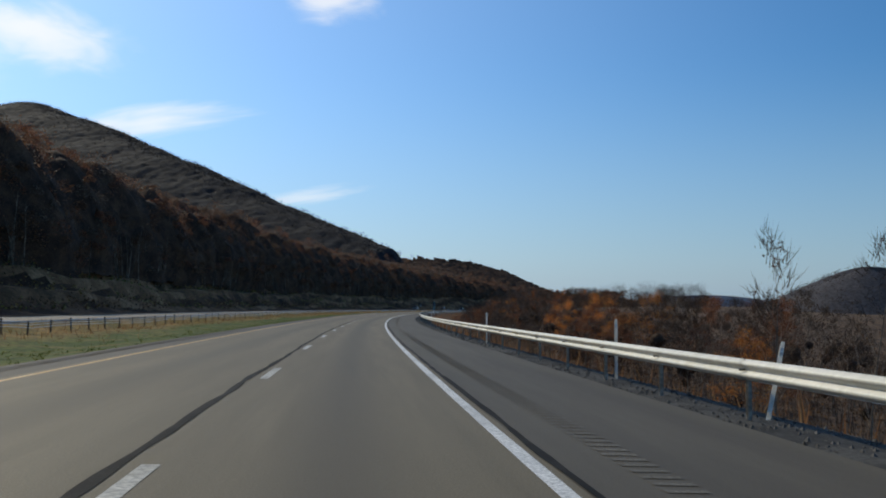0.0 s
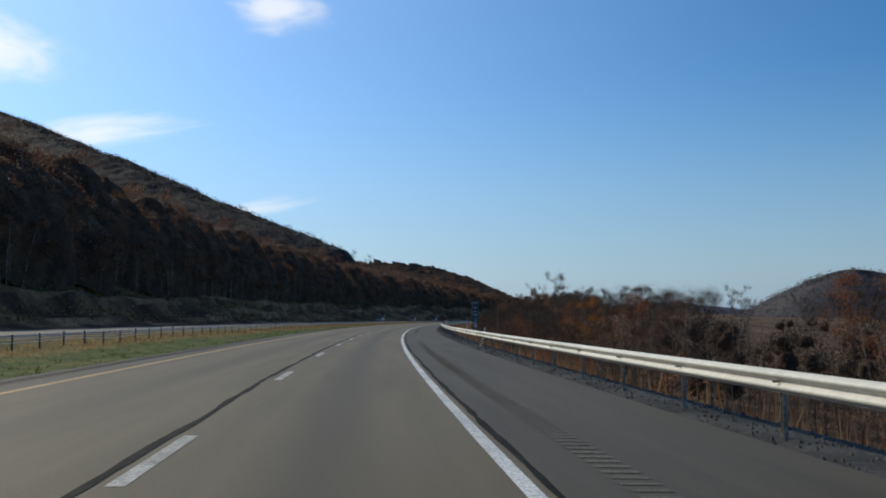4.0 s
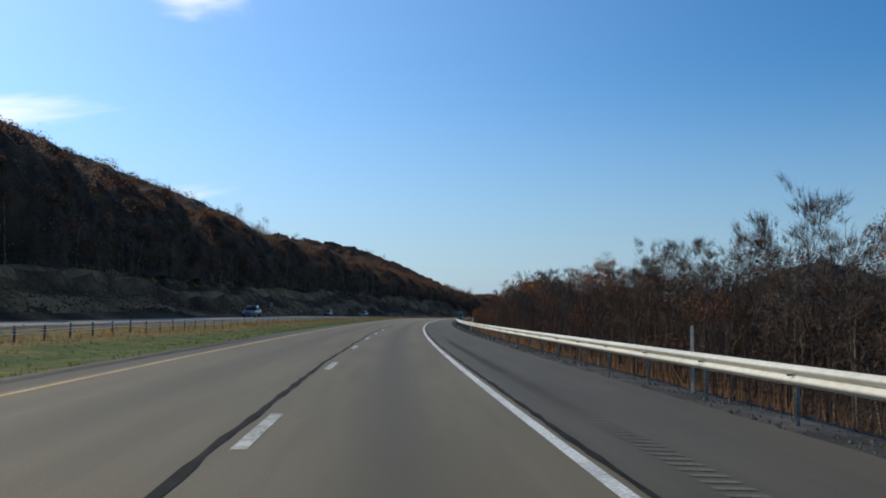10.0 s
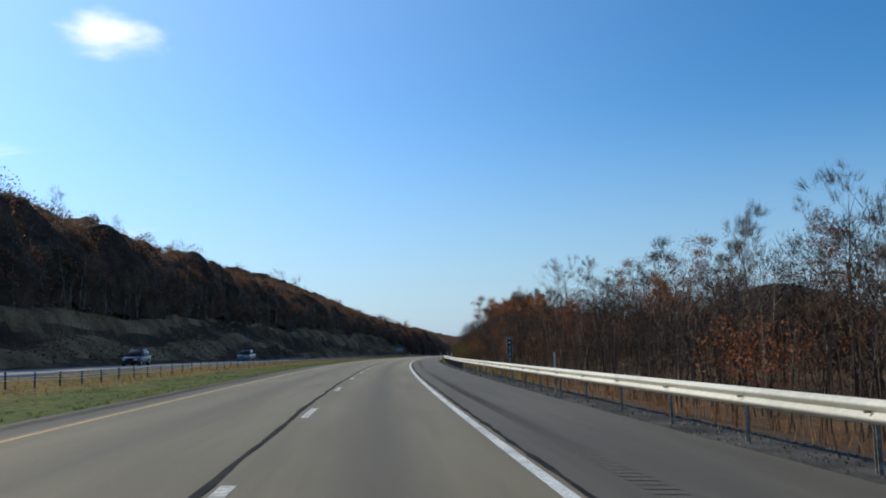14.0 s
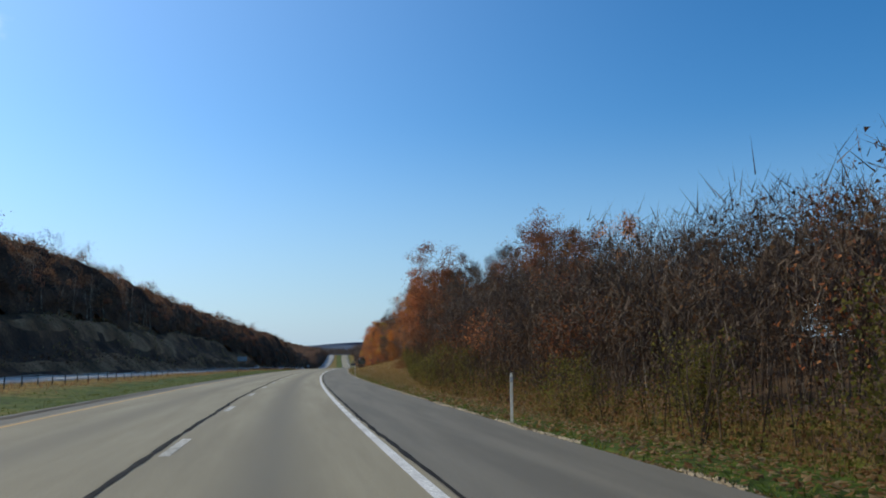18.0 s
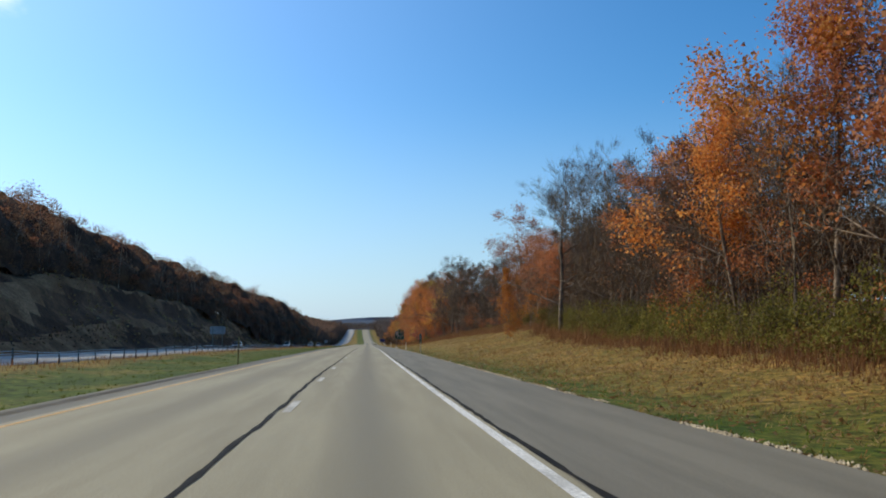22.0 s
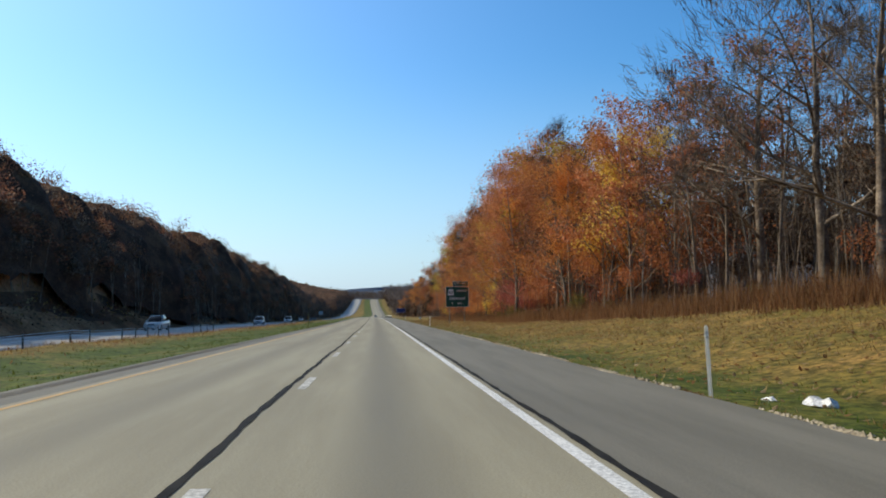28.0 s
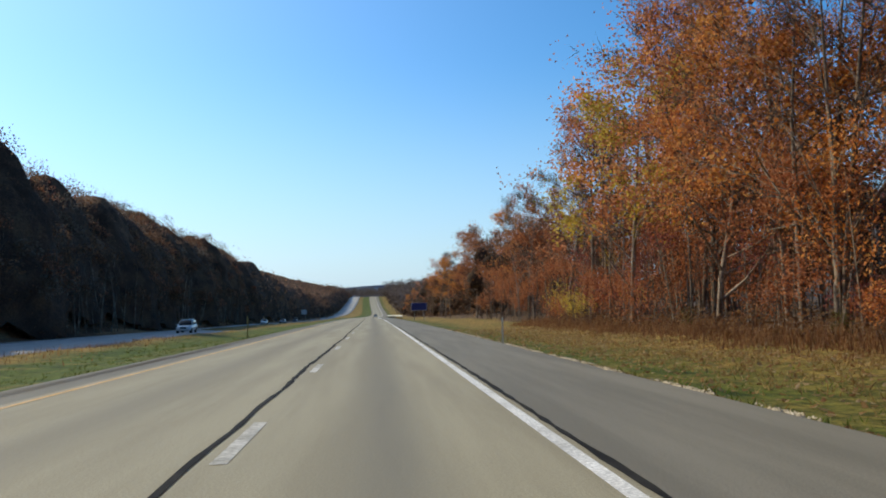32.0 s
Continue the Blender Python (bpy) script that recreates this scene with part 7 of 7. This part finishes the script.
u = 7.2 + np.repeat(grg.rand(n // 7) ** 1.25, 7) * (e - 6.6) + grg.normal(0, 0.09, n)
s = s + grg.normal(0, 0.09, n)
green = (s < 650) | (grg.rand(n) < np.interp(u, [7, 9.5, 13], [0.75, 0.4, 0.15]))
tall = grg.uniform(0.05, 0.15, n)
blades("verge_grass", s[green], u[green], tall[green], 0.018, M_BLADE, "short green and yellow verge grass", 1)
blades("verge_grass", s[~green], u[~green], tall[~green], 0.018, M_STRAW, "short straw-coloured verge grass", 11)
n = 42000
s = np.repeat(grg.uniform(600, 1080, n // 7), 7) + grg.normal(0, 0.1, n)
e = edge(s)
u = e - np.repeat(grg.rand(n // 7) ** 0.8, 7) * np.minimum(e - 9.5, 11) + grg.normal(0, 0.1, n)
keep = u > 8.6
s, u = s[keep], u[keep]
blades("dry_grass", s, u, grg.uniform(0.08, 0.26, len(s)), 0.017, M_STRAW, "dry straw-coloured grass on the slope", 2)
n = 72000
s = np.repeat(grg.uniform(695, 1095, n // 12), 12)
u = edge(s) + np.repeat(grg.normal(-0.4, 1.2, n // 12), 12) + grg.normal(0, 0.25, n)
s = s + grg.normal(0, 0.3, n)
blades("weeds", s, u, grg.uniform(0.3, 1.3, n) * np.repeat(grg.uniform(0.5, 1.4, n // 12), 12) * np.interp(s, [695, 760, 800, 880, 905, 960, 990, 1095], [0.7, 0.8, 1, 1, 1.45, 1.45, 0.62, 0.55]) * np.exp(-((u - edge(s) - 0.4) / 3.0) ** 2), 0.026, M_WEED, "reddish brown weeds along the foot of the woods", 3, "weeds", 0.22)
n = 7000
s = grg.uniform(0, 545, n)
u = 9.0 + grg.rand(n) * 3.5
blades("weeds", s, u, grg.uniform(0.25, 0.9, n), 0.018, M_WEED, "dry weeds below the guardrail", 4, "weeds", 0.22)
n = 49000
s = np.repeat(grg.uniform(0, 1080, n // 7), 7) + grg.normal(0, 0.1, n)
u = -5.3 - np.repeat(grg.rand(n // 7) ** 1.1, 7) * 7.5 + grg.normal(0, 0.08, n)
blades("median_grass", s, u, grg.uniform(0.05, 0.13, n), 0.02, M_BLADE, "short green grass of the median", 5)
n = 9000
s = grg.uniform(0, 1080, n)
u = -14.6 + grg.normal(0, 1.3, n)
blades("median_weeds", s, u, grg.uniform(0.12, 0.42, n), 0.022, M_WEED, "reddish brown weeds beside the cable barrier", 9, "weeds", 0.25)
n = 15000
s = grg.uniform(0, 1080, n)
u = -15.3 + grg.normal(0, 1.5, n)
blades("median_weeds", s, u, grg.uniform(0.1, 0.35, n), 0.02, M_STRAW, "dry brown weeds along the cable barrier", 6, "weeds", 0.25)
n = 62000
s = grg.uniform(560, 1080, n)
u = 7.3 + grg.rand(n) ** 0.7 * (edge(s) - 6.5)
p = at(s, u, lie(s, u) + 0.05)
tagged(part("fallen_leaves", leaf_mesh("fallen_leaves", p, 0.11, 7, True, True), M_FALLEN), "fallen autumn leaves scattered on the grass", "leaves", kind="stuff")
# crumbled sandy edge between shoulder and grass
n = 42000
s = grg.uniform(548, 1080, n)
u = 7.0 + np.abs(grg.normal(0, 0.2, n)) * (0.7 + 0.6 * np.sin(s * 0.7) * np.sin(s * 0.23))
p = at(s, u, lie(s, u) + 0.01)
tagged(part("edge_grit", leaf_mesh("edge_grit", p, 0.07, 8, True, True), M_FALLEN), "crumbled pale grit along the pavement's edge", "gravel", kind="stuff")
# sandy clods heaped along that edge, in patches
n = 20000
s = 548 + 532 * grg.rand(420).repeat(n // 420 + 1)[:n] + grg.normal(0, 0.35, n)
u = 6.99 + 0.10 * np.sin(s * 0.9) * np.sin(s * 0.31) + np.abs(grg.normal(0, 0.10, n))
p = at(s, u, np.maximum(lie(s, u), np.where(u < 7.08, 0.0, -0.03)) + 0.008)
r = grg.uniform(0.012, 0.05, n)[:, None, None]
tetra = np.array([(1, 0, -0.3), (-0.5, 0.87, -0.3), (-0.5, -0.87, -0.3), (0.1, 0.1, 0.6)])
V = (p[:, None] + tetra[None] * r * grg.uniform(0.6, 1.3, (n, 4, 1))).reshape(-1, 3)
F = (np.array([(0, 1, 3), (1, 2, 3), (2, 0, 3)])[None] + (np.arange(n) * 4)[:, None, None]).reshape(-1, 3)
tagged(part("sandy_clods", mesh_of("sandy_clods", V.tolist(), F.tolist()), M_SAND), "pale sandy clods along the pavement's crumbled edge", "gravel", kind="stuff")
# loose stones on the gravel strip below the guardrail
n = 16000
s = grg.uniform(0, 548, n)
u = 7.02 + grg.rand(n) ** 0.9 * 2.1
p = at(s, u, lie(s, u) + 0.012)
r = grg.uniform(0.012, 0.05, n)[:, None, None]
tetra = np.array([(1, 0, -0.3), (-0.5, 0.87, -0.3), (-0.5, -0.87, -0.3), (0.1, 0.1, 0.7)])
V = (p[:, None] + tetra[None] * r * grg.uniform(0.6, 1.3, (n, 4, 1))).reshape(-1, 3)
F = (np.array([(0, 1, 3), (1, 2, 3), (2, 0, 3)])[None] + (np.arange(n) * 4)[:, None, None]).reshape(-1, 3)
tagged(part("gravel_stones", mesh_of("gravel_stones", V.tolist(), F.tolist()), M_STONE), "loose grey stones on the gravel strip", "gravel", kind="stuff")
# dry stems in the brush between the green verge and the woods
n = 7000
s = np.repeat(grg.uniform(548, 700, n // 10), 10)
u = edge(s) + np.repeat(grg.normal(1.1, 0.55, n // 10), 10) + grg.normal(0, 0.2, n)
s = s + grg.normal(0, 0.25, n)
blades("dry_stems", s, u, grg.uniform(0.25, 0.85, n), 0.012, M_STRAW, "dry tan stems in the brush beside the verge", 14, "weeds", 0.25)
